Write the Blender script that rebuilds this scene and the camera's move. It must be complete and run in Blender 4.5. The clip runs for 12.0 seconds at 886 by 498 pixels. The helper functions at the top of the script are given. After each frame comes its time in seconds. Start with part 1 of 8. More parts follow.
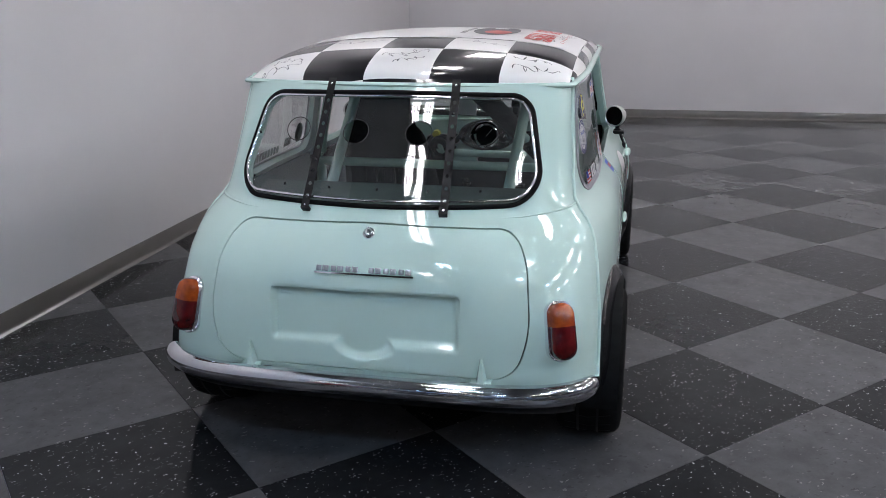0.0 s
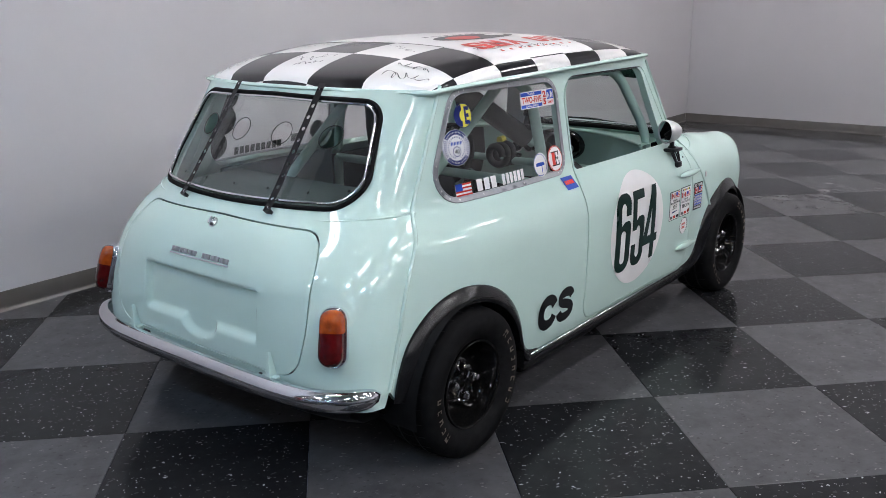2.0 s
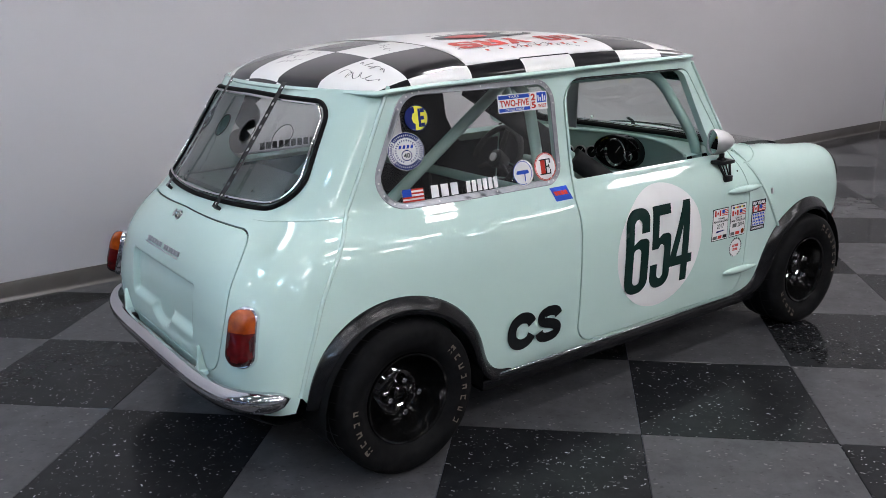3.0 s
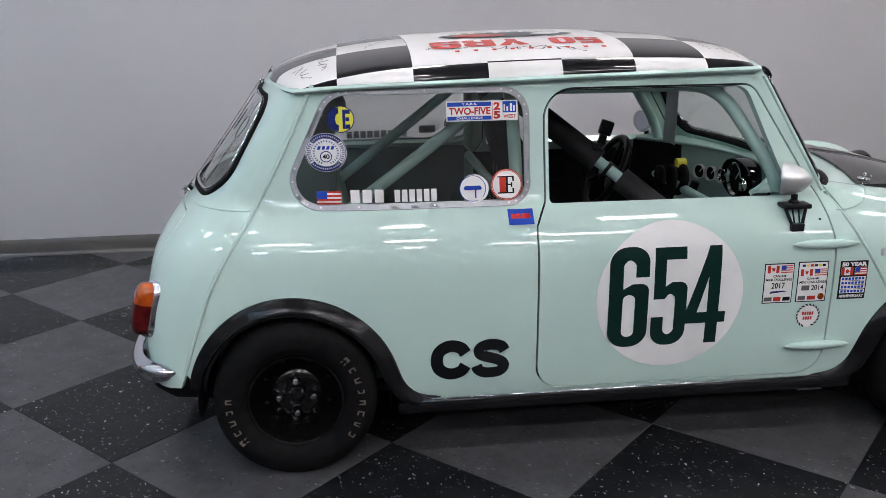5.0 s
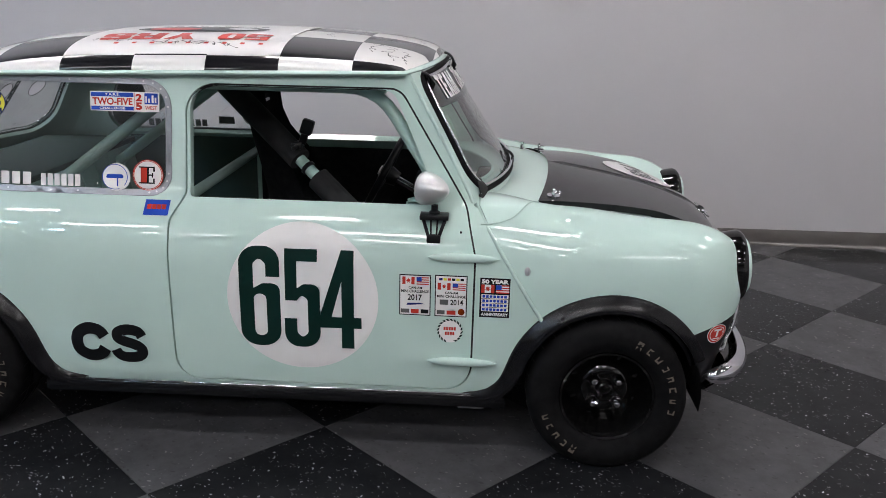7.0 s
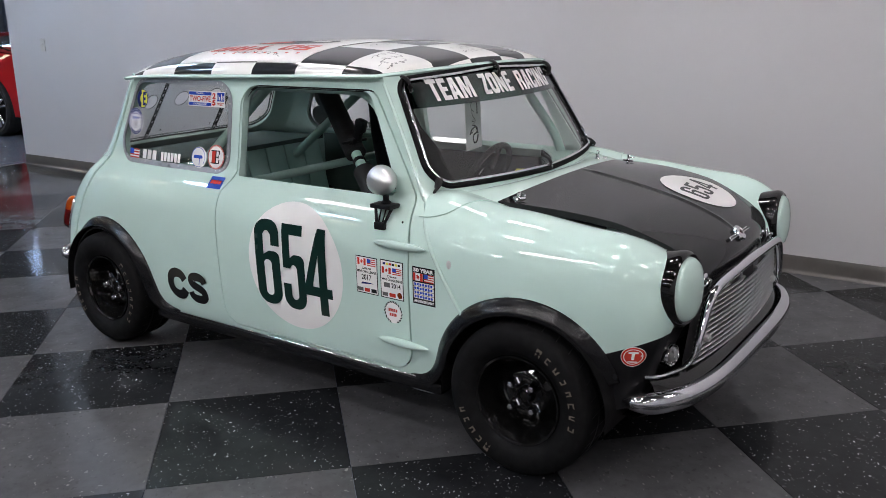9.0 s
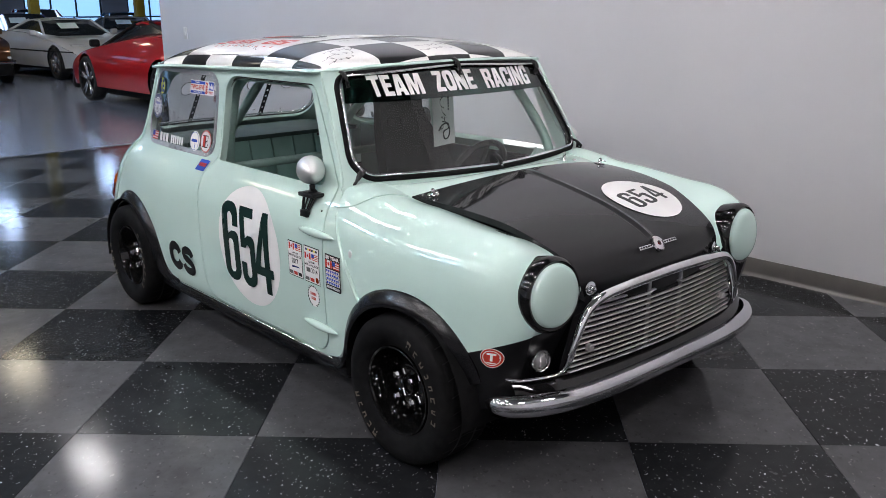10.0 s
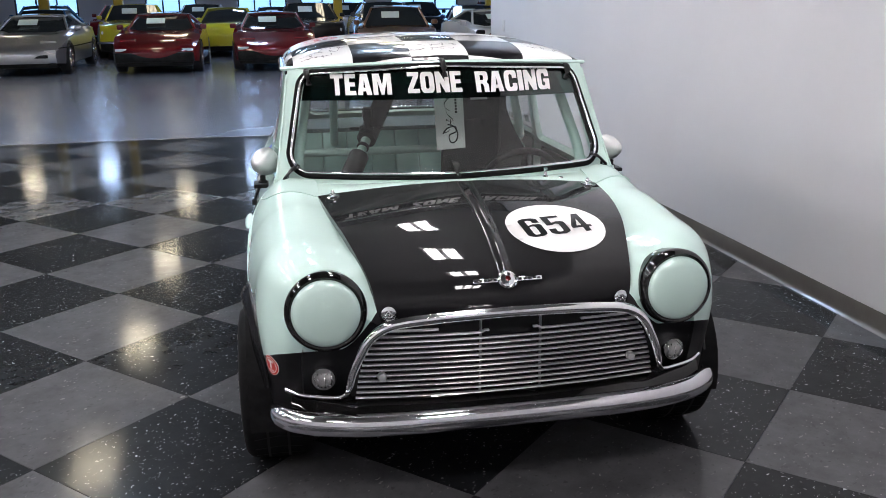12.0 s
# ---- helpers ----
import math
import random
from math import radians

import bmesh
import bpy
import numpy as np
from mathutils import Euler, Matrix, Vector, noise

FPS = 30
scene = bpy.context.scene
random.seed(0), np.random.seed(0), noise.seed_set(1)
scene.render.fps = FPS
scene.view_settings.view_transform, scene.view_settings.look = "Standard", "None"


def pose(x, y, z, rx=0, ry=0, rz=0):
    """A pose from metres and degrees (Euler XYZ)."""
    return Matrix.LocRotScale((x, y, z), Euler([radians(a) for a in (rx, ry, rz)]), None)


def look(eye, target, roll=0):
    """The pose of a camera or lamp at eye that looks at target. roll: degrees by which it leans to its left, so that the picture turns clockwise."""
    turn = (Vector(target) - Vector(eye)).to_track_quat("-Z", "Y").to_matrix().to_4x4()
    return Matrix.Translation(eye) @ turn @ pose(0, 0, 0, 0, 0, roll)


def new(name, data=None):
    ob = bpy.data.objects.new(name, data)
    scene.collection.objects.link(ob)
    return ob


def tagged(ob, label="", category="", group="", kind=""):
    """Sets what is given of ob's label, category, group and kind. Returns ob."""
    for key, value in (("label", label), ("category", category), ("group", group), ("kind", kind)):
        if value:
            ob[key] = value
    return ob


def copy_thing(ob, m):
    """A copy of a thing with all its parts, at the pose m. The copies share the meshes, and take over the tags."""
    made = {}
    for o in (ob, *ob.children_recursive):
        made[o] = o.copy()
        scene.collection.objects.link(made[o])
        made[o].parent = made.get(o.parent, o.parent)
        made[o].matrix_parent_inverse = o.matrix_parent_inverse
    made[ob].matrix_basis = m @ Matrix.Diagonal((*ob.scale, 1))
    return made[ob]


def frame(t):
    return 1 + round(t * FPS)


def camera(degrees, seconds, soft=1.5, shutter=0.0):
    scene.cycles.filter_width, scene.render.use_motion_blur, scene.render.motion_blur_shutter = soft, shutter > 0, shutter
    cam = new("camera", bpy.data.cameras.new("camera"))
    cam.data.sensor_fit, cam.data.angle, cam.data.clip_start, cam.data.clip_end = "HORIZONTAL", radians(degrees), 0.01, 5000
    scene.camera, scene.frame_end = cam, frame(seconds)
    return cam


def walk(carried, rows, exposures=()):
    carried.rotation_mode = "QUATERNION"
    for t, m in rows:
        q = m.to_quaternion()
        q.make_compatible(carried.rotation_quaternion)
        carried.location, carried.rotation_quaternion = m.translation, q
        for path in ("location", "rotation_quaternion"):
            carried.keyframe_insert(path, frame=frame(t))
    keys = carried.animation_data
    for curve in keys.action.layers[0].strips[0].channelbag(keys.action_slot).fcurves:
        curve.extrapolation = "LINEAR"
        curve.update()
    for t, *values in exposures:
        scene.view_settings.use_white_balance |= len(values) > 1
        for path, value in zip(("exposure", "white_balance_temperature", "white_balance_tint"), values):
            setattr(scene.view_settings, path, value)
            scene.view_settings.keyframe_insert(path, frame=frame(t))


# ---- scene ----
cam = camera(54.4, 12.0, soft=0.7)
PATH = [
    (0, (0.673, -3.682, 1.373), (0.293, -1.788, 0.811), -0.3),
    (0.5, (1.042, -3.619, 1.369), (0.453, -1.778, 0.811), -0.8),
    (1, (1.424, -3.493, 1.372), (0.634, -1.73, 0.814), -1.0),
    (1.5, (1.805, -3.29, 1.372), (0.788, -1.644, 0.822), -0.9),
    (2, (2.151, -3.007, 1.371), (0.965, -1.479, 0.821), -0.7),
    (2.5, (2.433, -2.677, 1.357), (1.073, -1.297, 0.817), -0.7),
    (2.7, (2.525, -2.54, 1.356), (1.084, -1.245, 0.814), -0.9),
    (4.3, (3.009, -1.375, 1.374), (1.165, -0.805, 0.809), -0.9),
    (4.5, (3.032, -1.224, 1.373), (1.16, -0.754, 0.811), -0.9),
    (5, (3.056, -0.874, 1.371), (1.14, -0.634, 0.807), -0.6),
    (5.5, (3.071, -0.486, 1.382), (1.145, -0.403, 0.809), 0.1),
    (6, (3.097, -0.111, 1.393), (1.171, -0.05, 0.816), 1.3),
    (6.5, (3.115, 0.242, 1.388), (1.188, 0.255, 0.813), 1.6),
    (7, (3.124, 0.589, 1.386), (1.197, 0.53, 0.813), 1.4),
    (7.2, (3.11, 0.74, 1.384), (1.185, 0.614, 0.814), 1.3),
    (8.8, (2.874, 2.021, 1.347), (1.209, 1.023, 0.822), -0.9),
    (9, (2.822, 2.169, 1.348), (1.22, 1.073, 0.822), -0.9),
    (9.5, (2.594, 2.556, 1.364), (1.162, 1.251, 0.823), -0.9),
    (10, (2.294, 2.898, 1.364), (0.985, 1.469, 0.824), -0.3),
    (10.5, (1.91, 3.191, 1.379), (0.786, 1.616, 0.831), -0.4),
    (11, (1.473, 3.411, 1.379), (0.596, 1.686, 0.83), -0.8),
    (11.5, (1.062, 3.533, 1.38), (0.425, 1.707, 0.827), -0.7),
    (12, (0.657, 3.592, 1.381), (0.273, 1.696, 0.828), -0.6),
]
EXPOSURES = [(0, -0.03, 6480, 10), (0.5, 0.12, 6500, 10), (1.5, 0.12, 6510, 10), (2.7, 0.04, 6540, 10), (5.0, -0.08, 6590, 10), (7.0, -0.10, 6650, 10), (9.0, 0.02, 6650, 10), (9.6, 0.13, 6640, 10), (10.5, 0.32, 6580, 10), (11.0, 0.49, 6580, 10), (12, 0.53, 6640, 10)]
walk(cam, [(t, look(eye, target, roll)) for t, eye, target, roll in PATH], EXPOSURES)


# ---- world and lights ----
world = bpy.data.worlds.new("world")
scene.world = world
world.use_nodes = True
world.node_tree.nodes["Background"].inputs[0].default_value = (0.62, 0.72, 0.9, 1)
world.node_tree.nodes["Background"].inputs[1].default_value = 0.6
scene.view_settings.exposure = 0.0
LAMP = 37.5      # strength of the ceiling lights
CEIL = 4.6


# ---- materials ----
def material(name, rough=0.5, metal=0.0, coat=0.0, color=(0.5, 0.5, 0.5)):
    m = bpy.data.materials.new(name)
    m.use_nodes = True
    b = m.node_tree.nodes["Principled BSDF"]
    b.inputs["Base Color"].default_value = (*color, 1)
    b.inputs["Roughness"].default_value = rough
    b.inputs["Metallic"].default_value = metal
    b.inputs["Coat Weight"].default_value = coat
    b.inputs["Coat Roughness"].default_value = 0.02
    if coat >= 0.4 and not metal:
        b.inputs["Specular IOR Level"].default_value = 0.08     # the gloss lies in the coat
    return m


def node(m, kind, **inputs):
    n = m.node_tree.nodes.new(kind)
    for key, value in inputs.items():
        n.inputs[key.replace("_", " ")].default_value = value
    return n


def wire(m, a, out, b, into):
    m.node_tree.links.new(a.outputs[out], b.inputs[into])


def bsdf(m):
    return m.node_tree.nodes["Principled BSDF"]


def mottle(m, scale, low, high, detail=4.0, socket="Base Color", object_space=True):
    """Noise between two colours (or two values) into a socket."""
    co = node(m, "ShaderNodeTexCoord")
    n = node(m, "ShaderNodeTexNoise", Scale=scale, Detail=detail)
    wire(m, co, "Object" if object_space else "Generated", n, "Vector")
    r = node(m, "ShaderNodeValToRGB")
    r.color_ramp.elements[0].position, r.color_ramp.elements[1].position = 0.3, 0.7
    for e, c in zip(r.color_ramp.elements, (low, high)):
        e.color = (*c, 1) if isinstance(c, tuple) else (c, c, c, 1)
    wire(m, n, "Fac", r, "Fac")
    wire(m, r, "Color", bsdf(m), socket)
    return n, r


def relief(m, scale, strength, distance=0.002, detail=3.0):
    co = node(m, "ShaderNodeTexCoord")
    n = node(m, "ShaderNodeTexNoise", Scale=scale, Detail=detail)
    wire(m, co, "Object", n, "Vector")
    b = node(m, "ShaderNodeBump", Strength=strength, Distance=distance)
    wire(m, n, "Fac", b, "Height")
    wire(m, b, "Normal", bsdf(m), "Normal")


MINT = (0.515, 0.692, 0.636)
paint = material("mint_paint", 0.55, 0, 1.0)
mottle(paint, 3.0, (0.518, 0.682, 0.624), (0.538, 0.702, 0.644))
black_paint = material("black_paint", 0.5, 0, 1.0, (0.004, 0.004, 0.005))
bsdf(black_paint).inputs["Coat IOR"].default_value = 1.36
inner_paint = material("interior_mint_paint", 0.45, 0, 0.2)
mottle(inner_paint, 6.0, (0.37, 0.54, 0.485), (0.42, 0.59, 0.535))
rubber = material("rubber", 0.72, 0, 0, (0.012, 0.012, 0.013))
mottle(rubber, 30.0, (0.004, 0.004, 0.0045), (0.009, 0.009, 0.0095))
relief(rubber, 160, 0.25, 0.001)
bsdf(rubber).inputs["Specular IOR Level"].default_value = 0.09
flare_plastic = material("flare_plastic", 0.22, 0, 0.0)
mottle(flare_plastic, 14.0, (0.005, 0.005, 0.006), (0.008, 0.008, 0.009))
relief(flare_plastic, 60, 0.12, 0.001)
bsdf(flare_plastic).inputs["Specular IOR Level"].default_value = 0.3
trim_black = material("trim_black", 0.4, 0, 0, (0.006, 0.006, 0.007))
bsdf(trim_black).inputs["Specular IOR Level"].default_value = 0.25
gloss_black = material("gloss_black", 0.03, 0, 0, (0.004, 0.004, 0.004))
bsdf(gloss_black).inputs["Specular IOR Level"].default_value = 0.5
chrome = material("chrome", 0.08, 1.0, 0, (0.82, 0.82, 0.84))
mottle(chrome, 25.0, 0.05, 0.13, 3.0, "Roughness")
worn_chrome = material("worn_chrome", 0.18, 1.0, 0, (0.66, 0.66, 0.69))
mottle(worn_chrome, 14.0, 0.03, 0.17, 5.0, "Roughness")
slat_metal = material("bright_slat_metal", 0.32, 1.0, 0, (0.62, 0.62, 0.63))
silver = material("silver_paint", 0.35, 0.7, 0.4, (0.62, 0.62, 0.62))
aluminium = material("brushed_aluminium", 0.48, 0.85, 0)
mottle(aluminium, 90.0, (0.33, 0.34, 0.36), (0.38, 0.39, 0.41))
white_vinyl = material("white_vinyl", 0.3, 0, 0.5)
mottle(white_vinyl, 8.0, (0.78, 0.77, 0.76), (0.83, 0.82, 0.81))
green_vinyl = material("dark_green_vinyl", 0.3, 0, 0.5, (0.004, 0.022, 0.018))
black_vinyl = material("black_vinyl", 0.3, 0, 0.5, (0.007, 0.008, 0.009))
red_vinyl = material("red_vinyl", 0.35, 0, 0.4, (0.55, 0.045, 0.03))
blue_vinyl = material("blue_vinyl", 0.35, 0, 0.4, (0.02, 0.07, 0.42))
navy_vinyl = material("navy_vinyl", 0.35, 0, 0.4, (0.015, 0.025, 0.14))
yellow_vinyl = material("yellow_vinyl", 0.35, 0, 0.4, (0.75, 0.68, 0.08))
amber = material("amber_lens", 0.12, 0, 0.8, (0.32, 0.048, 0.004))
red_lens = material("red_lens", 0.12, 0, 0.8, (0.085, 0.003, 0.004))
mottle(amber, 22.0, (0.13, 0.013, 0.002), (0.42, 0.075, 0.007))
mottle(red_lens, 22.0, (0.022, 0.001, 0.0015), (0.12, 0.004, 0.005))


def glass_material(name, tint, amount, rough=0.0, wavy=0.0, haze=0.0):
    m = bpy.data.materials.new(name)
    m.use_nodes = True
    t = m.node_tree
    t.nodes.clear()
    out = t.nodes.new("ShaderNodeOutputMaterial")
    mix = t.nodes.new("ShaderNodeMixShader")
    clear = t.nodes.new("ShaderNodeBsdfTransparent")
    gloss = t.nodes.new("ShaderNodeBsdfGlossy")
    face = t.nodes.new("ShaderNodeLayerWeight")
    face.inputs["Blend"].default_value = 0.5
    power = t.nodes.new("ShaderNodeMath")
    power.operation = "POWER"
    power.inputs[1].default_value = 5.0
    fres = t.nodes.new("ShaderNodeMath")
    fres.operation = "MULTIPLY_ADD"
    fres.inputs[1].default_value, fres.inputs[2].default_value = 1 - amount, amount
    t.links.new(face.outputs["Facing"], power.inputs[0])
    t.links.new(power.outputs[0], fres.inputs[0])
    clear.inputs["Color"].default_value = (*tint, 1)
    gloss.inputs["Roughness"].default_value = rough
    gloss.inputs["Color"].default_value = (1, 1, 1, 1)
    if wavy:
        co = t.nodes.new("ShaderNodeTexCoord")
        ripple = t.nodes.new("ShaderNodeTexNoise")
        ripple.inputs["Scale"].default_value, ripple.inputs["Detail"].default_value = 7.0, 1.0
        bump = t.nodes.new("ShaderNodeBump")
        bump.inputs["Strength"].default_value, bump.inputs["Distance"].default_value = wavy, 0.01
        t.links.new(co.outputs["Object"], ripple.inputs["Vector"])
        t.links.new(ripple.outputs["Fac"], bump.inputs["Height"])
        t.links.new(bump.outputs["Normal"], gloss.inputs["Normal"])
    t.links.new(fres.outputs[0], mix.inputs[0])
    t.links.new(clear.outputs[0], mix.inputs[1])
    t.links.new(gloss.outputs[0], mix.inputs[2])
    last = mix
    if haze:
        # a small, even share of grey diffuse veils the pane
        last = t.nodes.new("ShaderNodeMixShader")
        dull = t.nodes.new("ShaderNodeBsdfDiffuse")
        dull.inputs["Color"].default_value = (0.7, 0.7, 0.7, 1)
        last.inputs[0].default_value = haze
        t.links.new(mix.outputs[0], last.inputs[1])
        t.links.new(dull.outputs[0], last.inputs[2])
    t.links.new(last.outputs[0], out.inputs[0])
    return m


glass = glass_material("window_glass", (0.84, 0.89, 0.87), 0.05, 0.0, 0.0, 0.045)
perspex = glass_material("perspex", (0.86, 0.88, 0.87), 0.07, 0.02, 0.18, 0.03)
clear_perspex = glass_material("clear_perspex", (0.88, 0.89, 0.88), 0.07, 0.02, 0.18, 0.012)


def glow(name, color, strength):
    m = bpy.data.materials.new(name)
    m.use_nodes = True
    b = bsdf(m)
    b.inputs["Base Color"].default_value = (0.8, 0.8, 0.8, 1)
    b.inputs["Emission Color"].default_value = (*color, 1)
    b.inputs["Emission Strength"].default_value = strength
    return m


# ---- building helpers ----
def mesh_of(name, verts, faces, smooth=True, flat_angle=None):
    me = bpy.data.meshes.new(name)
    me.from_pydata([tuple(v) for v in verts], [], [tuple(f) for f in faces])
    me.update()
    if smooth:
        me.shade_smooth()
        if flat_angle:
            me.set_sharp_from_angle(angle=radians(flat_angle))
    return me


def thing(name, label, category, group="", kind="", at=(0, 0, 0)):
    ob = tagged(new(name), label, category, group, kind)
    ob.location = at
    ob.empty_display_size = 0.05
    return ob


def put(name, me, mat, parent=None, label=""):
    """One mesh object of its own, under a thing or a part."""
    ob = new(name, me)
    if mat:
        me.materials.append(mat)
    if parent:
        ob.parent = parent
    if label:
        ob["label"] = label
    return ob


def bm_mesh(name, bm, smooth=True, angle=40):
    bmesh.ops.recalc_face_normals(bm, faces=bm.faces)
    me = bpy.data.meshes.new(name)
    bm.to_mesh(me)
    bm.free()
    if smooth:
        me.shade_smooth()
        me.set_sharp_from_angle(angle=radians(angle))
    return me


def part(name, bm, mat, parent=None, label="", smooth=True, angle=40):
    return put(name, bm_mesh(name, bm, smooth, angle), mat, parent, label)


def box(bm, lo, hi, bevel=0.0, m=None, seg=2):
    """A box from corner to corner, with rounded edges."""
    r = bmesh.ops.create_cube(bm, size=1)
    vs = r["verts"]
    c, s = (Vector(lo) + Vector(hi)) / 2, Vector(hi) - Vector(lo)
    for v in vs:
        v.co = Vector((v.co.x * s.x, v.co.y * s.y, v.co.z * s.z)) + c
    if bevel:
        es = list({e for v in vs for e in v.link_edges})
        g = bmesh.ops.bevel(bm, geom=es, offset=bevel, segments=seg, affect="EDGES", profile=0.5)
        vs = list({v for f in g["faces"] for v in f.verts} | {v for v in vs if v.is_valid})
    if m is not None:
        bmesh.ops.transform(bm, matrix=m, verts=vs)
    return vs


def lathe(profile, n=48, axis="x", closed=False):
    """A surface of revolution from (along, radius) pairs."""
    verts, faces = [], []
    k = len(profile)
    for i in range(n):
        a = 2 * math.pi * i / n
        for d, r in profile:
            c, s = r * math.cos(a), r * math.sin(a)
            verts.append({"x": (d, c, s), "y": (-c, d, s), "z": (c, s, d)}[axis])
    for i in range(n):
        for j in range(k if closed else k - 1):
            a, b = i * k + j, i * k + (j + 1) % k
            c, d = ((i + 1) % n) * k + (j + 1) % k, ((i + 1) % n) * k + j
            faces.append((a, b, c, d))
    return verts, faces


def turned(name, profile, mat, parent, m, n=48, axis="x", closed=False, angle=40, label=""):
    v, f = lathe(profile, n, axis, closed)
    bm = bmesh.new()
    vs = [bm.verts.new(m @ Vector(p)) for p in v]
    for q in f:
        bm.faces.new([vs[i] for i in q])
    bmesh.ops.remove_doubles(bm, verts=bm.verts, dist=1e-5)
    return part(name, bm, mat, parent, label, True, angle)


def tube_data(path, radius, n=10, closed=False, flat=None):
    """A tube along a path. flat: (width, height) of an elliptical section."""
    P = [Vector(p) for p in path]
    k = len(P)
    verts, faces = [], []
    up = Vector((0, 0, 1))
    for i, p in enumerate(P):
        a = P[(i - 1) % k] if (closed or i > 0) else P[0]
        b = P[(i + 1) % k] if (closed or i < k - 1) else P[-1]
        t = (b - a).normalized()
        side = t.cross(up)
        if side.length < 0.05:
            side = t.cross(Vector((1, 0, 0)))
        side.normalize()
        top = side.cross(t).normalized()
        rr = radius(i / (k - 1)) if callable(radius) else radius
        w, h = flat if flat else (rr, rr)
        for j in range(n):
            q = 2 * math.pi * j / n
            verts.append(p + side * (w * math.cos(q)) + top * (h * math.sin(q)))
    for i in range(k if closed else k - 1):
        for j in range(n):
            faces.append((i * n + j, i * n + (j + 1) % n, ((i + 1) % k) * n + (j + 1) % n, ((i + 1) % k) * n + j))
    if not closed:
        faces.append(tuple(range(n - 1, -1, -1)))
        faces.append(tuple((k - 1) * n + j for j in range(n)))
    return verts, faces


def tube(name, path, radius, mat, parent=None, n=10, closed=False, flat=None, label=""):
    v, f = tube_data(path, radius, n, closed, flat)
    return put(name, mesh_of(name, v, f, True, 50), mat, parent, label)


def spline(pts):
    """A smooth curve through (x, value) pairs."""
    xs = np.array([p[0] for p in pts], float)
    ys = np.array([p[1:] for p in pts], float)
    d = np.gradient(ys, xs, axis=0)

    def at(x):
        x = np.clip(np.asarray(x, float), xs[0], xs[-1])
        i = np.clip(np.searchsorted(xs, x) - 1, 0, len(xs) - 2)
        h = xs[i + 1] - xs[i]
        t = ((x - xs[i]) / h)[..., None]
        h = h[..., None]
        v = ((2 * t**3 - 3 * t**2 + 1) * ys[i] + (t**3 - 2 * t**2 + t) * h * d[i] + (3 * t**2 - 2 * t**3) * ys[i + 1] + (t**3 - t**2) * h * d[i + 1])
        return v[..., 0] if v.shape[-1] == 1 else v
    return at


def rounded(pts, seg=8):
    """A closed outline from (x, y, radius) corners."""
    out = []
    n = len(pts)
    for i in range(n):
        p = Vector(pts[i][:2])
        r = pts[i][2] if len(pts[i]) > 2 else 0
        a, b = Vector(pts[i - 1][:2]) - p, Vector(pts[(i + 1) % n][:2]) - p
        if r <= 0:
            out.append(tuple(p))
            continue
        ang = a.angle(b) / 2
        d = min(r / math.tan(ang), 0.49 * a.length, 0.49 * b.length)
        r = d * math.tan(ang)
        c = p + (a.normalized() + b.normalized()).normalized() * (r / math.sin(ang))
        s, e = p + a.normalized() * d - c, p + b.normalized() * d - c
        turn = s.angle_signed(e)
        for k in range(seg + 1):
            q = -turn * k / seg
            out.append((c.x + s.x * math.cos(q) - s.y * math.sin(q), c.y + s.x * math.sin(q) + s.y * math.cos(q)))
    return out


def dense(loop, step, closed=True):
    out = []
    n = len(loop)
    for i in range(n if closed else n - 1):
        a, b = loop[i], loop[(i + 1) % n]
        k = max(1, math.ceil(math.dist(a, b) / step))
        out += [(a[0] + (b[0] - a[0]) * j / k, a[1] + (b[1] - a[1]) * j / k) for j in range(k)]
    return out if closed else out + [loop[-1]]


def inside(pts, loop):
    pts, L = np.asarray(pts, float), np.asarray(loop, float)
    hit = np.zeros(len(pts), bool)
    for a, b in zip(L, np.roll(L, -1, 0)):
        cross = (a[1] > pts[:, 1]) != (b[1] > pts[:, 1])
        with np.errstate(divide="ignore", invalid="ignore"):
            x = (b[0] - a[0]) * (pts[:, 1] - a[1]) / (b[1] - a[1] if b[1] != a[1] else 1e-12) + a[0]
        hit ^= cross & (pts[:, 0] < x)
    return hit


def near(pts, loop, d):
    L = np.asarray(dense(loop, d), float)
    pts = np.asarray(pts, float)
    return np.array([((L - p) ** 2).sum(1).min() < d * d for p in pts]) if len(pts) else np.zeros(0, bool)


from mathutils.geometry import delaunay_2d_cdt


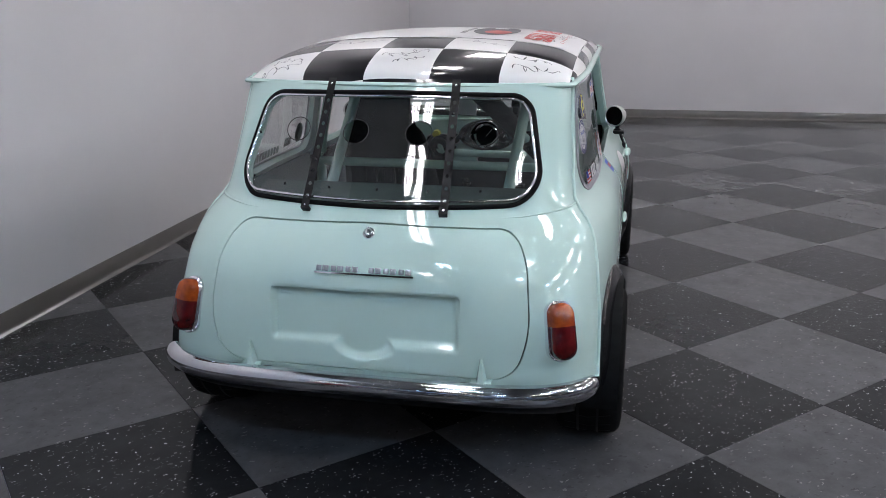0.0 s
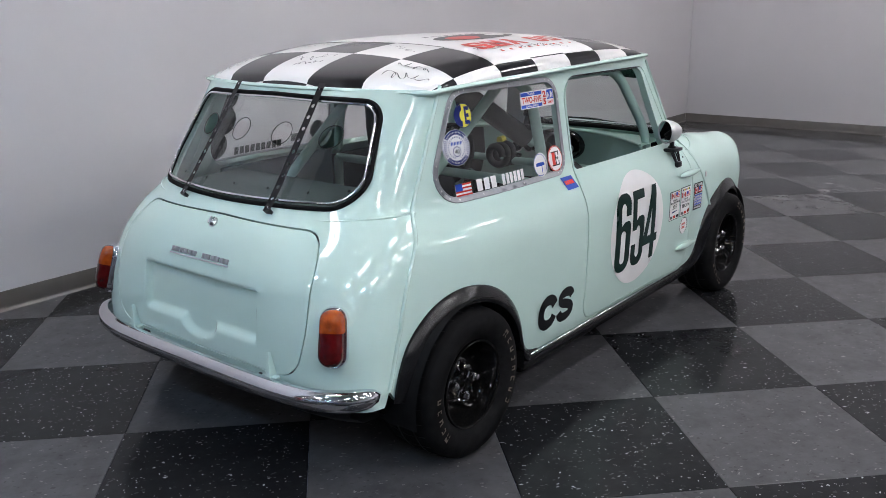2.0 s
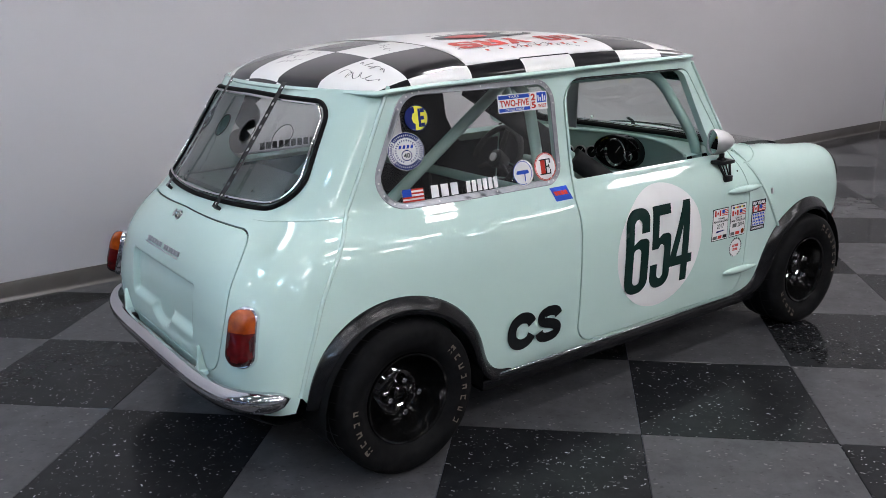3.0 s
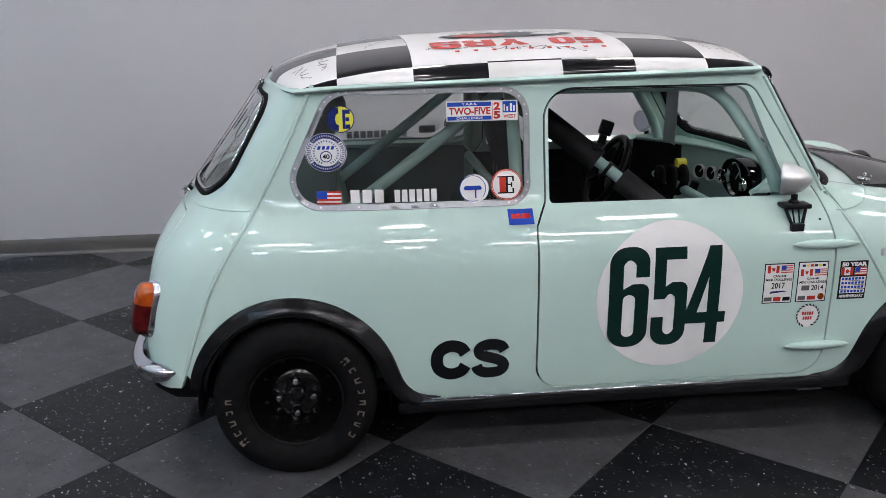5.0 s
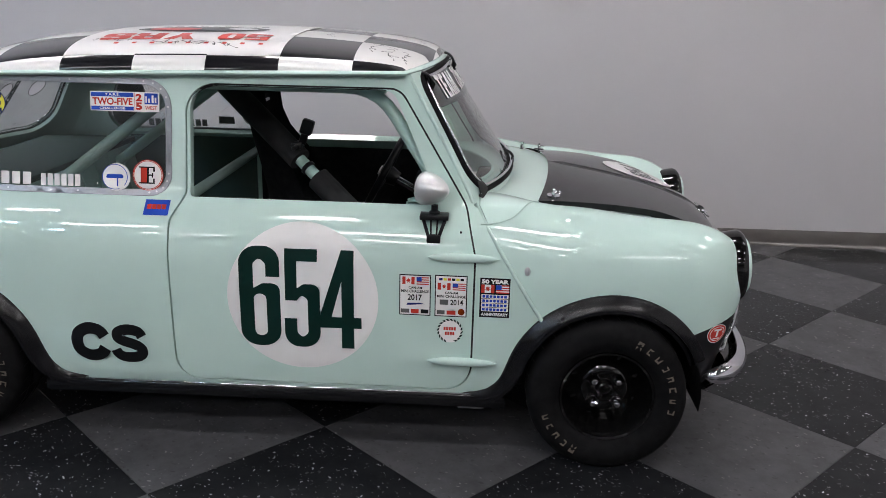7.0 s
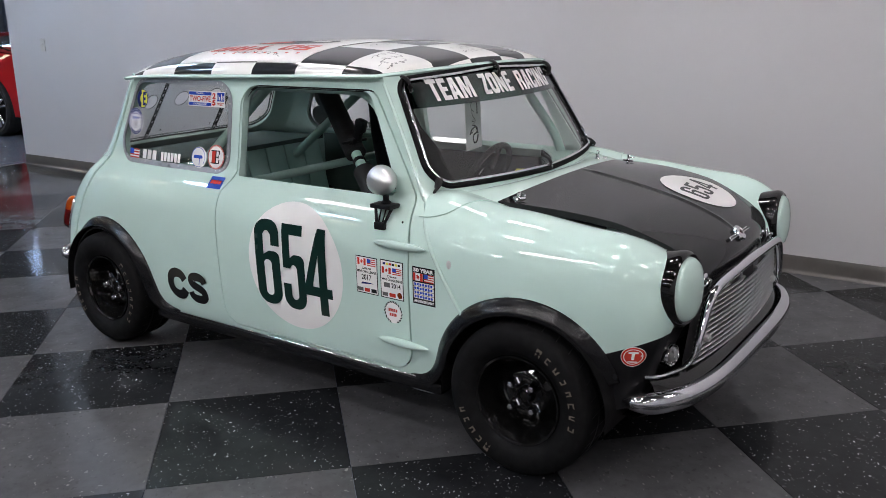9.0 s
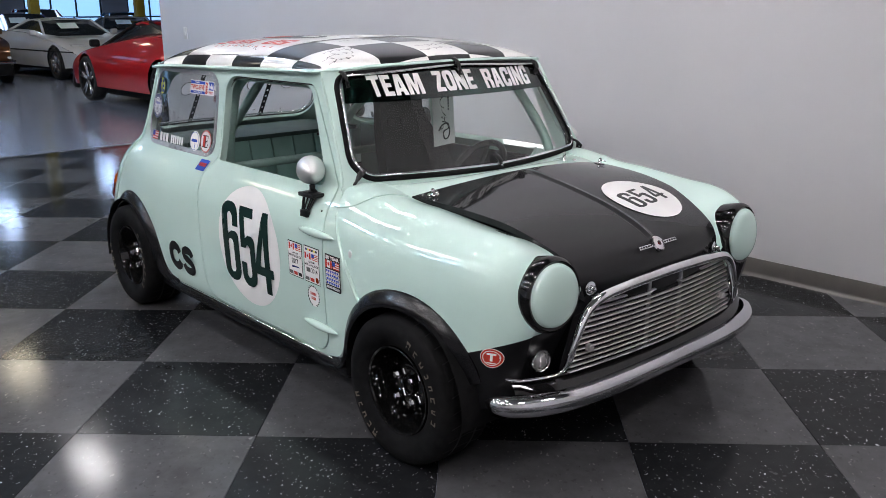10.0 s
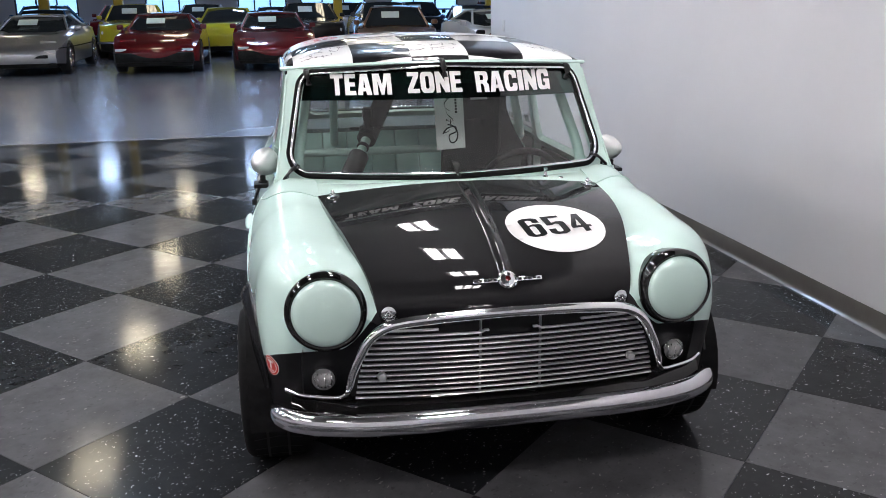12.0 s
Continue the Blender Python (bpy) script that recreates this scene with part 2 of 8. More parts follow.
def sheet(outline, holes, grid, to3d, thick=0.0, flip=False, gap=0.012, step=0.02, out=0.0):
    """A panel: a flat outline with holes, filled with triangles, laid onto a curved surface and given a thickness."""
    loops = [dense(outline, step)] + [dense(h, step) for h in holes]
    g = np.asarray(grid, float).reshape(-1, 2)
    keep = inside(g, loops[0])
    for h in loops[1:]:
        keep &= ~inside(g, h)
    g = g[keep]
    for l in loops:
        g = g[~near(g, l, gap)] if len(g) else g
    pts, edges = [], []
    for l in loops:
        s = len(pts)
        pts += [tuple(p) for p in l]
        edges += [(s + i, s + (i + 1) % len(l)) for i in range(len(l))]
    pts += [tuple(p) for p in g]
    v, e, f, *_ = delaunay_2d_cdt([Vector(p) for p in pts], edges, [], 0, 1e-6)
    flat = np.array([tuple(p) for p in v])
    cen = np.array([flat[list(t)].mean(0) for t in f])
    ok = inside(cen, loops[0])
    for h in loops[1:]:
        ok &= ~inside(cen, h)
    faces = [tuple(t) for t, k in zip(f, ok) if k]
    co = np.array(to3d(flat[:, 0], flat[:, 1]), float).T
    if flip:
        faces = [t[::-1] for t in faces]
    n = np.zeros_like(co)
    for t in faces:
        c = np.cross(co[t[1]] - co[t[0]], co[t[2]] - co[t[0]])
        for i in t:
            n[i] += c
    n /= np.maximum(np.linalg.norm(n, axis=1), 1e-12)[:, None]
    co = co + n * out
    if not thick:
        return co, faces
    k = len(co)
    both = np.vstack([co, co - n * thick])
    seen = {}
    for t in faces:
        for a, b in zip(t, t[1:] + t[:1]):
            seen[(a, b)] = 1
    rim = [(b, a, a + k, b + k) for a, b in seen if (b, a) not in seen]
    return both, faces + [tuple(i + k for i in t[::-1]) for t in faces] + rim


def panel(name, data, mat, parent, label="", mirror=False, angle=40):
    v, f = data
    if mirror:
        v = np.array(v) * (-1, 1, 1)
        f = [t[::-1] for t in f]
    return put(name, mesh_of(name, v, f, True, angle), mat, parent, label)


def grid_points(xs, ys):
    return [(x, y) for x in xs for y in ys]


# ---- the showroom ----
WALL_X, WALL_Y, WALL_END = -1.853, 6.88, -6.0     # the two painted walls and the free end of one
TILE_EDGE = -6.03                                # where the tiles stop and the polished concrete begins

wall_paint = material("grey_wall_paint", 0.75)
mottle(wall_paint, 1.2, (0.60, 0.583, 0.60), (0.63, 0.613, 0.63))
relief(wall_paint, 90, 0.10, 0.002)
base_vinyl = material("brown_grey_cove_base", 0.30, 0, 0.25)
mottle(base_vinyl, 9.0, (0.065, 0.058, 0.053), (0.082, 0.074, 0.068))
ceiling_paint = material("ceiling_paint", 0.9)
mottle(ceiling_paint, 2.0, (0.07, 0.07, 0.075), (0.10, 0.10, 0.105))


def tile_material(name, low, high, grains):
    """Vinyl tile: cloudy ground with chips. grains: (scale, share of cells, size, colour, stretch)."""
    m = material(name, 0.4, 0, 0.0)
    bsdf(m).inputs["Specular IOR Level"].default_value = 0.10
    bsdf(m).inputs["Coat Weight"].default_value = 0.16
    bsdf(m).inputs["Coat Roughness"].default_value = 0.46
    co = node(m, "ShaderNodeTexCoord")
    info = node(m, "ShaderNodeObjectInfo")
    n = node(m, "ShaderNodeTexNoise", Scale=9.0, Detail=7.0, Roughness=0.7)
    n.noise_dimensions = "4D"
    wire(m, info, "Random", n, "W")
    wire(m, co, "Object", n, "Vector")
    r = node(m, "ShaderNodeValToRGB")
    r.color_ramp.elements[0].position, r.color_ramp.elements[1].position = 0.34, 0.66
    r.color_ramp.elements[0].color, r.color_ramp.elements[1].color = (*low, 1), (*high, 1)
    wire(m, n, "Fac", r, "Fac")
    last = r.outputs["Color"]
    wob = node(m, "ShaderNodeTexNoise", Scale=45.0, Detail=2.0)
    wire(m, co, "Object", wob, "Vector")
    for scale, share, size, chip, stretch in grains:
        add = node(m, "ShaderNodeVectorMath")
        add.operation = "MULTIPLY_ADD"
        add.inputs[1].default_value = (0.03, 0.03, 0.0)
        wire(m, wob, "Color", add, 0)
        wire(m, co, "Object", add, 2)
        mp_ = node(m, "ShaderNodeMapping")
        mp_.inputs["Rotation"].default_value = (0, 0, 0.7)
        mp_.inputs["Scale"].default_value = (1.0, stretch, 1.0)
        wire(m, add, "Vector", mp_, "Vector")
        v = node(m, "ShaderNodeTexVoronoi", Scale=scale)
        v.voronoi_dimensions = "4D"
        wire(m, info, "Random", v, "W")
        wire(m, mp_, "Vector", v, "Vector")
        lt = node(m, "ShaderNodeMath")
        lt.operation = "LESS_THAN"
        lt.inputs[1].default_value = size
        wire(m, v, "Distance", lt, 0)
        sep = node(m, "ShaderNodeSeparateColor")
        wire(m, v, "Color", sep, "Color")
        gt = node(m, "ShaderNodeMath")
        gt.operation = "GREATER_THAN"
        gt.inputs[1].default_value = 1 - share
        wire(m, sep, "Red", gt, 0)
        mul = node(m, "ShaderNodeMath")
        mul.operation = "MULTIPLY"
        wire(m, lt, 0, mul, 0)
        wire(m, gt, 0, mul, 1)
        mul2 = node(m, "ShaderNodeMath")
        mul2.operation = "MULTIPLY"
        wire(m, mul, 0, mul2, 0)
        wire(m, sep, "Green", mul2, 1)
        mix = node(m, "ShaderNodeMix")
        mix.data_type = "RGBA"
        wire(m, mul2, 0, mix, "Factor")
        m.node_tree.links.new(last, mix.inputs[6])
        mix.inputs[7].default_value = (*chip, 1)
        last = mix.outputs[2]
    m.node_tree.links.new(last, bsdf(m).inputs["Base Color"])
    w = node(m, "ShaderNodeTexNoise", Scale=2.2, Detail=4.0)
    wire(m, co, "Object", w, "Vector")
    rr = node(m, "ShaderNodeMapRange")
    rr.inputs["To Min"].default_value, rr.inputs["To Max"].default_value = 0.085, 0.13
    wire(m, w, "Fac", rr, "Value")
    wire(m, rr, "Result", bsdf(m), "Roughness")
    b = node(m, "ShaderNodeBump", Strength=0.06, Distance=0.002)
    n2 = node(m, "ShaderNodeTexNoise", Scale=60.0, Detail=2.0)
    wire(m, co, "Object", n2, "Vector")
    wire(m, n2, "Fac", b, "Height")
    wire(m, b, "Normal", bsdf(m), "Normal")
    return m


dark_tile = tile_material("dark_vinyl_tile", (0.0065, 0.007, 0.008), (0.0135, 0.0143, 0.016), [(60, 0.35, 0.35, (0.06, 0.062, 0.066), 1.6), (95, 0.20, 0.30, (0.50, 0.51, 0.53), 1.5), (70, 0.12, 0.28, (0.55, 0.56, 0.58), 2.0), (30, 0.06, 0.20, (0.50, 0.51, 0.53), 2.6)])
light_tile = tile_material("grey_vinyl_tile", (0.050, 0.050, 0.053), (0.078, 0.078, 0.082), [(55, 0.35, 0.40, (0.045, 0.045, 0.047), 1.7), (60, 0.25, 0.34, (0.17, 0.17, 0.165), 2.0), (30, 0.12, 0.22, (0.03, 0.03, 0.03), 2.5)])
concrete = material("polished_concrete", 0.22, 0, 0.0)
mottle(concrete, 0.6, (0.135, 0.150, 0.195), (0.195, 0.212, 0.265))
relief(concrete, 3.0, 0.03, 0.004)

# the ground sheet: polished concrete under everything
bm = bmesh.new()
bmesh.ops.create_grid(bm, x_segments=8, y_segments=8, size=30)
for v in bm.verts:
    v.co.y -= 22
    v.co.z = -0.006
floor = part("floor", bm, concrete, None, "", False)
tagged(floor, "polished grey concrete showroom floor, glossy and reflective", "floor", "", "structure")


def wall(name, lo, hi, label):
    bm = bmesh.new()
    box(bm, lo, hi, 0.006)
    return tagged(part(name, bm, wall_paint), label, "wall", "", "structure")


wall("wall_left", (WALL_X - 0.16, WALL_END, 0), (WALL_X, WALL_Y + 0.16, CEIL), "plain matt light grey painted partition wall beside the car")
wall("wall_back", (WALL_X + 0.002, WALL_Y, 0), (16, WALL_Y + 0.16, CEIL), "plain matt light grey painted wall at the end of the room")
wall("wall_right", (15.9, -40, 0), (16.06, WALL_Y - 0.002, CEIL), "plain light grey painted wall")
wall("wall_west", (-20.1, -40, 0), (-20, WALL_END + 0.2, CEIL), "plain light grey painted wall")
wall("wall_return", (-19.99, WALL_END + 0.02, 0), (WALL_X - 0.165, WALL_END + 0.16, CEIL), "plain light grey painted return wall")


COVE = [(0.001, -0.002), (0.001, 0.094), (0.0045, 0.094), (0.006, 0.092), (0.006, 0.022), (0.008, 0.013), (0.013, 0.006), (0.020, 0.0025), (0.022, 0.0005), (0.022, -0.002)]


def skirting(name, a, b, out):
    """A vinyl cove base from a to b along the foot of a wall: a thin sheet with a curved toe. out: away from the wall."""
    n = len(COVE)
    verts = [(p[0] + out[0] * d, p[1] + out[1] * d, z) for p in (a, b) for d, z in COVE]
    faces = [(i, (i + 1) % n, n + (i + 1) % n, n + i) for i in range(n)] + [tuple(range(n))[::-1], tuple(range(n, 2 * n))]
    me = mesh_of(name, verts, faces, True, 40)
    bm = bmesh.new()
    bm.from_mesh(me)
    bmesh.ops.recalc_face_normals(bm, faces=bm.faces)
    bm.to_mesh(me)
    bm.free()
    return tagged(put(name, me, base_vinyl), "brown-grey vinyl cove base along the foot of the wall", "baseboard", "", "structure")


skirting("baseboard_left", (WALL_X, WALL_END), (WALL_X, WALL_Y - 0.024), (1, 0))
skirting("baseboard_back", (WALL_X + 0.001, WALL_Y), (15.88, WALL_Y), (0, -1))
skirting("baseboard_end", (WALL_X - 0.15, WALL_END), (WALL_X, WALL_END), (0, -1))

bm = bmesh.new()
box(bm, (-20, -40, CEIL), (16, WALL_Y + 0.1, CEIL + 0.1))
tagged(part("ceiling", bm, ceiling_paint, None, "", False), "plain dark painted ceiling of the showroom", "ceiling", "", "structure")

# ceiling lights: a shallow white tray with three bright cells
cell_glow = glow("fluorescent_cell", (1.0, 0.97, 1.0), LAMP)
cool_glow = glow("cool_fluorescent_cell", (0.61, 0.90, 1.27), LAMP * 2.7)
tray_white = material("white_enamel_tray", 0.4, 0, 0, (0.55, 0.55, 0.55))


def fixture(x, y, cells=cell_glow, label="white ceiling light with three bright fluorescent cells", half=0.56, cols=(-0.18, 0.0, 0.18)):
    f = thing("ceiling_light", label, "ceiling light", "ceiling lights", at=(x, y, CEIL - 0.08))
    bm = bmesh.new()
    box(bm, (cols[0] - 0.12, -half - 0.05, 0.02), (cols[-1] + 0.12, half + 0.05, 0.079), 0.01)
    part("tray", bm, tray_white, f)
    for sx in cols:
        for dx in (-0.047, 0.0, 0.047):
            bm = bmesh.new()
            box(bm, (sx + dx - 0.017, -half, 0.002), (sx + dx + 0.017, half, 0.019), 0.006)
            part("light_tube", bm, cells, f)
    return f


first = None
# bluish row, tinted and boosted to stand in for hall daylight on the tail
cool = fixture(-0.4, -5.5, cool_glow, "short white ceiling light with bluish tubes, boosted in place of hall daylight", 0.30, (-0.1, 0.1))
for x in (2.6, 5.6, 8.6):
    copy_thing(cool, pose(x, -5.5, CEIL - 0.08))
strong_glow = glow("bright_fluorescent_cell", (1.0, 0.97, 1.0), LAMP * 1.7)
short = fixture(-0.4, -0.6, strong_glow, "short white ceiling light with two bright cells", 0.30, (-0.1, 0.1))
for x, y in ((-0.4, 1.2), (2.6, -0.7), (2.6, 1.4)):
    copy_thing(short, pose(x, y, CEIL - 0.08))
plain = fixture(-0.5, -2.9, cell_glow, "white ceiling light with two rows of bright fluorescent tubes", 0.50, (-0.1, 0.1))
copy_thing(plain, pose(2.6, -3.4, CEIL - 0.08))
for y in (-3.4, -0.6, 1.4, 4.75):
    for x in (-0.4, 2.6, 5.6, 8.6):
        if x < 3 and y < 2:
            continue
        if first is None:
            first = fixture(x, y)
        else:
            copy_thing(first, pose(x, y, CEIL - 0.08))
# warm lights further down the hall, and bluish ones added to stand in for daylight
warm_glow = glow("warm_fluorescent_cell", (1.06, 0.95, 0.72), LAMP * 0.33)
day_glow = glow("daylight_cell", (0.60, 0.84, 1.30), LAMP * 0.74)
warm = fixture(3.2, -12.0, warm_glow, "white ceiling light with three warm white cells")
copy_thing(plain, pose(-1.25, -8.0, CEIL - 0.08))
for x, y in ((3.2, -7.4), (8.2, -7.6), (-6, -12), (-1.6, -12), (8.7, -12), (-6, -17.4), (-1.6, -17.4), (3.2, -17.2), (8.7, -17.4), (-1.7, -24), (3.3, -24.5), (8.7, -28)):
    copy_thing(warm, pose(x, y, CEIL - 0.08))
day = fixture(0.6, -12.7, day_glow, "white ceiling light with three bluish cells, added in place of hall daylight")
for x, y in ((0.9, -20), (1.2, -29), (-5, -24), (6.5, -30), (-9, -18), (-10, -29)):
    copy_thing(day, pose(x, y, CEIL - 0.08))


# ---- the car: surfaces ----
side_profile = spline([(0.18, 0.652), (0.22, 0.676), (0.30, 0.690), (0.45, 0.700), (0.58, 0.702), (0.65, 0.698), (0.70, 0.684), (0.74, 0.662), (0.775, 0.630), (0.80, 0.610), (0.83, 0.602), (0.95, 0.580), (1.20, 0.542)])


def side_x(y, z):
    """Half width of the car's side at a place along it and a height."""
    y, z = np.asarray(y, float), np.asarray(z, float)
    k = np.interp(z, [0.3, 0.5, 0.67, 0.82, 1.14], [0.035, 0.06, 0.10, 0.11, 0.12])
    back = np.clip((-0.6 - y) / 0.75, 0, 2) ** 2 * k
    front = -0.012 * np.clip((y - 0.3) / 0.5, 0, 1) * np.interp(z, [0.6, 0.8], [1, 0])
    return side_profile(z) - back - front


rear_line = spline([(0.24, -1.455), (0.28, -1.472), (0.34, -1.488), (0.45, -1.492), (0.55, -1.483), (0.65, -1.460), (0.70, -1.432), (0.74, -1.402), (0.775, -1.372), (0.805, -1.345), (0.85, -1.310), (1.12, -1.105), (1.17, -1.068)])
seam_line = spline([(0.24, -1.372), (0.334, -1.335), (0.46, -1.292), (0.615, -1.228), (0.80, -1.108), (1.15, -0.925)])


def rear3d(u, z):
    """The tail: u runs from seam to seam (-1 to 1)."""
    ys = seam_line(z)
    yr = rear_line(z)
    xs = side_x(ys, z)
    b = 1 - np.sqrt(np.clip(1 - np.abs(u) ** np.interp(z, [0.45, 0.6, 0.75, 0.85], [6, 4.2, 2.5, 2.1]), 0, 1))
    return u * xs, yr + (ys - yr) * b, z


def rear_u(x, z):
    return np.asarray(x) / side_x(seam_line(z), z)


def screen_y(x, z):
    foot = 0.018 * (1 - (np.abs(x) / 0.579) ** 2) * np.clip((1.18 - np.asarray(z)) / 0.38, 0, 1)
    return 0.476 + 0.617 * (1.18 - np.asarray(z)) - 0.092 * (np.abs(x) / 0.579) ** 2.2 + foot


def screen3d(u, z):
    edge = side_x(0.5, z)
    x = u * edge
    return x, screen_y(x, z), z


def a_line(z):
    """Front edge of the car's side: along the screen pillar, then down the wing seam."""
    z = np.asarray(z, float)
    return np.where(z > 0.80, screen_y(side_x(0.5, z), z), np.interp(z, [0.446, 0.80], [0.83, screen_y(0.61, 0.80)]))


def side3d(y, z):
    return side_x(y, z), y, z


def arc(cy, cz, r, a, b, n=24, ry=None):
    return [(cy + (ry or r) * math.cos(radians(a + (b - a) * i / n)), cz + r * math.sin(radians(a + (b - a) * i / n))) for i in range(n + 1)]


WB, HUB, ARCH = 1.018, 0.247, 0.292
GUT = 1.148
car = thing("classic_race_car", "mint green classic race car with chequered roof and black bonnet", "car")
STAND, PITCH = -0.009, 0.17     # the body sits a little low on its tyres, most so at the tail
car.matrix_basis = pose(0.0194, 0.0104, STAND, PITCH, 0, -0.86)
NS, NZ = np.arange(-1.45, 0.9, 0.03), np.arange(0.2, 1.16, 0.025)

quarter_window = rounded([(-1.040, 0.802, 0.075), (-0.884, 1.122, 0.08), (-0.317, 1.121, 0.07), (-0.317, 0.801, 0.055)], 8)
door_shape = [(-0.300, 0.226, 0.08), (-0.300, 0.735, 0.05), (-0.264, 0.80, 0.04), (-0.264, 1.124, 0.09), (0.378, 1.124, 0.06), (0.585, 0.79, 0.12), (0.615, 0.66, 0.05), (0.612, 0.226, 0.09)]
door_outline = rounded(door_shape, 8)
door_window = rounded([(-0.249, 0.792, 0.012), (-0.249, 1.118, 0.07), (0.356, 1.118, 0.055), (0.504, 0.790, 0.02)], 8)


def inset(loop, d):
    """The loop moved inwards by d."""
    n = len(loop)
    area = sum(loop[i - 1][0] * loop[i][1] - loop[i][0] * loop[i - 1][1] for i in range(n))
    s = 1 if area > 0 else -1
    out = []
    for i in range(n):
        a, b = Vector(loop[i - 1]), Vector(loop[(i + 1) % n])
        t = (b - a).normalized()
        out.append((loop[i][0] - s * t.y * d, loop[i][1] + s * t.x * d))
    return out


def arch_path(rear, n=34):
    """The wheel arch in side view: an arc that runs out into the sill."""
    sgn = 1 if rear else -1
    cy = -WB * sgn
    pts = arc(0, HUB, ARCH, 172 if rear else 161, 18, n)
    p0 = Vector(pts[-1])
    p1, p2, p3 = p0 + Vector((0.024, -0.075)), Vector((0.325, 0.213)), Vector((0.43, 0.213))
    for t in np.linspace(0, 1, 11)[1:]:
        q = p0 * (1 - t) ** 3 + p1 * 3 * t * (1 - t) ** 2 + p2 * 3 * t * t * (1 - t) + p3 * t ** 3
        pts.append((q.x, q.y))
    return [(cy + sgn * y, z) for y, z in pts]


rear_arch, front_arch = arch_path(True), arch_path(False)
front_back = [p for p in front_arch if p[0] < WB + ARCH * math.cos(radians(138))][::-1]
side_outline = front_back + [(float(a_line(z)), z) for z in np.linspace(0.47, GUT + 0.02, 18)]
side_outline += [(float(seam_line(z)), z) for z in np.linspace(GUT - 0.014, 0.332, 22)]
side_outline += rear_arch

for mirror in (False, True):
    panel("side_panel", sheet(side_outline, [quarter_window, door_outline], grid_points(NS, NZ), side3d, 0.022, False), paint, car, "mint green painted body side", mirror)
    door = panel("door", sheet(inset(door_outline, 0.0055), [door_window], grid_points(NS, NZ), side3d, 0.028, False, out=0.001), paint, car, "mint green painted door with open window", mirror)
    panel("door_gap", sheet(dense(inset(door_outline, -0.004), 0.02), [inset(door_outline, 0.0085)], [], side3d, 0.002, False, out=-0.016), trim_black, door, "dark shut line", mirror)

# tail panel with the boot lid and the rear window opening
UU = np.concatenate([-(1 - np.linspace(0, 1, 26)[:-1] ** 2)[::1], (1 - np.linspace(0, 1, 26) ** 2)[::-1]])


def rear_loop(pts, seg=8, step=0.02):
    return [(float(rear_u(x, z)), z) for x, z in dense(rounded(pts, seg), step)]


boot = [(-0.435, 0.357, 0.11), (0.435, 0.357, 0.11), (0.476, 0.50, 0.3), (0.458, 0.68, 0.3), (0.408, 0.760, 0.11), (0.0, 0.770, 1.5), (-0.408, 0.760, 0.11), (-0.458, 0.68, 0.3), (-0.476, 0.50, 0.3)]
back_glass = [(-0.474, 0.816, 0.075), (0.0, 0.810, 2.0), (0.474, 0.816, 0.075), (0.414, 1.098, 0.07), (0.0, 1.106, 2.0), (-0.414, 1.098, 0.07)]
tail_outline = [(u, 0.285) for u in np.linspace(-1, 1, 41)] + [(1, z) for z in np.linspace(0.3, 1.126, 40)] + [(u, 1.136) for u in np.linspace(1, -1, 41)] + [(-1, z) for z in np.linspace(1.126, 0.3, 40)]
ZZ = np.arange(0.29, 1.15, 0.02)
panel("tail_panel", sheet(tail_outline, [rear_loop(boot), rear_loop(back_glass)], grid_points(UU, ZZ), rear3d, 0.02, False), paint, car, "mint green painted tail")


def plate_recess(x, z):
    """Depth of the number plate recess in the boot lid."""
    x, z = np.abs(np.asarray(x)), np.asarray(z)

    def ramp(v, w):
        t = np.clip(v / w + 0.5, 0, 1)
        return t * t * (3 - 2 * t)
    main = ramp(0.272 - x, 0.016) * ramp(z - 0.442, 0.026) * ramp(0.588 - z, 0.008)
    scoop = ramp(1 - (x / 0.082) ** 2 - (np.minimum(z - 0.445, 0) / 0.048) ** 2, 0.85) * ramp(0.50 - z, 0.03)
    return 0.021 * np.maximum(main, scoop)


def boot3d(u, z):
    x, y, z = rear3d(u, z)
    return x, y + plate_recess(x, z), z


UF = np.linspace(-0.8, 0.8, 180)
lid = panel("boot_lid", sheet([(float(rear_u(x, z)), z) for x, z in dense(inset(dense(rounded(boot, 8), 0.02), 0.004), 0.02)], [], grid_points(UF, np.arange(0.35, 0.79, 0.006)), boot3d, 0.02, False, gap=0.005), paint, car, "mint green boot lid with a pressed number plate recess")
panel("lid_gap", sheet([(float(rear_u(x, z)), z) for x, z in dense(inset(dense(rounded(boot, 8), 0.02), -0.004), 0.02)], [[(float(rear_u(x, z)), z) for x, z in dense(inset(dense(rounded(boot, 8), 0.02), 0.02), 0.02)]], [], rear3d, 0.002, False, out=-0.012), trim_black, lid, "dark shut line")

# windscreen surround
front_glass = [(-0.571, 0.823, 0.065), (0.0, 0.812, 2.0), (0.571, 0.823, 0.065), (0.503, 1.150, 0.06), (0.0, 1.172, 2.0), (-0.503, 1.150, 0.06)]


def screen_loop(pts, seg=8, step=0.02, d=0.0):
    loop = dense(rounded(pts, seg), step)
    return [(float(x / side_x(0.5, z)), z) for x, z in (inset(loop, d) if d else loop)]


screen_outline = [(u, 0.792) for u in np.linspace(-1, 1, 41)] + [(1, z) for z in np.linspace(0.82, 1.15, 16)] + [(u, GUT + 0.019 + 0.018 * (1 - u * u)) for u in np.linspace(1, -1, 41)] + [(-1, z) for z in np.linspace(1.15, 0.82, 16)]
panel("screen_surround", sheet(screen_outline, [screen_loop(front_glass)], grid_points(UU, np.arange(0.81, 1.19, 0.02)), screen3d, 0.02, True), paint, car, "mint green screen pillars and scuttle")


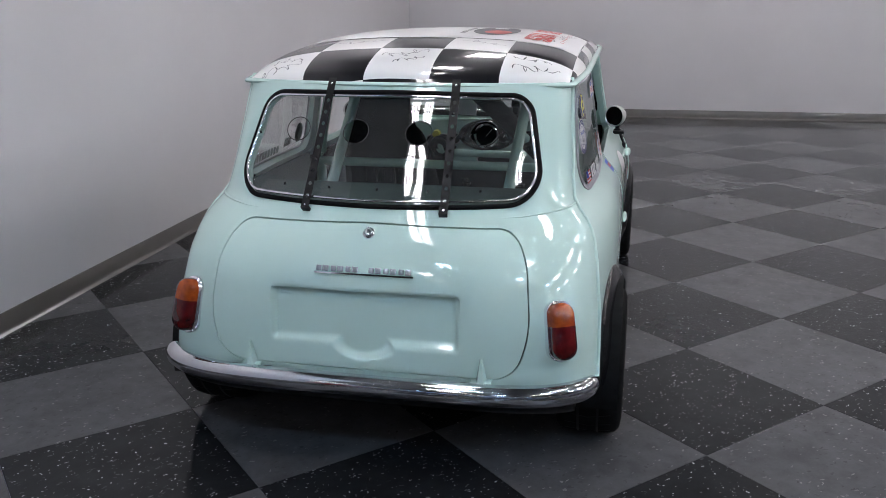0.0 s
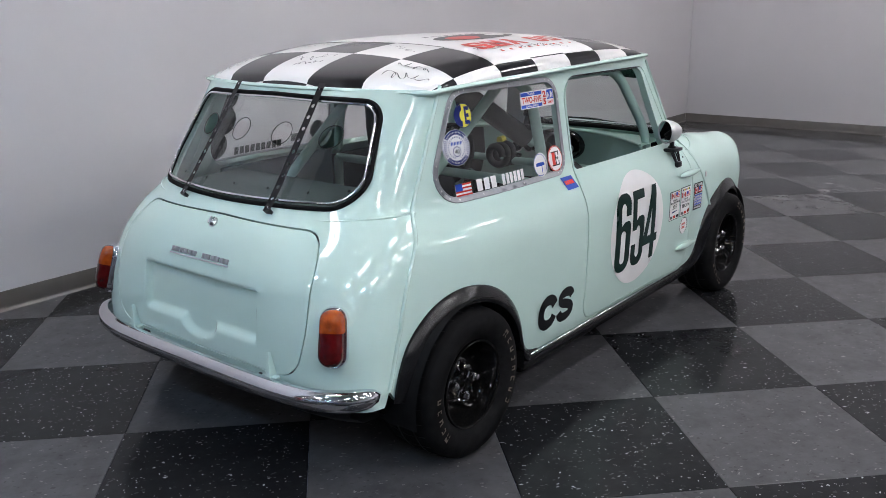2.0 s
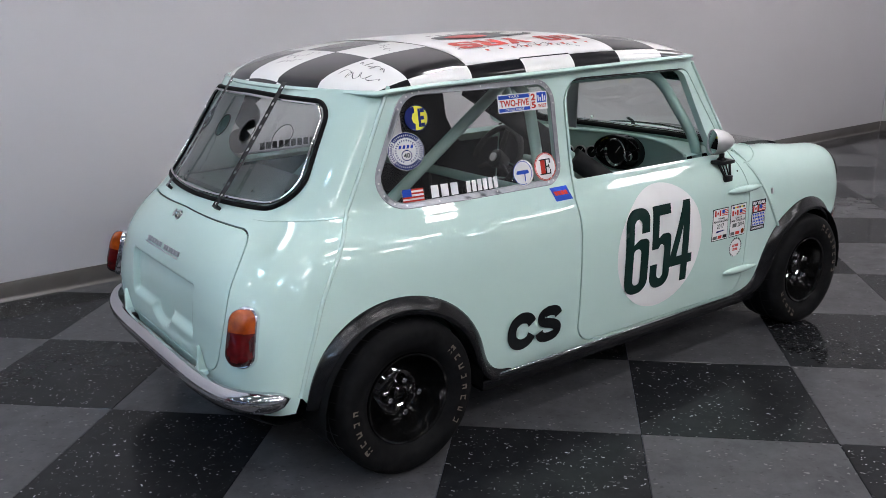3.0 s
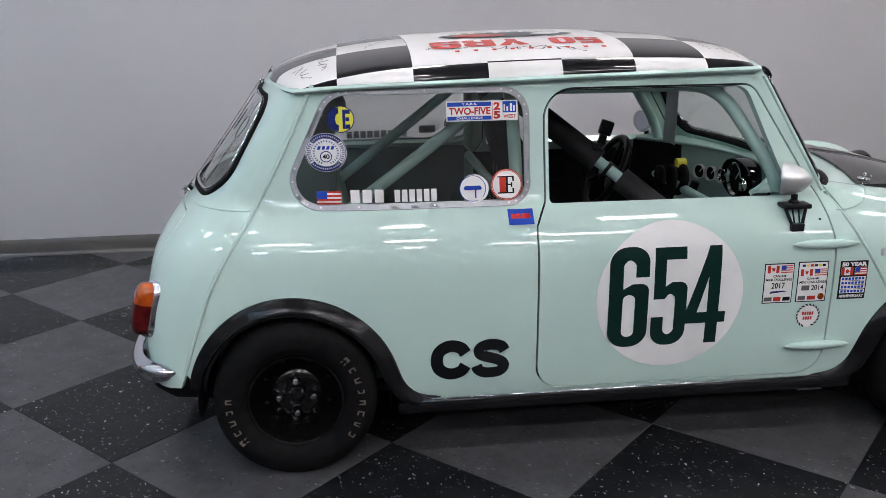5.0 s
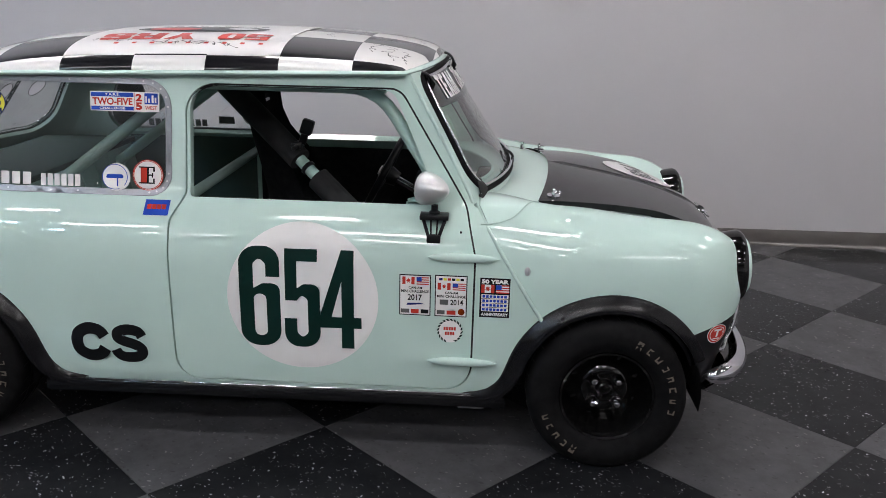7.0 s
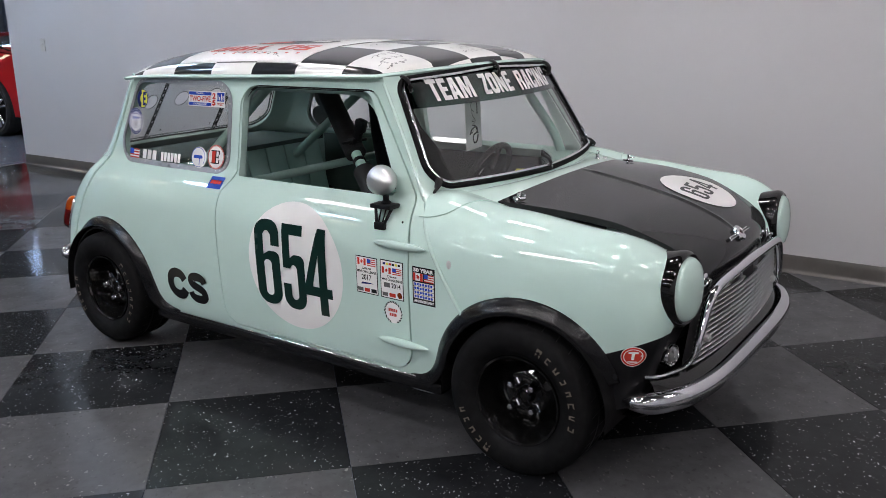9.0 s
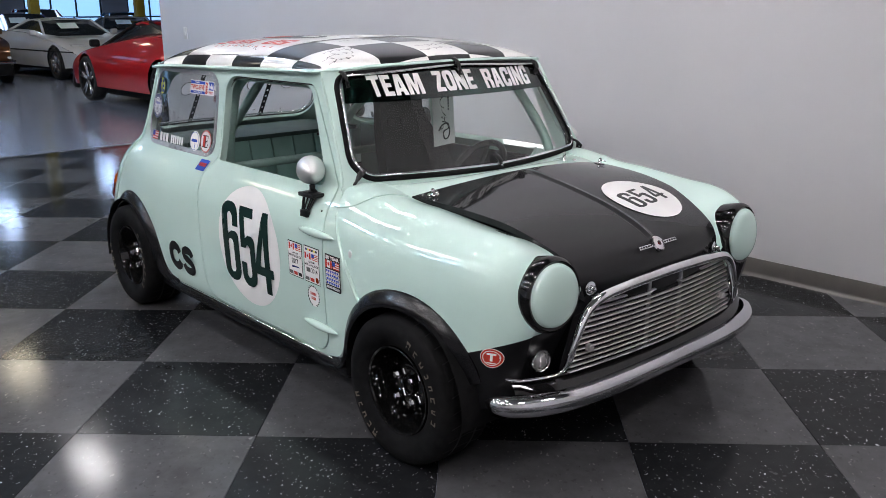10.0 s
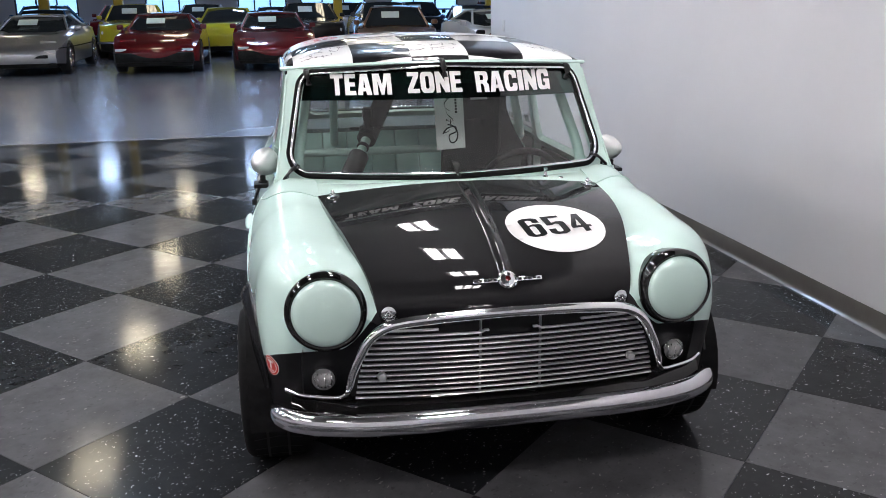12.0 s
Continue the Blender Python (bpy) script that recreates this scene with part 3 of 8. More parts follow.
# roof: chequered dome with a rain gutter
def roof3d(u, v):
    u, v = np.asarray(u, float), np.asarray(v, float)
    y_back = -1.085 + 0.115 * np.abs(u) ** 2.3
    y_front = 0.466 - 0.085 * np.abs(u) ** 2.4
    y = y_back + (y_front - y_back) * (v + 1) / 2
    x = u * (side_x(y, 1.15) + 0.006)
    edge = 1.141 + 0.0145 * (v + 1) + 0.016 * (1 - u * u) * np.clip((v + 0.2) / 1.2, 0, 1) ** 5 + 0.004 * (1 - u * u) * np.clip(-v, 0, 1) - 0.010 * np.clip(-v, 0, 1) ** 6
    rise = (0.078 * np.sqrt(np.clip(1 - np.abs(u) ** 6, 0, 1)) + 0.030 * (1 - u * u)) * np.sqrt(np.clip(1 - np.abs(v) ** np.where(v < 0, 2.4, 2.2), 0, 1))
    return x, y, edge + rise


tt = np.linspace(-1, 1, 61)
cl = np.sin(tt * math.pi / 2) * 0.5 + tt * 0.5
RU, RV = np.sin(tt * math.pi / 2), cl
verts, faces = [], []
for v in RV:
    x, y, z = roof3d(RU, np.full_like(RU, v))
    verts += list(zip(x, y, z))
nu = len(RU)
for i in range(len(RV) - 1):
    for j in range(nu - 1):
        faces.append((i * nu + j, i * nu + j + 1, (i + 1) * nu + j + 1, (i + 1) * nu + j))

roof_paint = material("chequered_roof_vinyl", 0.28, 0, 0.8)
geo = node(roof_paint, "ShaderNodeTexCoord")
mp = node(roof_paint, "ShaderNodeMapping")
mp.vector_type = "POINT"
mp.inputs["Location"].default_value = (0.105 / 0.21 + 1, 0.203 / 0.2185, 0.5)
mp.inputs["Scale"].default_value = (1 / 0.21, 1 / 0.2185, 0.0)
wire(roof_paint, geo, "Object", mp, "Vector")
chk = node(roof_paint, "ShaderNodeTexChecker", Scale=1.0)
chk.inputs["Color1"].default_value = (0.80, 0.79, 0.77, 1)
chk.inputs["Color2"].default_value = (0.008, 0.008, 0.010, 1)
wire(roof_paint, mp, "Vector", chk, "Vector")
wire(roof_paint, chk, "Color", bsdf(roof_paint), "Base Color")
roof = put("roof", mesh_of("roof", verts, faces, True, 60), roof_paint, car, "black and white chequered roof covered in signatures")

rim = []
for u in np.linspace(-1, 1, 50):
    rim.append(roof3d(u, -1.0))
for v in np.linspace(-1, 1, 50)[1:]:
    rim.append(roof3d(1.0, v))
for u in np.linspace(1, -1, 50)[1:]:
    rim.append(roof3d(u, 1.0))
for v in np.linspace(1, -1, 50)[1:-1]:
    rim.append(roof3d(-1.0, v))
rim = [(float(x) * 1.012, float(y) + (0.006 if y > 0.3 else -0.006 if y < -0.9 else 0), float(z) - 0.004) for x, y, z in rim]
tube("rain_gutter", rim, 0.01, paint, car, 8, True, (0.013, 0.008), "mint green rain gutter")


# wings: sections from the foot of the side over the shoulder to the bonnet
K0 = np.array([(.672, .20), (.690, .30), (.702, .40), (.708, .50), (.709, .58), (.702, .66), (.685, .715), (.655, .757), (.612, .797), (.56, .812), (.475, .806)])
K1 = np.array([(.678, .20), (.695, .30), (.707, .40), (.713, .50), (.712, .58), (.700, .65), (.678, .70), (.640, .745), (.588, .773), (.53, .779), (.468, .764)])
K2 = np.array([(.655, .20), (.664, .30), (.672, .40), (.681, .485), (.684, .568), (.674, .64), (.651, .696), (.610, .734), (.553, .750), (.49, .738), (.390, .704)])
KC = np.array([(.565, .20), (.565, .30), (.568, .40), (.565, .48), (.55, .54), (.53, .58), (.515, .615), (.505, .626), (.49, .624), (.43, .598), (.345, .545)])
sec = [spline([(i, *p) for i, p in enumerate(k)]) for k in (K0, K1, K2, KC)]


def wing3d(y, v):
    y, v = np.asarray(y, float), np.asarray(v, float)
    s = [f(v) for f in sec]
    a = np.clip((y - 0.62) / 0.28, 0, 1)[..., None]
    b = np.clip((y - 0.90) / 0.32, 0, 1)[..., None]
    a, b = a * a * (3 - 2 * a), b * b * (3 - 2 * b) * 0.5 + b * 0.5
    q = s[0] + (s[1] - s[0]) * a + (s[2] - s[1]) * b
    t = np.clip((y - 1.20) / 0.225, 0, 1)
    e = (1 - np.sqrt(np.clip(1 - t * t, 0, 1)))[..., None]
    q = q + (s[3] - q) * e
    back = 0.28 * np.maximum(0, 0.52 - q[..., 1]) * np.clip((y - 1.24) / 0.18, 0, 1) ** 1.5     # the nose tucks in below
    return q[..., 0], y - back, q[..., 1]


def v_of(z):
    return float(np.interp(z, K1[:9, 1], range(9)))


VS = 0.05
lower = [(y, v_of(z) * VS) for y, z in arc(WB, HUB, ARCH, 2, 138, 26)]
seam = [(float(a_line(z)), v_of(z) * VS) for z in np.linspace(0.47, 0.779, 14)] + [(0.62, 8 * VS)]
wing_outline = lower + seam + [(0.62, 10 * VS)] + [(y, 10 * VS) for y in np.linspace(0.65, 1.42, 30)] + [(1.425, v * VS) for v in np.linspace(10, v_of(0.27), 20)]
WY = np.concatenate([np.arange(0.63, 1.2, 0.025), 1.2 + 0.225 * np.sin(np.linspace(0, 1, 16)[:-1] * math.pi / 2), [1.423]])
wing_data = sheet(wing_outline, [], grid_points(WY, np.arange(0, 10.01, 0.25) * VS), lambda y, w: wing3d(y, w / VS), 0.015, False, gap=0.005)

# mint paint that turns black low on the nose
two_tone = material("two_tone_paint", 0.55, 0, 1.0)
g2 = node(two_tone, "ShaderNodeTexCoord")
sp = node(two_tone, "ShaderNodeSeparateXYZ")
wire(two_tone, g2, "Object", sp, "Vector")


def calc(m, op, a, b):
    n = node(m, "ShaderNodeMath")
    n.operation = op
    for i, s in enumerate((a, b)):
        if isinstance(s, (int, float)):
            n.inputs[i].default_value = s
        else:
            m.node_tree.links.new(s, n.inputs[i])
    return n.outputs[0]


ax = calc(two_tone, "ABSOLUTE", sp.outputs["X"], 0)
lift = calc(two_tone, "MULTIPLY", calc(two_tone, "POWER", calc(two_tone, "MAXIMUM", calc(two_tone, "SUBTRACT", 0.46, ax), 0), 1.5), 3.1)
drop = calc(two_tone, "MULTIPLY", calc(two_tone, "MAXIMUM", calc(two_tone, "SUBTRACT", 1.42, sp.outputs["Y"]), 0), 0.4)
low = calc(two_tone, "LESS_THAN", sp.outputs["Z"], calc(two_tone, "SUBTRACT", calc(two_tone, "ADD", lift, 0.491), drop))
fwd = calc(two_tone, "GREATER_THAN", sp.outputs["Y"], 1.2)
mask = calc(two_tone, "MULTIPLY", low, fwd)
mx = node(two_tone, "ShaderNodeMix")
mx.data_type = "RGBA"
two_tone.node_tree.links.new(mask, mx.inputs[0])
mx.inputs[6].default_value, mx.inputs[7].default_value = (*MINT, 1), (0.006, 0.006, 0.007, 1)
two_tone.node_tree.links.new(mx.outputs[2], bsdf(two_tone).inputs["Base Color"])
two_tone.node_tree.links.new(calc(two_tone, "SUBTRACT", 1.0, calc(two_tone, "MULTIPLY", mask, 0.7)), bsdf(two_tone).inputs["Coat Weight"])
two_tone.node_tree.links.new(calc(two_tone, "SUBTRACT", 0.5, calc(two_tone, "MULTIPLY", mask, 0.35)), bsdf(two_tone).inputs["Specular IOR Level"])
for mirror in (False, True):
    panel("front_wing", wing_data, two_tone, car, "mint green front wing, black low on the nose", mirror)

# bonnet
bonnet_line = spline([(0.0, 0.800, 0.797), (0.16, 0.92, 0.790), (0.34, 1.06, 0.776), (0.52, 1.20, 0.750), (0.66, 1.30, 0.717), (0.78, 1.375, 0.683), (0.87, 1.420, 0.650), (0.93, 1.440, 0.616), (1.0, 1.448, 0.568)])
bonnet_half = spline([(0.0, 0.478), (0.34, 0.447), (0.52, 0.420), (0.78, 0.378), (1.0, 0.354)])


def bonnet3d(u, t):
    u, t = np.asarray(u, float), np.asarray(t, float)
    p = bonnet_line(t)
    x = u * bonnet_half(t)
    fall = np.abs(u) ** 2
    crease = np.exp(-(x / 0.012) ** 2) * 0.006 * np.clip((0.9 - t) / 0.15, 0, 1) * np.clip(t / 0.1, 0, 1)
    front = np.clip((t - 0.5) / 0.5, 0, 1)
    rear = np.clip((0.5 - t) / 0.5, 0, 1) ** 1.5      # the rear edge bows forward and up in the middle
    return x, p[..., 0] - fall * 0.03 * front + 0.055 * rear * (1 - fall), p[..., 1] - fall * (0.012 + 0.012 * front * (1 - front)) + crease + rear * (0.020 - 0.027 * fall)


verts, faces = [], []
BU = np.unique(np.concatenate([np.linspace(-1, 1, 41), np.linspace(-0.08, 0.08, 17)]))
BT = np.linspace(0, 1, 50)
for t in BT:
    x, y, z = bonnet3d(BU, np.full_like(BU, t))
    verts += list(zip(x, y, z + 0.004))
n = len(BU)
for i in range(len(BT) - 1):
    for j in range(n - 1):
        faces.append((i * n + j, i * n + j + 1, (i + 1) * n + j + 1, (i + 1) * n + j))
edge = [i * n for i in range(len(BT))], [i * n + n - 1 for i in range(len(BT))]
for e, flip in zip(edge, (False, True)):
    s = len(verts)
    verts += [(verts[i][0], verts[i][1] - 0.004, verts[i][2] - 0.02) for i in e]
    for k in range(len(e) - 1):
        q = (e[k], e[k + 1], s + k + 1, s + k)
        faces.append(q[::-1] if flip else q)
bonnet = put("bonnet", mesh_of("bonnet", verts, faces, True, 40), black_paint, car, "gloss black bonnet with a white number roundel")

# scuttle between screen and bonnet
verts, faces = [], []
SU = np.linspace(-0.56, 0.56, 41)
for k in range(7):
    t = k / 6
    for x in SU:
        y0 = float(screen_y(x, 0.794)) - 0.004
        q = (x / 0.478) ** 2
        y1 = 0.808 + 0.055 * (1 - q)
        z0, z1 = 0.796, 0.813 - 0.039 * q
        verts.append((x, y0 + (y1 - y0) * t, z0 + (z1 - z0) * t + 0.012 * math.sin(t * math.pi) * (1 - (abs(x) / 0.57) ** 3)))
n = len(SU)
for i in range(6):
    for j in range(n - 1):
        faces.append((i * n + j, i * n + j + 1, (i + 1) * n + j + 1, (i + 1) * n + j))
put("scuttle", mesh_of("scuttle", verts, faces), paint, car)
scuttle_seam = spline([(0.0, 0.800, 9.9), (0.2, 0.775, 9.0), (0.4, 0.755, 8.2), (0.55, 0.735, 7.6), (0.7, 0.710, 7.2), (0.8, 0.680, 6.95), (0.9, 0.650, 6.82), (1.0, 0.625, 6.8)])
for sgn in (1, -1):
    path = []
    for t in np.linspace(0, 1, 40):
        y, v = scuttle_seam(t)
        x, y, z = wing3d(y, v)
        path.append((sgn * (float(x) + 0.001), float(y), float(z) + 0.001))
    tube("body_seam", path, 0.0022, inner_paint, car, 6, label="thin seam between scuttle and wing")

# black front panel behind the grille
verts, faces = [], []
FX, FZ = np.linspace(-0.555, 0.555, 63), np.linspace(0.24, 0.565, 16)
for k in range(len(FZ)):
    for x in FX:
        z = 0.285 + (min(0.575, 0.470 + 1.2 * max(0, 0.46 - abs(x))) - 0.285) * k / (len(FZ) - 1)
        verts.append((x, 1.424 - 0.03 * (abs(x) / 0.6) ** 2.5 - 0.28 * max(0, 0.52 - z), z))
n = len(FX)
for i in range(len(FZ) - 1):
    for j in range(n - 1):
        faces.append((i * n + j, (i + 1) * n + j, (i + 1) * n + j + 1, i * n + j + 1))
put("front_panel", mesh_of("front_panel", verts, faces), black_paint, car, "gloss black front panel")

# panels round the headlights close the wings in front
lamp_face = rounded([(0.345, 0.590, 0.02), (0.45, 0.622, 0.03), (0.512, 0.620, 0.02), (0.556, 0.548, 0.02), (0.566, 0.48, 0.02), (0.570, 0.40, 0.02), (0.570, 0.292), (0.43, 0.292), (0.43, 0.40), (0.395, 0.50), (0.345, 0.565)], 4)


def face3d(x, z):
    x, z = np.asarray(x, float), np.asarray(z, float)
    return x, 1.421 - 0.012 * (np.abs(x) / 0.6) ** 2.5 - 0.28 * np.maximum(0, 0.52 - z) - 0.2 * np.maximum(0, z - 0.575), z


for mirror in (False, True):
    panel("lamp_panel", sheet(lamp_face, [], grid_points(np.arange(0.34, 0.61, 0.02), np.arange(0.29, 0.63, 0.02)), face3d, 0.004, True), two_tone, car, "mint green panel round the headlight, black below", mirror)

# wheels
tyre_profile = [(-0.085, 0.150), (-0.098, 0.165), (-0.104, 0.195), (-0.098, 0.226), (-0.085, 0.240), (-0.06, 0.2455), (0.0, 0.247), (0.06, 0.2455), (0.085, 0.240), (0.098, 0.226), (0.104, 0.195), (0.098, 0.165), (0.085, 0.150), (0.078, 0.136)]
for sx in (1, -1):
    for y, x in ((-WB, 0.632), (WB, 0.645)):
        w = new("wheel")
        w.parent = car
        w.location = (sx * x, y, 0.2408 - STAND - y * math.tan(radians(PITCH)))
        m = Matrix.Scale(sx, 4, (1, 0, 0))
        turned("tyre", [(px, 0.136 + (pr - 0.136) * 0.944) for px, pr in tyre_profile], rubber, w, m, 72, "x", label="wide black racing tyre")
        rim_p = [(0.080, 0.143), (0.088, 0.141), (0.086, 0.134), (0.070, 0.128), (0.02, 0.122), (0.0, 0.112), (0.005, 0.095), (0.030, 0.075), (0.036, 0.055), (0.03, 0.035), (0.028, 0.0)]
        turned("rim", rim_p, gloss_black, w, m, 48, "x", label="gloss black steel rim")

# floor pan closes the car below
bm = bmesh.new()
box(bm, (-0.58, -1.28, 0.20), (0.58, 1.28, 0.235), 0.01)
part("floor_pan", bm, trim_black, car)


# ---- the car: fittings ----
def surf(f):
    """A surface function with an outward offset."""
    def at(a, b, out=0.0):
        a, b = np.asarray(a, float), np.asarray(b, float)
        h = 1e-3
        p = np.array(f(a, b))
        da = np.array(f(a + h, b)) - p
        db = np.array(f(a, b + h)) - p
        n = np.cross(da.T, db.T)
        n /= np.maximum(np.linalg.norm(n, axis=-1), 1e-12)[..., None]
        return p.T + n * out
    return at


SIDE = surf(lambda y, z: side3d(y, z))
ROOF = surf(lambda x, y: (np.broadcast_to(x, np.shape(y)), y, roof_z(x, y)))
TAIL = surf(lambda x, z: rear3d(rear_u(x, z), z))
SCREEN = surf(lambda a, z: (-np.asarray(a), screen_y(-np.asarray(a), z), z))


def roof_z(x, y):
    x, y = np.asarray(x, float), np.asarray(y, float)
    u = np.clip(x / (side_x(y, 1.15) + 0.006), -0.999, 0.999)
    y_back = -1.085 + 0.115 * np.abs(u) ** 2.3
    y_front = 0.466 - 0.085 * np.abs(u) ** 2.4
    return roof3d(u, np.clip((y - y_back) / (y_front - y_back), 0, 1) * 2 - 1)[2]


BONNET = surf(lambda x, t: bonnet3d(np.asarray(x) / bonnet_half(t), t))


def decal(name, loop, at, mat, parent, out=0.0015, label="", holes=(), step=0.03, spacing=0.03):
    """A thin vinyl piece that lies on a surface."""
    L = np.array(loop)
    g = grid_points(np.arange(L[:, 0].min(), L[:, 0].max(), spacing), np.arange(L[:, 1].min(), L[:, 1].max(), spacing))
    v, f = sheet(loop, list(holes), g, lambda a, b: at(a, b, out).T, 0, False, spacing * 0.4, step)
    return put(name, mesh_of(name, v, f), mat, parent, label)


def disc(cx, cy, r, n=40, ry=None):
    return [(cx + r * math.cos(2 * math.pi * i / n), cy + (ry or r) * math.sin(2 * math.pi * i / n)) for i in range(n)]


def rect(x0, y0, x1, y1, r=0.0):
    return rounded([(x0, y0, r), (x1, y0, r), (x1, y1, r), (x0, y1, r)], 5) if r else [(x0, y0), (x1, y0), (x1, y1), (x0, y1)]


def letters(name, words, area, at, mat, parent, bold=0.0, out=0.003, cut=0.03, turn=0, label=""):
    """Words fitted into an area (x0, y0, x1, y1) of a surface. turn: quarter turns; a negative width mirrors."""
    c = bpy.data.curves.new("lettering", "FONT")
    c.body, c.offset, c.resolution_u = words, bold, 4
    ob = new("lettering", c)
    bpy.context.view_layer.update()
    me = bpy.data.meshes.new_from_object(ob.evaluated_get(bpy.context.evaluated_depsgraph_get()))
    bpy.data.objects.remove(ob)
    bm = bmesh.new()
    bm.from_mesh(me)
    bpy.data.meshes.remove(me)
    co = np.array([v.co[:2] for v in bm.verts])
    lo, hi = co.min(0), co.max(0)
    x0, y0, x1, y1 = area
    for v in bm.verts:
        p, q = (v.co.x - lo[0]) / (hi[0] - lo[0]), (v.co.y - lo[1]) / (hi[1] - lo[1])
        if turn == 1:
            p, q = 1 - q, p
        elif turn == 3:
            p, q = q, 1 - p
        elif turn == 2:
            p, q = 1 - p, 1 - q
        v.co = (x0 + (x1 - x0) * p, y0 + (y1 - y0) * q, 0)
    if cut:
        for k in range(2):
            a, b = sorted((area[k], area[k + 2]))
            for t in np.arange(a + cut, b, cut):
                p, q = [0, 0, 0], [0, 0, 0]
                p[k], q[k] = float(t), 1
                bmesh.ops.bisect_plane(bm, geom=bm.verts[:] + bm.edges[:] + bm.faces[:], plane_co=p, plane_no=q)
    xy = np.array([v.co[:2] for v in bm.verts])
    P = at(xy[:, 0], xy[:, 1], out)
    for v, p in zip(bm.verts, P):
        v.co = p
    m2 = bpy.data.meshes.new(name)
    bm.to_mesh(m2)
    bm.free()
    return put(name, m2, mat, parent, label)


def squiggle(name, x, y, w, h, at, mat, parent, seed, width=0.0022, out=0.002, turn=0.0):
    """A hand-drawn scribble that cannot be read."""
    rng = random.Random(seed)
    n = 46
    ph = [rng.uniform(0, 6.28) for _ in range(4)]
    pts = []
    for i in range(n):
        t = i / (n - 1)
        a = (t - 0.5) * w + 0.09 * w * math.sin(t * 23 + ph[0])
        b = 0.5 * h * (0.55 * math.sin(t * 29 + ph[1]) + 0.3 * math.sin(t * 11 + ph[2]) + 0.25 * math.sin(t * 47 + ph[3])) * (1 - 0.5 * t)
        pts.append((x + a * math.cos(turn) - b * math.sin(turn), y + a * math.sin(turn) + b * math.cos(turn)))
    left, right = [], []
    for i in range(n):
        d = Vector(pts[min(i + 1, n - 1)]) - Vector(pts[max(i - 1, 0)])
        d = Vector((-d.y, d.x)).normalized() * width * (0.5 + 0.3 * math.sin(i * 1.3))
        left.append((pts[i][0] + d.x, pts[i][1] + d.y))
        right.append((pts[i][0] - d.x, pts[i][1] - d.y))
    q = np.array(left + right)
    P = at(q[:, 0], q[:, 1], out)
    return put(name, mesh_of(name, P, [(i, i + 1, n + i + 1, n + i) for i in range(n - 1)]), mat, parent)


def ring_path(loop, at, out=0.0):
    L = np.array(loop)
    return [tuple(p) for p in at(L[:, 0], L[:, 1], out)]


def frame_at(at, a, b):
    """A local frame on a surface: x along, y up, z out."""
    p = Vector(at(a, b, 0.0))
    ex = (Vector(at(a + 0.004, b, 0.0)) - p).normalized()
    ey = (Vector(at(a, b + 0.004, 0.0)) - p).normalized()
    ez = ex.cross(ey).normalized()
    ey = ez.cross(ex)
    m = Matrix((ex, ey, ez)).transposed().to_4x4()
    m.translation = p
    return m


# rear window: rubber, chrome insert, pane, two perforated straps
bg = dense(rounded(back_glass, 10), 0.02)
rw = new("rear_window")
rw.parent = car
rw["label"] = "rear window with black rubber seal and chrome insert"
tube("rubber_seal", ring_path(inset(bg, -0.004), TAIL, 0.002), 0.0075, rubber, rw, 8, True, label="black rubber seal")
tube("chrome_insert", ring_path(inset(bg, 0.008), TAIL, 0.008), 0.0042, chrome, rw, 8, True, label="chrome insert strip")
vents = [disc(x, 1.002, 0.040, 28, 0.0325) for x in (-0.292, -0.098, 0.098, 0.292)]
pane = decal("pane", inset(bg, 0.002), TAIL, perspex, rw, -0.004, "clear perspex with four round vent holes", vents, 0.015, 0.03)
edge_grey = material("cut_perspex_edge", 0.4, 0, 0, (0.03, 0.03, 0.03))
for loop in vents:
    tube("vent_edge", ring_path(loop, TAIL, -0.004), 0.0013, edge_grey, pane, 6, True)
for x, z in [(-.42, .86), (-.3, .85), (-.15, .85), (.0, .85), (.15, .85), (.3, .85), (.42, .86), (-.38, 1.09), (-.2, 1.1), (0, 1.1), (.2, 1.1), (.38, 1.09), (-.43, .98), (.43, .98)]:
    decal("rivet", disc(x, z, 0.004, 8), TAIL, trim_black, rw, 0.0)
for s in (-1, 1):
    lean = [(0.194, 1.140), (0.206, 0.786)]
    n = 36
    top, bot = lean
    ws = 0.0125
    loop = [(s * top[0] - ws, top[1]), (s * top[0] + ws, top[1]), (s * bot[0] + ws, bot[1]), (s * bot[0] - ws, bot[1])]
    holes = [disc(s * (top[0] + (bot[0] - top[0]) * k / 11), top[1] + (bot[1] - top[1]) * k / 11, 0.0055, 10) for k in range(2, 11)]
    strap = decal("window_strap", loop, TAIL, trim_black, rw, 0.018, "perforated black window strap", holes, 0.012, 0.05)
    for k in (0, 11):
        p = TAIL(s * (top[0] + (bot[0] - top[0]) * (k - 0.3 if k else 0.5) / 11), top[1] + (bot[1] - top[1]) * (k - 0.3 if k else 0.5) / 11, 0.014)
        bm = bmesh.new()
        bmesh.ops.create_uvsphere(bm, u_segments=10, v_segments=6, radius=0.006, matrix=Matrix.Translation(tuple(p)))
        part("strap_bolt", bm, chrome, strap)
    bm = bmesh.new()
    box(bm, (-ws, 0.0, -0.002), (ws, 0.010, 0.017), 0.001, frame_at(TAIL, s * bot[0], bot[1]))
    part("strap_foot", bm, trim_black, strap)

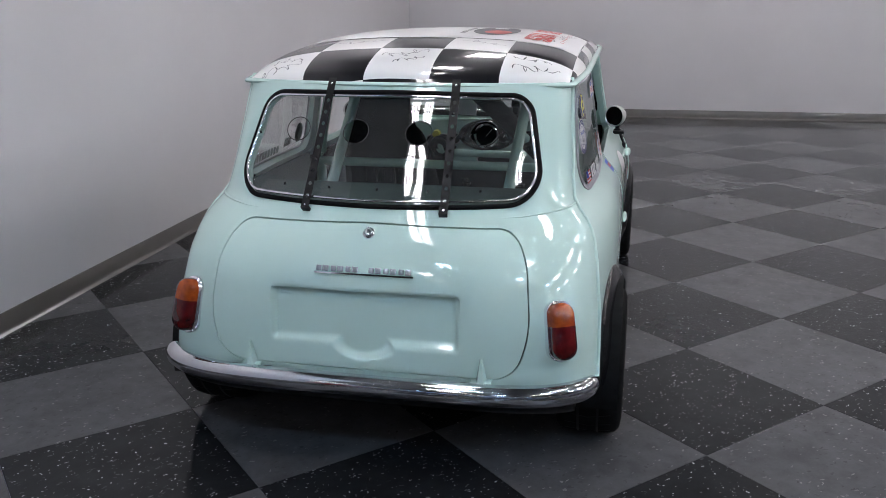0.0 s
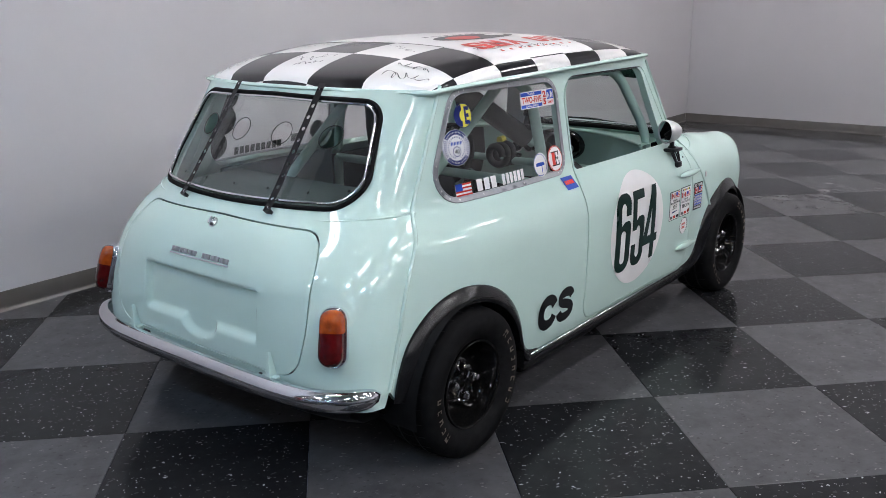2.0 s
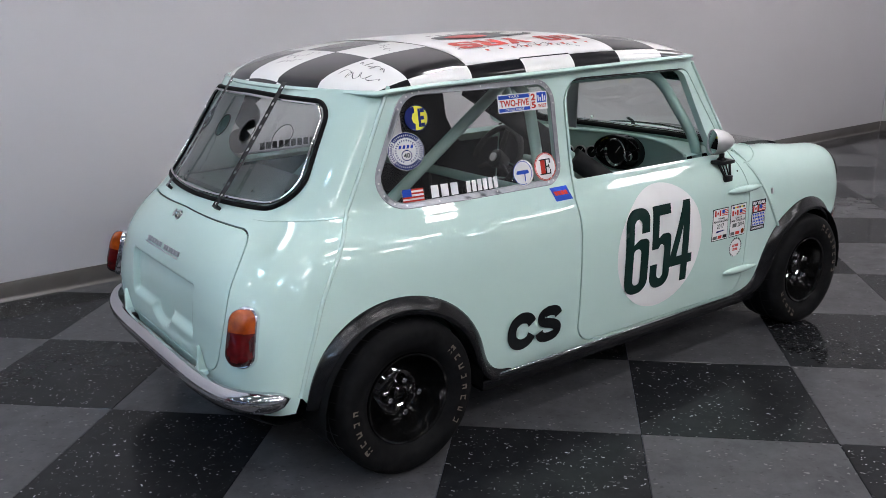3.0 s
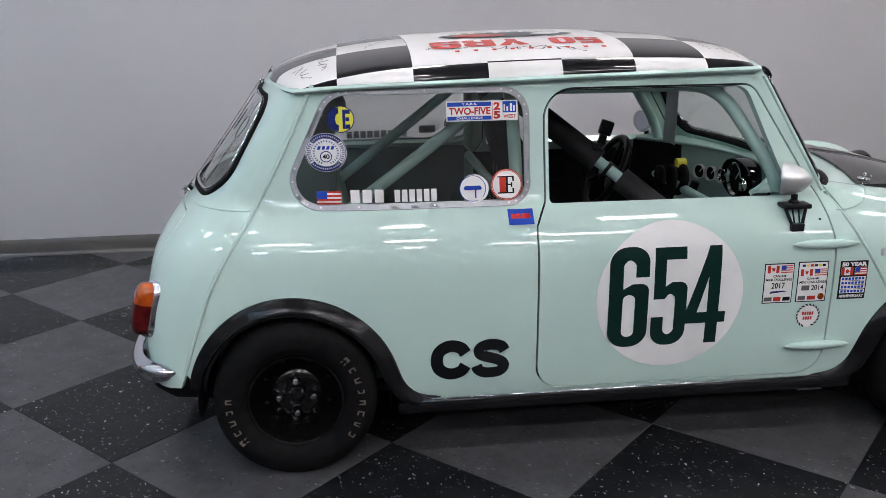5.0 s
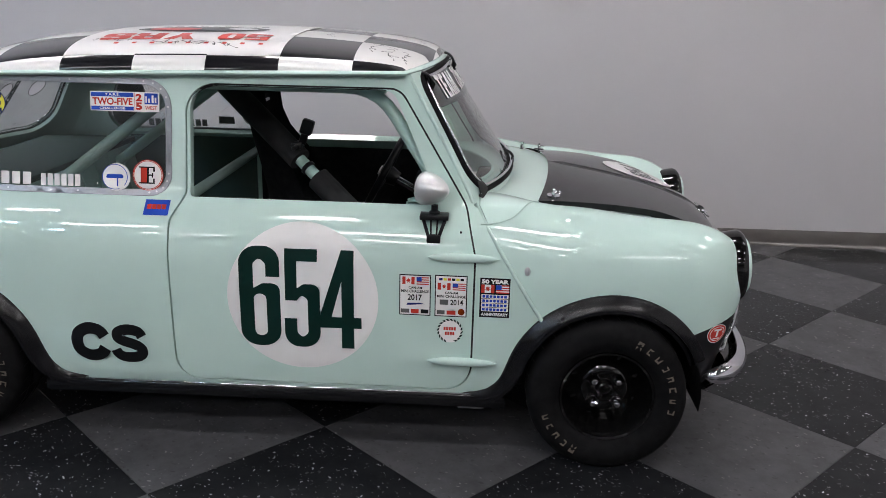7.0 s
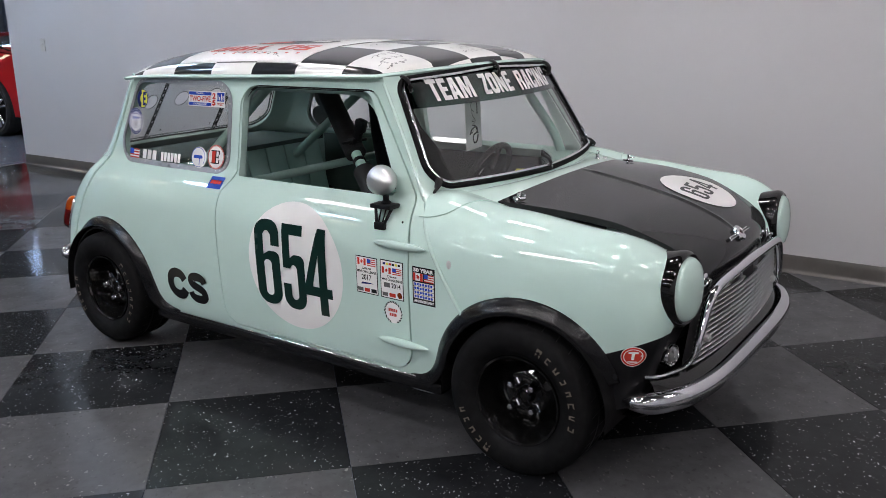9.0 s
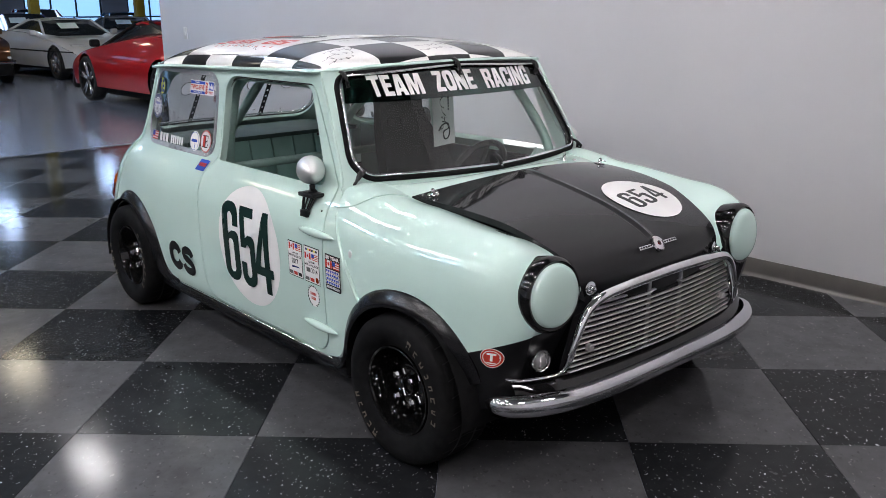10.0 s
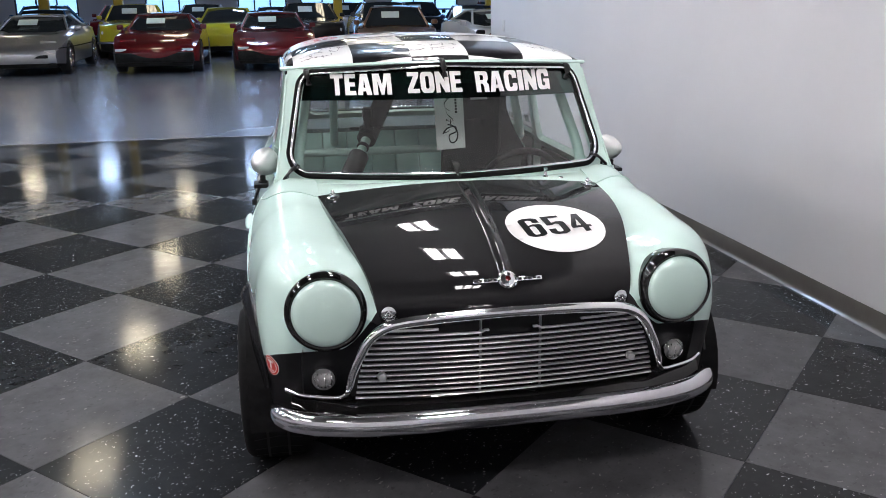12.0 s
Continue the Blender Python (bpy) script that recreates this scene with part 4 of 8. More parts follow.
# windscreen: rubber, chrome, tinted pane, sun strip, clips
fg = dense(rounded([(-x, z, r) for x, z, r in front_glass], 10), 0.02)
fw = new("windscreen")
fw.parent = car
fw["label"] = "windscreen with dark green sun strip and black clips"
tube("rubber_seal", ring_path(inset(fg, -0.004), SCREEN, 0.002), 0.0085, rubber, fw, 8, True, label="black rubber seal")
tube("chrome_insert", ring_path(inset(fg, 0.006), SCREEN, 0.010), 0.0048, chrome, fw, 8, True, label="chrome insert strip")
tube("inner_seal", ring_path(fg, SCREEN, -0.013), 0.010, rubber, fw, 8, True, label="black rubber seal inside the screen")
decal("pane", inset(fg, 0.002), SCREEN, glass, fw, -0.002)
strip_tint = glass_material("dark_green_sun_strip", (0.016, 0.075, 0.055), 0.08)
strip_loop = [(-0.505, 1.060), (0.505, 1.060)] + [(x, 1.150 + 0.020 * (1 - (x / 0.5) ** 2)) for x in np.linspace(0.482, -0.482, 15)]
decal("sun_strip", strip_loop, SCREEN, strip_tint, fw, 0.0015, "dark green sun strip")

# heavy condensed capitals: (width, outline, hole) on a unit square
BLOCK = {
    "T": (0.95, [(.32, 0), (.68, 0), (.68, .8), (1, .8), (1, 1), (0, 1), (0, .8), (.32, .8)], None),
    "E": (0.82, [(0, 0), (1, 0), (1, .2), (.44, .2), (.44, .41), (.92, .41), (.92, .6), (.44, .6), (.44, .8), (1, .8), (1, 1), (0, 1)], None),
    "A": (1.08, [(0, 0), (.36, 0), (.40, .17), (.60, .17), (.64, 0), (1, 0), (.74, 1), (.26, 1)], [(.43, .34), (.57, .34), (.5, .76)]),
    "M": (1.40, [(0, 0), (.26, 0), (.26, .62), (.42, 0), (.58, 0), (.74, .62), (.74, 0), (1, 0), (1, 1), (.64, 1), (.5, .45), (.36, 1), (0, 1)], None),
    "Z": (0.86, [(0, 0), (1, 0), (1, .2), (.46, .2), (1, .82), (1, 1), (.04, 1), (.04, .8), (.54, .8), (0, .18)], None),
    "O": (1.0, [(0, 0, .26), (1, 0, .26), (1, 1, .26), (0, 1, .26)], [(.37, .2, .1), (.63, .2, .1), (.63, .8, .1), (.37, .8, .1)]),
    "N": (1.0, [(0, 0), (.31, 0), (.31, .48), (.66, 0), (1, 0), (1, 1), (.69, 1), (.69, .52), (.34, 1), (0, 1)], None),
    "R": (1.0, [(0, 0), (.37, 0), (.37, .41), (.5, .41, .08), (.62, .3, .05), (.62, 0), (1, 0), (1, .36, .1), (.84, .49, .04), (1, .6, .1), (1, 1, .22), (0, 1)], [(.37, .58), (.62, .58, .07), (.62, .82, .07), (.37, .82)]),
    "C": (1.0, [(0, 0, .26), (1, 0, .26), (1, .38), (.64, .38), (.64, .24, .06), (.5, .17, .05), (.37, .24, .06), (.37, .76, .06), (.5, .83, .05), (.64, .76, .06), (.64, .62), (1, .62), (1, 1, .26), (0, 1, .26)], None),
    "Y": (1.0, [(.32, 0), (.68, 0), (.68, .42), (1, 1), (.64, 1), (.5, .66), (.36, 1), (0, 1), (.32, .42)], None),
    "S": (1.0, [(0, 0, .2), (1, 0, .2), (1, .58, .15), (.38, .64), (.38, .82), (.62, .82), (.62, .70), (.98, .70), (.98, 1, .2), (0, 1, .2), (0, .42, .15), (.62, .38), (.62, .18), (.37, .18), (.37, .31), (0, .31)], None),
    "5": (1.0, [(0, 0, .2), (1, 0, .2), (1, .64, .15), (.38, .64), (.38, .82), (.95, .82), (.95, 1), (.02, 1), (.02, .46), (.62, .46), (.62, .18), (.37, .18), (.37, .31), (0, .31)], None),
    "I": (0.40, [(0, 0), (1, 0), (1, 1), (0, 1)], None),
    "G": (1.0, [(0, 0, .26), (.70, 0, .12), (.78, .08), (.82, 0), (1, 0), (1, .53), (.52, .53), (.52, .37), (.64, .37), (.64, .24, .06), (.5, .17, .05), (.37, .24, .06), (.37, .76, .06), (.5, .83, .05), (.64, .76, .06), (.64, .64), (1, .64), (1, 1, .26), (0, 1, .26)], None),
}


def block_word(word, area, at, mat, parent, out):
    x0, y0, x1, y1 = area
    gap = 0.10
    total = sum(BLOCK[c][0] for c in word) + gap * (len(word) - 1)
    x = 0.0
    for c in word:
        w, outer, hole = BLOCK[c]
        lay = lambda loop: [(x0 + (x1 - x0) * (x + w * a) / total, y0 + (y1 - y0) * b) for a, b in rounded(loop, 5)]
        decal("letter", lay(outer), at, mat, parent, out, "", [lay(hole)] if hole else [], 0.02, 0.03)
        x += w + gap


wording = new("lettering")
wording.parent = fw
wording["label"] = "white block lettering"
block_word("TEAM", (-0.400, 1.076, -0.188, 1.146), SCREEN, white_vinyl, wording, 0.004)
block_word("ZONE", (-0.132, 1.079, 0.064, 1.149), SCREEN, white_vinyl, wording, 0.004)
block_word("RACING", (0.116, 1.076, 0.402, 1.146), SCREEN, white_vinyl, wording, 0.004)


def clip(a, z, da, dz, wide=0.011):
    """A black screen clip: a bent strip across the seal with a bolt at its outer end."""
    path = [tuple(SCREEN(a + da * t, z + dz * t, 0.006 + 0.014 * math.sin(math.pi * min(1, t * 1.2)) ** 0.6)) for t in np.linspace(0, 1, 9)]
    c = tube("screen_clip", path, 0.008, trim_black, fw, 8, False, (wide, 0.005), "black screen clip")
    bm = bmesh.new()
    bmesh.ops.create_uvsphere(bm, u_segments=10, v_segments=6, radius=0.0055, matrix=Matrix.Translation(tuple(SCREEN(a + da * 0.12, z + dz * 0.12, 0.014))))
    part("clip_bolt", bm, chrome, c)


clip(-0.480, 1.160, 0.006, -0.05)
clip(0.480, 1.160, -0.006, -0.05)
clip(0.0, 1.190, 0.006, -0.06)
clip(-0.574, 0.806, 0.046, 0.046, 0.013)
clip(0.574, 0.806, -0.046, 0.046, 0.013)
clip(0.006, 0.806, -0.002, 0.05)

# quarter windows with aluminium frames
QW = surf(lambda y, z: side3d(y, z))
MIRROR = np.array((-1, 1, 1))


def left(at):
    return lambda a, b, out=0.0: at(a, b, out) * MIRROR


for at, right in ((QW, True), (left(QW), False)):
    q = new("quarter_window")
    q.parent = car
    q["label"] = "perspex quarter window in a riveted aluminium frame"
    outer, inner = inset(quarter_window, -0.010), inset(quarter_window, 0.005)
    decal("window_frame", outer, at, aluminium, q, 0.0035, "bare aluminium frame", [inner], 0.02, 0.3)
    tube("frame_edge", ring_path(dense(inner, 0.02), at, 0.0025), 0.0022, aluminium, q, 6, True)
    tube("frame_edge", ring_path(dense(outer, 0.02), at, 0.002), 0.0022, aluminium, q, 6, True)
    for k, p in enumerate(dense(inset(quarter_window, -0.003), 0.115)):
        if k % 2 == 0:
            decal("rivet", disc(p[0], p[1], 0.0032, 8), at, silver, q, 0.0055)
    decal("pane", inset(quarter_window, 0.004), at, clear_perspex, q, 0.0015)


def bars(words_at, at, mat, parent, n, out=0.003, name="lettering_bar", gap=0.25):
    """A row of plain bars in place of words."""
    x0, y0, x1, y1 = words_at
    w = (x1 - x0) / n
    for i in range(n):
        decal(name, rect(x0 + w * i, y0, x0 + w * (i + 1 - gap), y1), at, mat, parent, out, step=0.05, spacing=0.2)


def flag_us(x0, z0, x1, z1, at, parent, out=0.003):
    f = decal("flag_sticker", rect(x0, z0, x1, z1), at, white_vinyl, parent, out, "striped flag sticker", step=0.05, spacing=0.2)
    h = (z1 - z0) / 7
    for k in range(0, 7, 2):
        decal("stripe", rect(x0, z0 + h * k, x1, z0 + h * (k + 1)), at, red_vinyl, f, out + 0.0007, step=0.05, spacing=0.2)
    decal("canton", rect(x0, z0 + 3 * h, x0 + (x1 - x0) * 0.42, z1), at, blue_vinyl, f, out + 0.0014, step=0.05, spacing=0.2)
    return f


def flag_leaf(x0, z0, x1, z1, at, parent, out=0.003):
    f = decal("flag_sticker", rect(x0, z0, x1, z1), at, white_vinyl, parent, out, "red and white leaf flag sticker", step=0.05, spacing=0.2)
    w = x1 - x0
    decal("stripe", rect(x0, z0, x0 + 0.26 * w, z1), at, red_vinyl, f, out + 0.0007, step=0.05, spacing=0.2)
    decal("stripe", rect(x1 - 0.26 * w, z0, x1, z1), at, red_vinyl, f, out + 0.0007, step=0.05, spacing=0.2)
    cx, cz, r = (x0 + x1) / 2, (z0 + z1) / 2, (z1 - z0) * 0.36
    star = [(cx + r * (1 if k % 2 == 0 else 0.5) * math.sin(k * math.pi / 7), cz + r * (1 if k % 2 == 0 else 0.5) * math.cos(k * math.pi / 7)) for k in range(14)]
    decal("leaf", star, at, red_vinyl, f, out + 0.0007, step=0.05, spacing=0.2)
    return f


D = 0.006     # stickers lie on the outside of the perspex


def QS(y, z, out=0.0):
    """Sticker places on the quarter window."""
    return QW(-0.340 + 1.03 * (np.asarray(y) + 0.33), z, out)


k = dict(step=0.05, spacing=0.3)
s = decal("round_sticker", disc(-0.827, 1.049, 0.038), QS, navy_vinyl, car, D, "round blue and yellow sticker", **k)
decal("sticker_face", disc(-0.827, 1.049, 0.0355), QS, yellow_vinyl, s, D + 0.0006, **k)
half_c = [(-0.830 + 0.034 * math.cos(q), 1.049 + 0.034 * math.sin(q)) for q in np.linspace(math.pi / 2 + 0.1, 3 * math.pi / 2 - 0.1, 20)]
decal("sticker_letter", half_c + [(-0.832, 1.032), (-0.839, 1.036), (-0.843, 1.049), (-0.839, 1.062), (-0.832, 1.066)], QS, navy_vinyl, s, D + 0.0014, **k)
for x0, z0, x1, z1 in ((-0.822, 1.022, -0.814, 1.076), (-0.8138, 1.064, -0.801, 1.076), (-0.8138, 1.043, -0.803, 1.054), (-0.8138, 1.022, -0.801, 1.034)):
    decal("sticker_letter", rect(x0, z0, x1, z1), QS, navy_vinyl, s, D + 0.0014, **k)
s = decal("round_sticker", disc(-0.872, 0.956, 0.058, 48, 0.055), QS, white_vinyl, car, D, "round white sticker with a navy ring", **k)
VC = (-0.872, 0.956)


def arc_band(r0, r1, a, b):
    """A piece of a ring round the badge's middle."""
    q = np.radians(np.linspace(a, b, 16))
    return [(VC[0] + r1 * math.cos(t), VC[1] + 0.95 * r1 * math.sin(t)) for t in q] + [(VC[0] + r0 * math.cos(t), VC[1] + 0.95 * r0 * math.sin(t)) for t in q[::-1]]


decal("sticker_ring", disc(*VC, 0.0565, 48, 0.0537), QS, navy_vinyl, s, D + 0.0006, holes=[disc(*VC, 0.0545, 48, 0.0518)], **k)
for a, b in ((38, 142), (218, 322)):
    decal("sticker_ring", arc_band(0.043, 0.0547, a, b), QS, navy_vinyl, s, D + 0.0007, **k)
    for q in np.linspace(a + 6, b - 6, 14):
        decal("lettering_bar", arc_band(0.0465, 0.0515, q - 1.3, q + 1.3), QS, white_vinyl, s, D + 0.0014, **k)
for a, b in ((-34, 34), (146, 214)):
    for q in np.linspace(a + 4, b - 4, 9):
        decal("lettering_bar", arc_band(0.0445, 0.0525, q - 2.0, q + 2.0), QS, navy_vinyl, s, D + 0.0012, **k)
decal("sticker_ring", disc(*VC, 0.0425, 40, 0.0404), QS, navy_vinyl, s, D + 0.0008, holes=[disc(*VC, 0.0412, 40, 0.0391)], **k)
for q in np.linspace(-68, 248, 26):
    decal("lettering_bar", arc_band(0.031, 0.0365, q - 2.4, q + 2.4), QS, navy_vinyl, s, D + 0.0012, **k)
for i, x in enumerate((-0.891, -0.8785, -0.866, -0.8535)):
    decal("emblem", [(x - 0.005, 0.964), (x + 0.003, 0.964), (x + 0.006, 0.974), (x - 0.002, 0.974)], QS, blue_vinyl, s, D + 0.0012, **k)
decal("emblem", disc(-0.872, 0.944, 0.017, 24, 0.016), QS, navy_vinyl, s, D + 0.0010, holes=[disc(-0.872, 0.944, 0.0145, 24, 0.0135)], **k)
letters("sticker_letter", "40", (-0.882, 0.937, -0.862, 0.951), QS, black_vinyl, s, 0.03, D + 0.0014, 0)
flag_us(-0.903, 0.808, -0.834, 0.846, QS, car, D)
bars((-0.809, 0.811, -0.708, 0.848), QS, white_vinyl, car, 3, D)
bars((-0.686, 0.811, -0.562, 0.846), QS, white_vinyl, car, 6, D)
s = decal("round_sticker", disc(-0.459, 0.842, 0.041), QS, white_vinyl, car, D, "round white sticker with blue emblem", **k)
decal("sticker_ring", disc(-0.464, 0.842, 0.038), QS, blue_vinyl, s, D + 0.0006, holes=[disc(-0.464, 0.842, 0.036)], **k)
decal("emblem", rounded([(-0.492, 0.838, .004), (-0.436, 0.838, .004), (-0.442, 0.850, .004), (-0.486, 0.850, .004)]), QS, blue_vinyl, s, D + 0.0012, **k)
decal("emblem", rect(-0.458, 0.815, -0.454, 0.838), QS, blue_vinyl, s, D + 0.0012, **k)
s = decal("round_sticker", disc(-0.366, 0.850, 0.046), QS, red_vinyl, car, D, "round white sticker with a red letter", **k)
decal("sticker_face", disc(-0.366, 0.850, 0.0435), QS, white_vinyl, s, D + 0.0006, **k)
decal("sticker_ring", disc(-0.366, 0.850, 0.0425), QS, red_vinyl, s, D + 0.0010, holes=[disc(-0.366, 0.850, 0.0405)], **k)
decal("sticker_letter", rect(-0.387, 0.825, -0.368, 0.875), QS, red_vinyl, s, D + 0.0016, **k)
for x0, z0, x1, z1 in ((-0.368, 0.825, -0.3625, 0.875), (-0.392, 0.8715, -0.345, 0.875), (-0.392, 0.825, -0.345, 0.8285), (-0.3625, 0.848, -0.352, 0.852), (-0.350, 0.860, -0.345, 0.8715), (-0.350, 0.8285, -0.345, 0.840), (-0.354, 0.843, -0.350, 0.857)):
    decal("sticker_letter", rect(x0, z0, x1, z1), QS, black_vinyl, s, D + 0.0020, **k)
s = decal("event_sticker", rect(-0.533, 1.035, -0.330, 1.092), QS, white_vinyl, car, D, "white, blue and red event sticker", **k)
decal("sticker_band", rect(-0.530, 1.077, -0.405, 1.089), QS, blue_vinyl, s, D + 0.0006, **k)
decal("sticker_band", rect(-0.530, 1.038, -0.405, 1.049), QS, blue_vinyl, s, D + 0.0006, **k)
letters("sticker_letter", "TWO-FIVE", (-0.526, 1.053, -0.408, 1.074), QS, red_vinyl, s, 0.03, D + 0.0012, 0)
letters("sticker_letter", "CHALLENGE", (-0.505, 1.040, -0.43, 1.047), QS, white_vinyl, s, 0.02, D + 0.0014, 0)
decal("sticker_band", rect(-0.4025, 1.037, -0.4015, 1.090), QS, red_vinyl, s, D + 0.0006, **k)
letters("sticker_letter", "2", (-0.399, 1.065, -0.380, 1.087), QS, red_vinyl, s, 0.05, D + 0.0014, 0)
letters("sticker_letter", "5", (-0.399, 1.040, -0.380, 1.062), QS, red_vinyl, s, 0.05, D + 0.0014, 0)
decal("sticker_band", rect(-0.373, 1.057, -0.334, 1.089), QS, blue_vinyl, s, D + 0.0006, **k)
letters("sticker_letter", "T.A.R.S.", (-0.489, 1.080, -0.446, 1.087), QS, white_vinyl, s, 0.03, D + 0.0014, 0)
for i, (x0, x1, z1) in enumerate(((-0.370, -0.366, 1.080), (-0.362, -0.357, 1.074), (-0.352, -0.346, 1.083), (-0.343, -0.338, 1.077))):
    decal("emblem", rect(x0, 1.061, x1, z1), QS, white_vinyl, s, D + 0.0012, **k)
letters("sticker_letter", "WEST", (-0.371, 1.041, -0.336, 1.052), QS, red_vinyl, s, 0.02, D + 0.0014, 0)
s = decal("square_sticker", rect(-0.379, 0.742, -0.304, 0.781), SIDE, blue_vinyl, car, 0.002, "small blue sticker with red wording", **k)
bars((-0.371, 0.757, -0.312, 0.769), SIDE, red_vinyl, s, 4, 0.0028, gap=0.12)
# left quarter window, seen from inside: three grey discs, a name bar and a block
grey_back = material("sticker_back_grey", 0.6, 0, 0, (0.10, 0.10, 0.10))
LQ = left(QW)
for y, z, r in ((-0.894, 0.960, 0.058), (-0.931, 0.862, 0.052), (-0.385, 0.862, 0.040), (-0.87, 1.050, 0.045)):
    decal("sticker_back", disc(y, z, r), LQ, grey_back, car, D, "grey back of a round sticker", **k)
bars((-0.838, 0.812, -0.577, 0.842), LQ, grey_back, car, 9, D)
decal("sticker_back", rect(-0.531, 0.826, -0.462, 0.858), LQ, grey_back, car, D, "grey back of a sticker", **k)

# doors: number disc, class letters, hinges, stickers, mirrors
decal("number_disc", disc(0.103, 0.512, 0.227, 72), SIDE, white_vinyl, car, 0.0025, "white number disc", step=0.02)
SIX = ([(0, 0, .45), (1, 0, .45), (1, 1.80, .40), (.58, 1.80, .12), (.35, 1.66, 0), (.35, 2.34, .14), (.5, 2.5, .1), (.66, 2.34, .14), (.66, 1.98, 0), (1, 1.98, 0), (1, 2.8, .45), (0, 2.8, .45)], [(.35, .30, .15), (.66, .30, .15), (.66, 1.50, .15), (.35, 1.50, .15)])
FIVE = ([(0, 0, .45), (1, 0, .45), (1, 1.84, .40), (.55, 1.84, .12), (.37, 1.72, 0), (.37, 2.47, 0), (.94, 2.47, 0), (.94, 2.8, 0), (.04, 2.8, 0), (.04, 1.36, 0), (.36, 1.36, .03), (.5, 1.54, .12), (.66, 1.40, .12), (.66, .42, .14), (.5, .28, .1), (.35, .42, .14), (.35, .84, 0), (0, .84, 0)], None)
FOUR = ([(.55, 0), (.87, 0), (.87, .60), (1.06, .60), (1.06, .92), (.87, .92), (.87, 2.8), (.55, 2.8), (0, .95), (0, .60), (.55, .60)], [(.30, .92), (.56, .92), (.56, 1.95)])


def digit(name, shape, area, at, mat, parent, out, label=""):
    """A tall condensed numeral fitted into an area of a surface."""
    outer, hole = shape
    wide = max(p[0] for p in outer)
    x0, y0, x1, y1 = area
    lay = lambda loop: [(x0 + (x1 - x0) * a / wide, y0 + (y1 - y0) * b / 2.8) for a, b in rounded(loop, 7)]
    return decal(name, lay(outer), at, mat, parent, out, label, [lay(hole)] if hole else [], 0.02, 0.02)


for shape, (y0, y1) in ((SIX, (-0.086, 0.036)), (FIVE, (0.047, 0.155)), (FOUR, (0.154, 0.279))):
    digit("race_number", shape, (y0, 0.357, y1, 0.670 if shape is SIX else 0.665), SIDE, green_vinyl, car, 0.0042, "dark green race number")


def ribbon(pts, half):
    """A closed outline of even width along a smooth line."""
    c_ = spline([(i, *p) for i, p in enumerate(pts)])
    L = [Vector(c_(t)) for t in np.linspace(0, len(pts) - 1, 60)]
    a_, b_ = [], []
    for i, p in enumerate(L):
        d_ = (L[min(i + 1, 59)] - L[max(i - 1, 0)]).normalized()
        n_ = Vector((-d_.y, d_.x)) * half
        a_.append(p + n_)
        b_.append(p - n_)
    return [tuple(p) for p in a_ + b_[::-1]]


LETTER_C = ribbon([(.90, .66), (.80, .80), (.62, .87), (.42, .86), (.22, .73), (.155, .5), (.22, .27), (.42, .14), (.62, .13), (.80, .20), (.90, .34)], 0.158)
LETTER_S = ribbon([(.86, .70), (.78, .82), (.60, .875), (.40, .87), (.22, .79), (.21, .66), (.36, .57), (.60, .50), (.80, .40), (.84, .26), (.72, .155), (.52, .125), (.32, .14), (.18, .22), (.13, .33)], 0.142)
for shape, (y0, z0, y1, z1) in ((LETTER_C, (-0.619, 0.284, -0.503, 0.406)), (LETTER_S, (-0.497, 0.281, -0.381, 0.405))):
    decal("class_letter", [(y0 + (y1 - y0) * a, z0 + (z1 - z0) * b) for a, b in shape], SIDE, black_vinyl, car, 0.003, "black class letter", step=0.03, spacing=0.03)


def DOOR(y, z, out=0.0):
    """Sticker places on the front of the door."""
    return SIDE(np.asarray(y) + 0.007, np.asarray(z) * 1.055 - 0.0207, out)


def event_sticker(y0, y1, z0, z1, back, parent, at):
    s = decal("event_sticker", rect(y0, z0, y1, z1), at, black_vinyl, parent, 0.002, "small rectangular event sticker with two flags", **k)
    m = 0.003
    if not back:
        decal("sticker_face", rect(y0 + m, z0 + m, y1 - m, z1 - m), at, white_vinyl, s, 0.0027, **k)
    return s


s = event_sticker(0.385, 0.478, 0.470, 0.590, False, car, DOOR)
flag_leaf(0.394, 0.562, 0.430, 0.584, DOOR, s, 0.0034)
flag_us(0.436, 0.562, 0.472, 0.584, DOOR, s, 0.0034)
letters("sticker_letter", "CAN-AM", (0.413, 0.549, 0.452, 0.556), DOOR, black_vinyl, s, 0.03, 0.0036, 0)
letters("sticker_letter", "MINI CHALLENGE", (0.391, 0.538, 0.473, 0.546), DOOR, black_vinyl, s, 0.03, 0.0036, 0)
letters("sticker_letter", "2017", (0.410, 0.515, 0.452, 0.533), DOOR, black_vinyl, s, 0.02, 0.0036, 0)
decal("emblem", [(0.406, 0.500), (0.46, 0.505), (0.45, 0.508), (0.41, 0.507)], DOOR, navy_vinyl, s, 0.0034, **k)
for a, b, c in ((0.390, 0.415, grey_back), (0.420, 0.443, red_vinyl), (0.449, 0.472, black_vinyl)):
    decal("emblem", rect(a, 0.477, b, 0.489), DOOR, c, s, 0.0034, **k)
s = event_sticker(0.490, 0.585, 0.470, 0.592, False, car, DOOR)
for i, c in enumerate((navy_vinyl, yellow_vinyl, red_vinyl, green_vinyl, yellow_vinyl, black_vinyl)):
    decal("emblem", rect(0.502 + 0.0125 * i, 0.577, 0.512 + 0.0125 * i, 0.584), DOOR, c, s, 0.0034, **k)
flag_leaf(0.498, 0.550, 0.536, 0.570, DOOR, s, 0.0034)
flag_us(0.542, 0.550, 0.580, 0.570, DOOR, s, 0.0034)
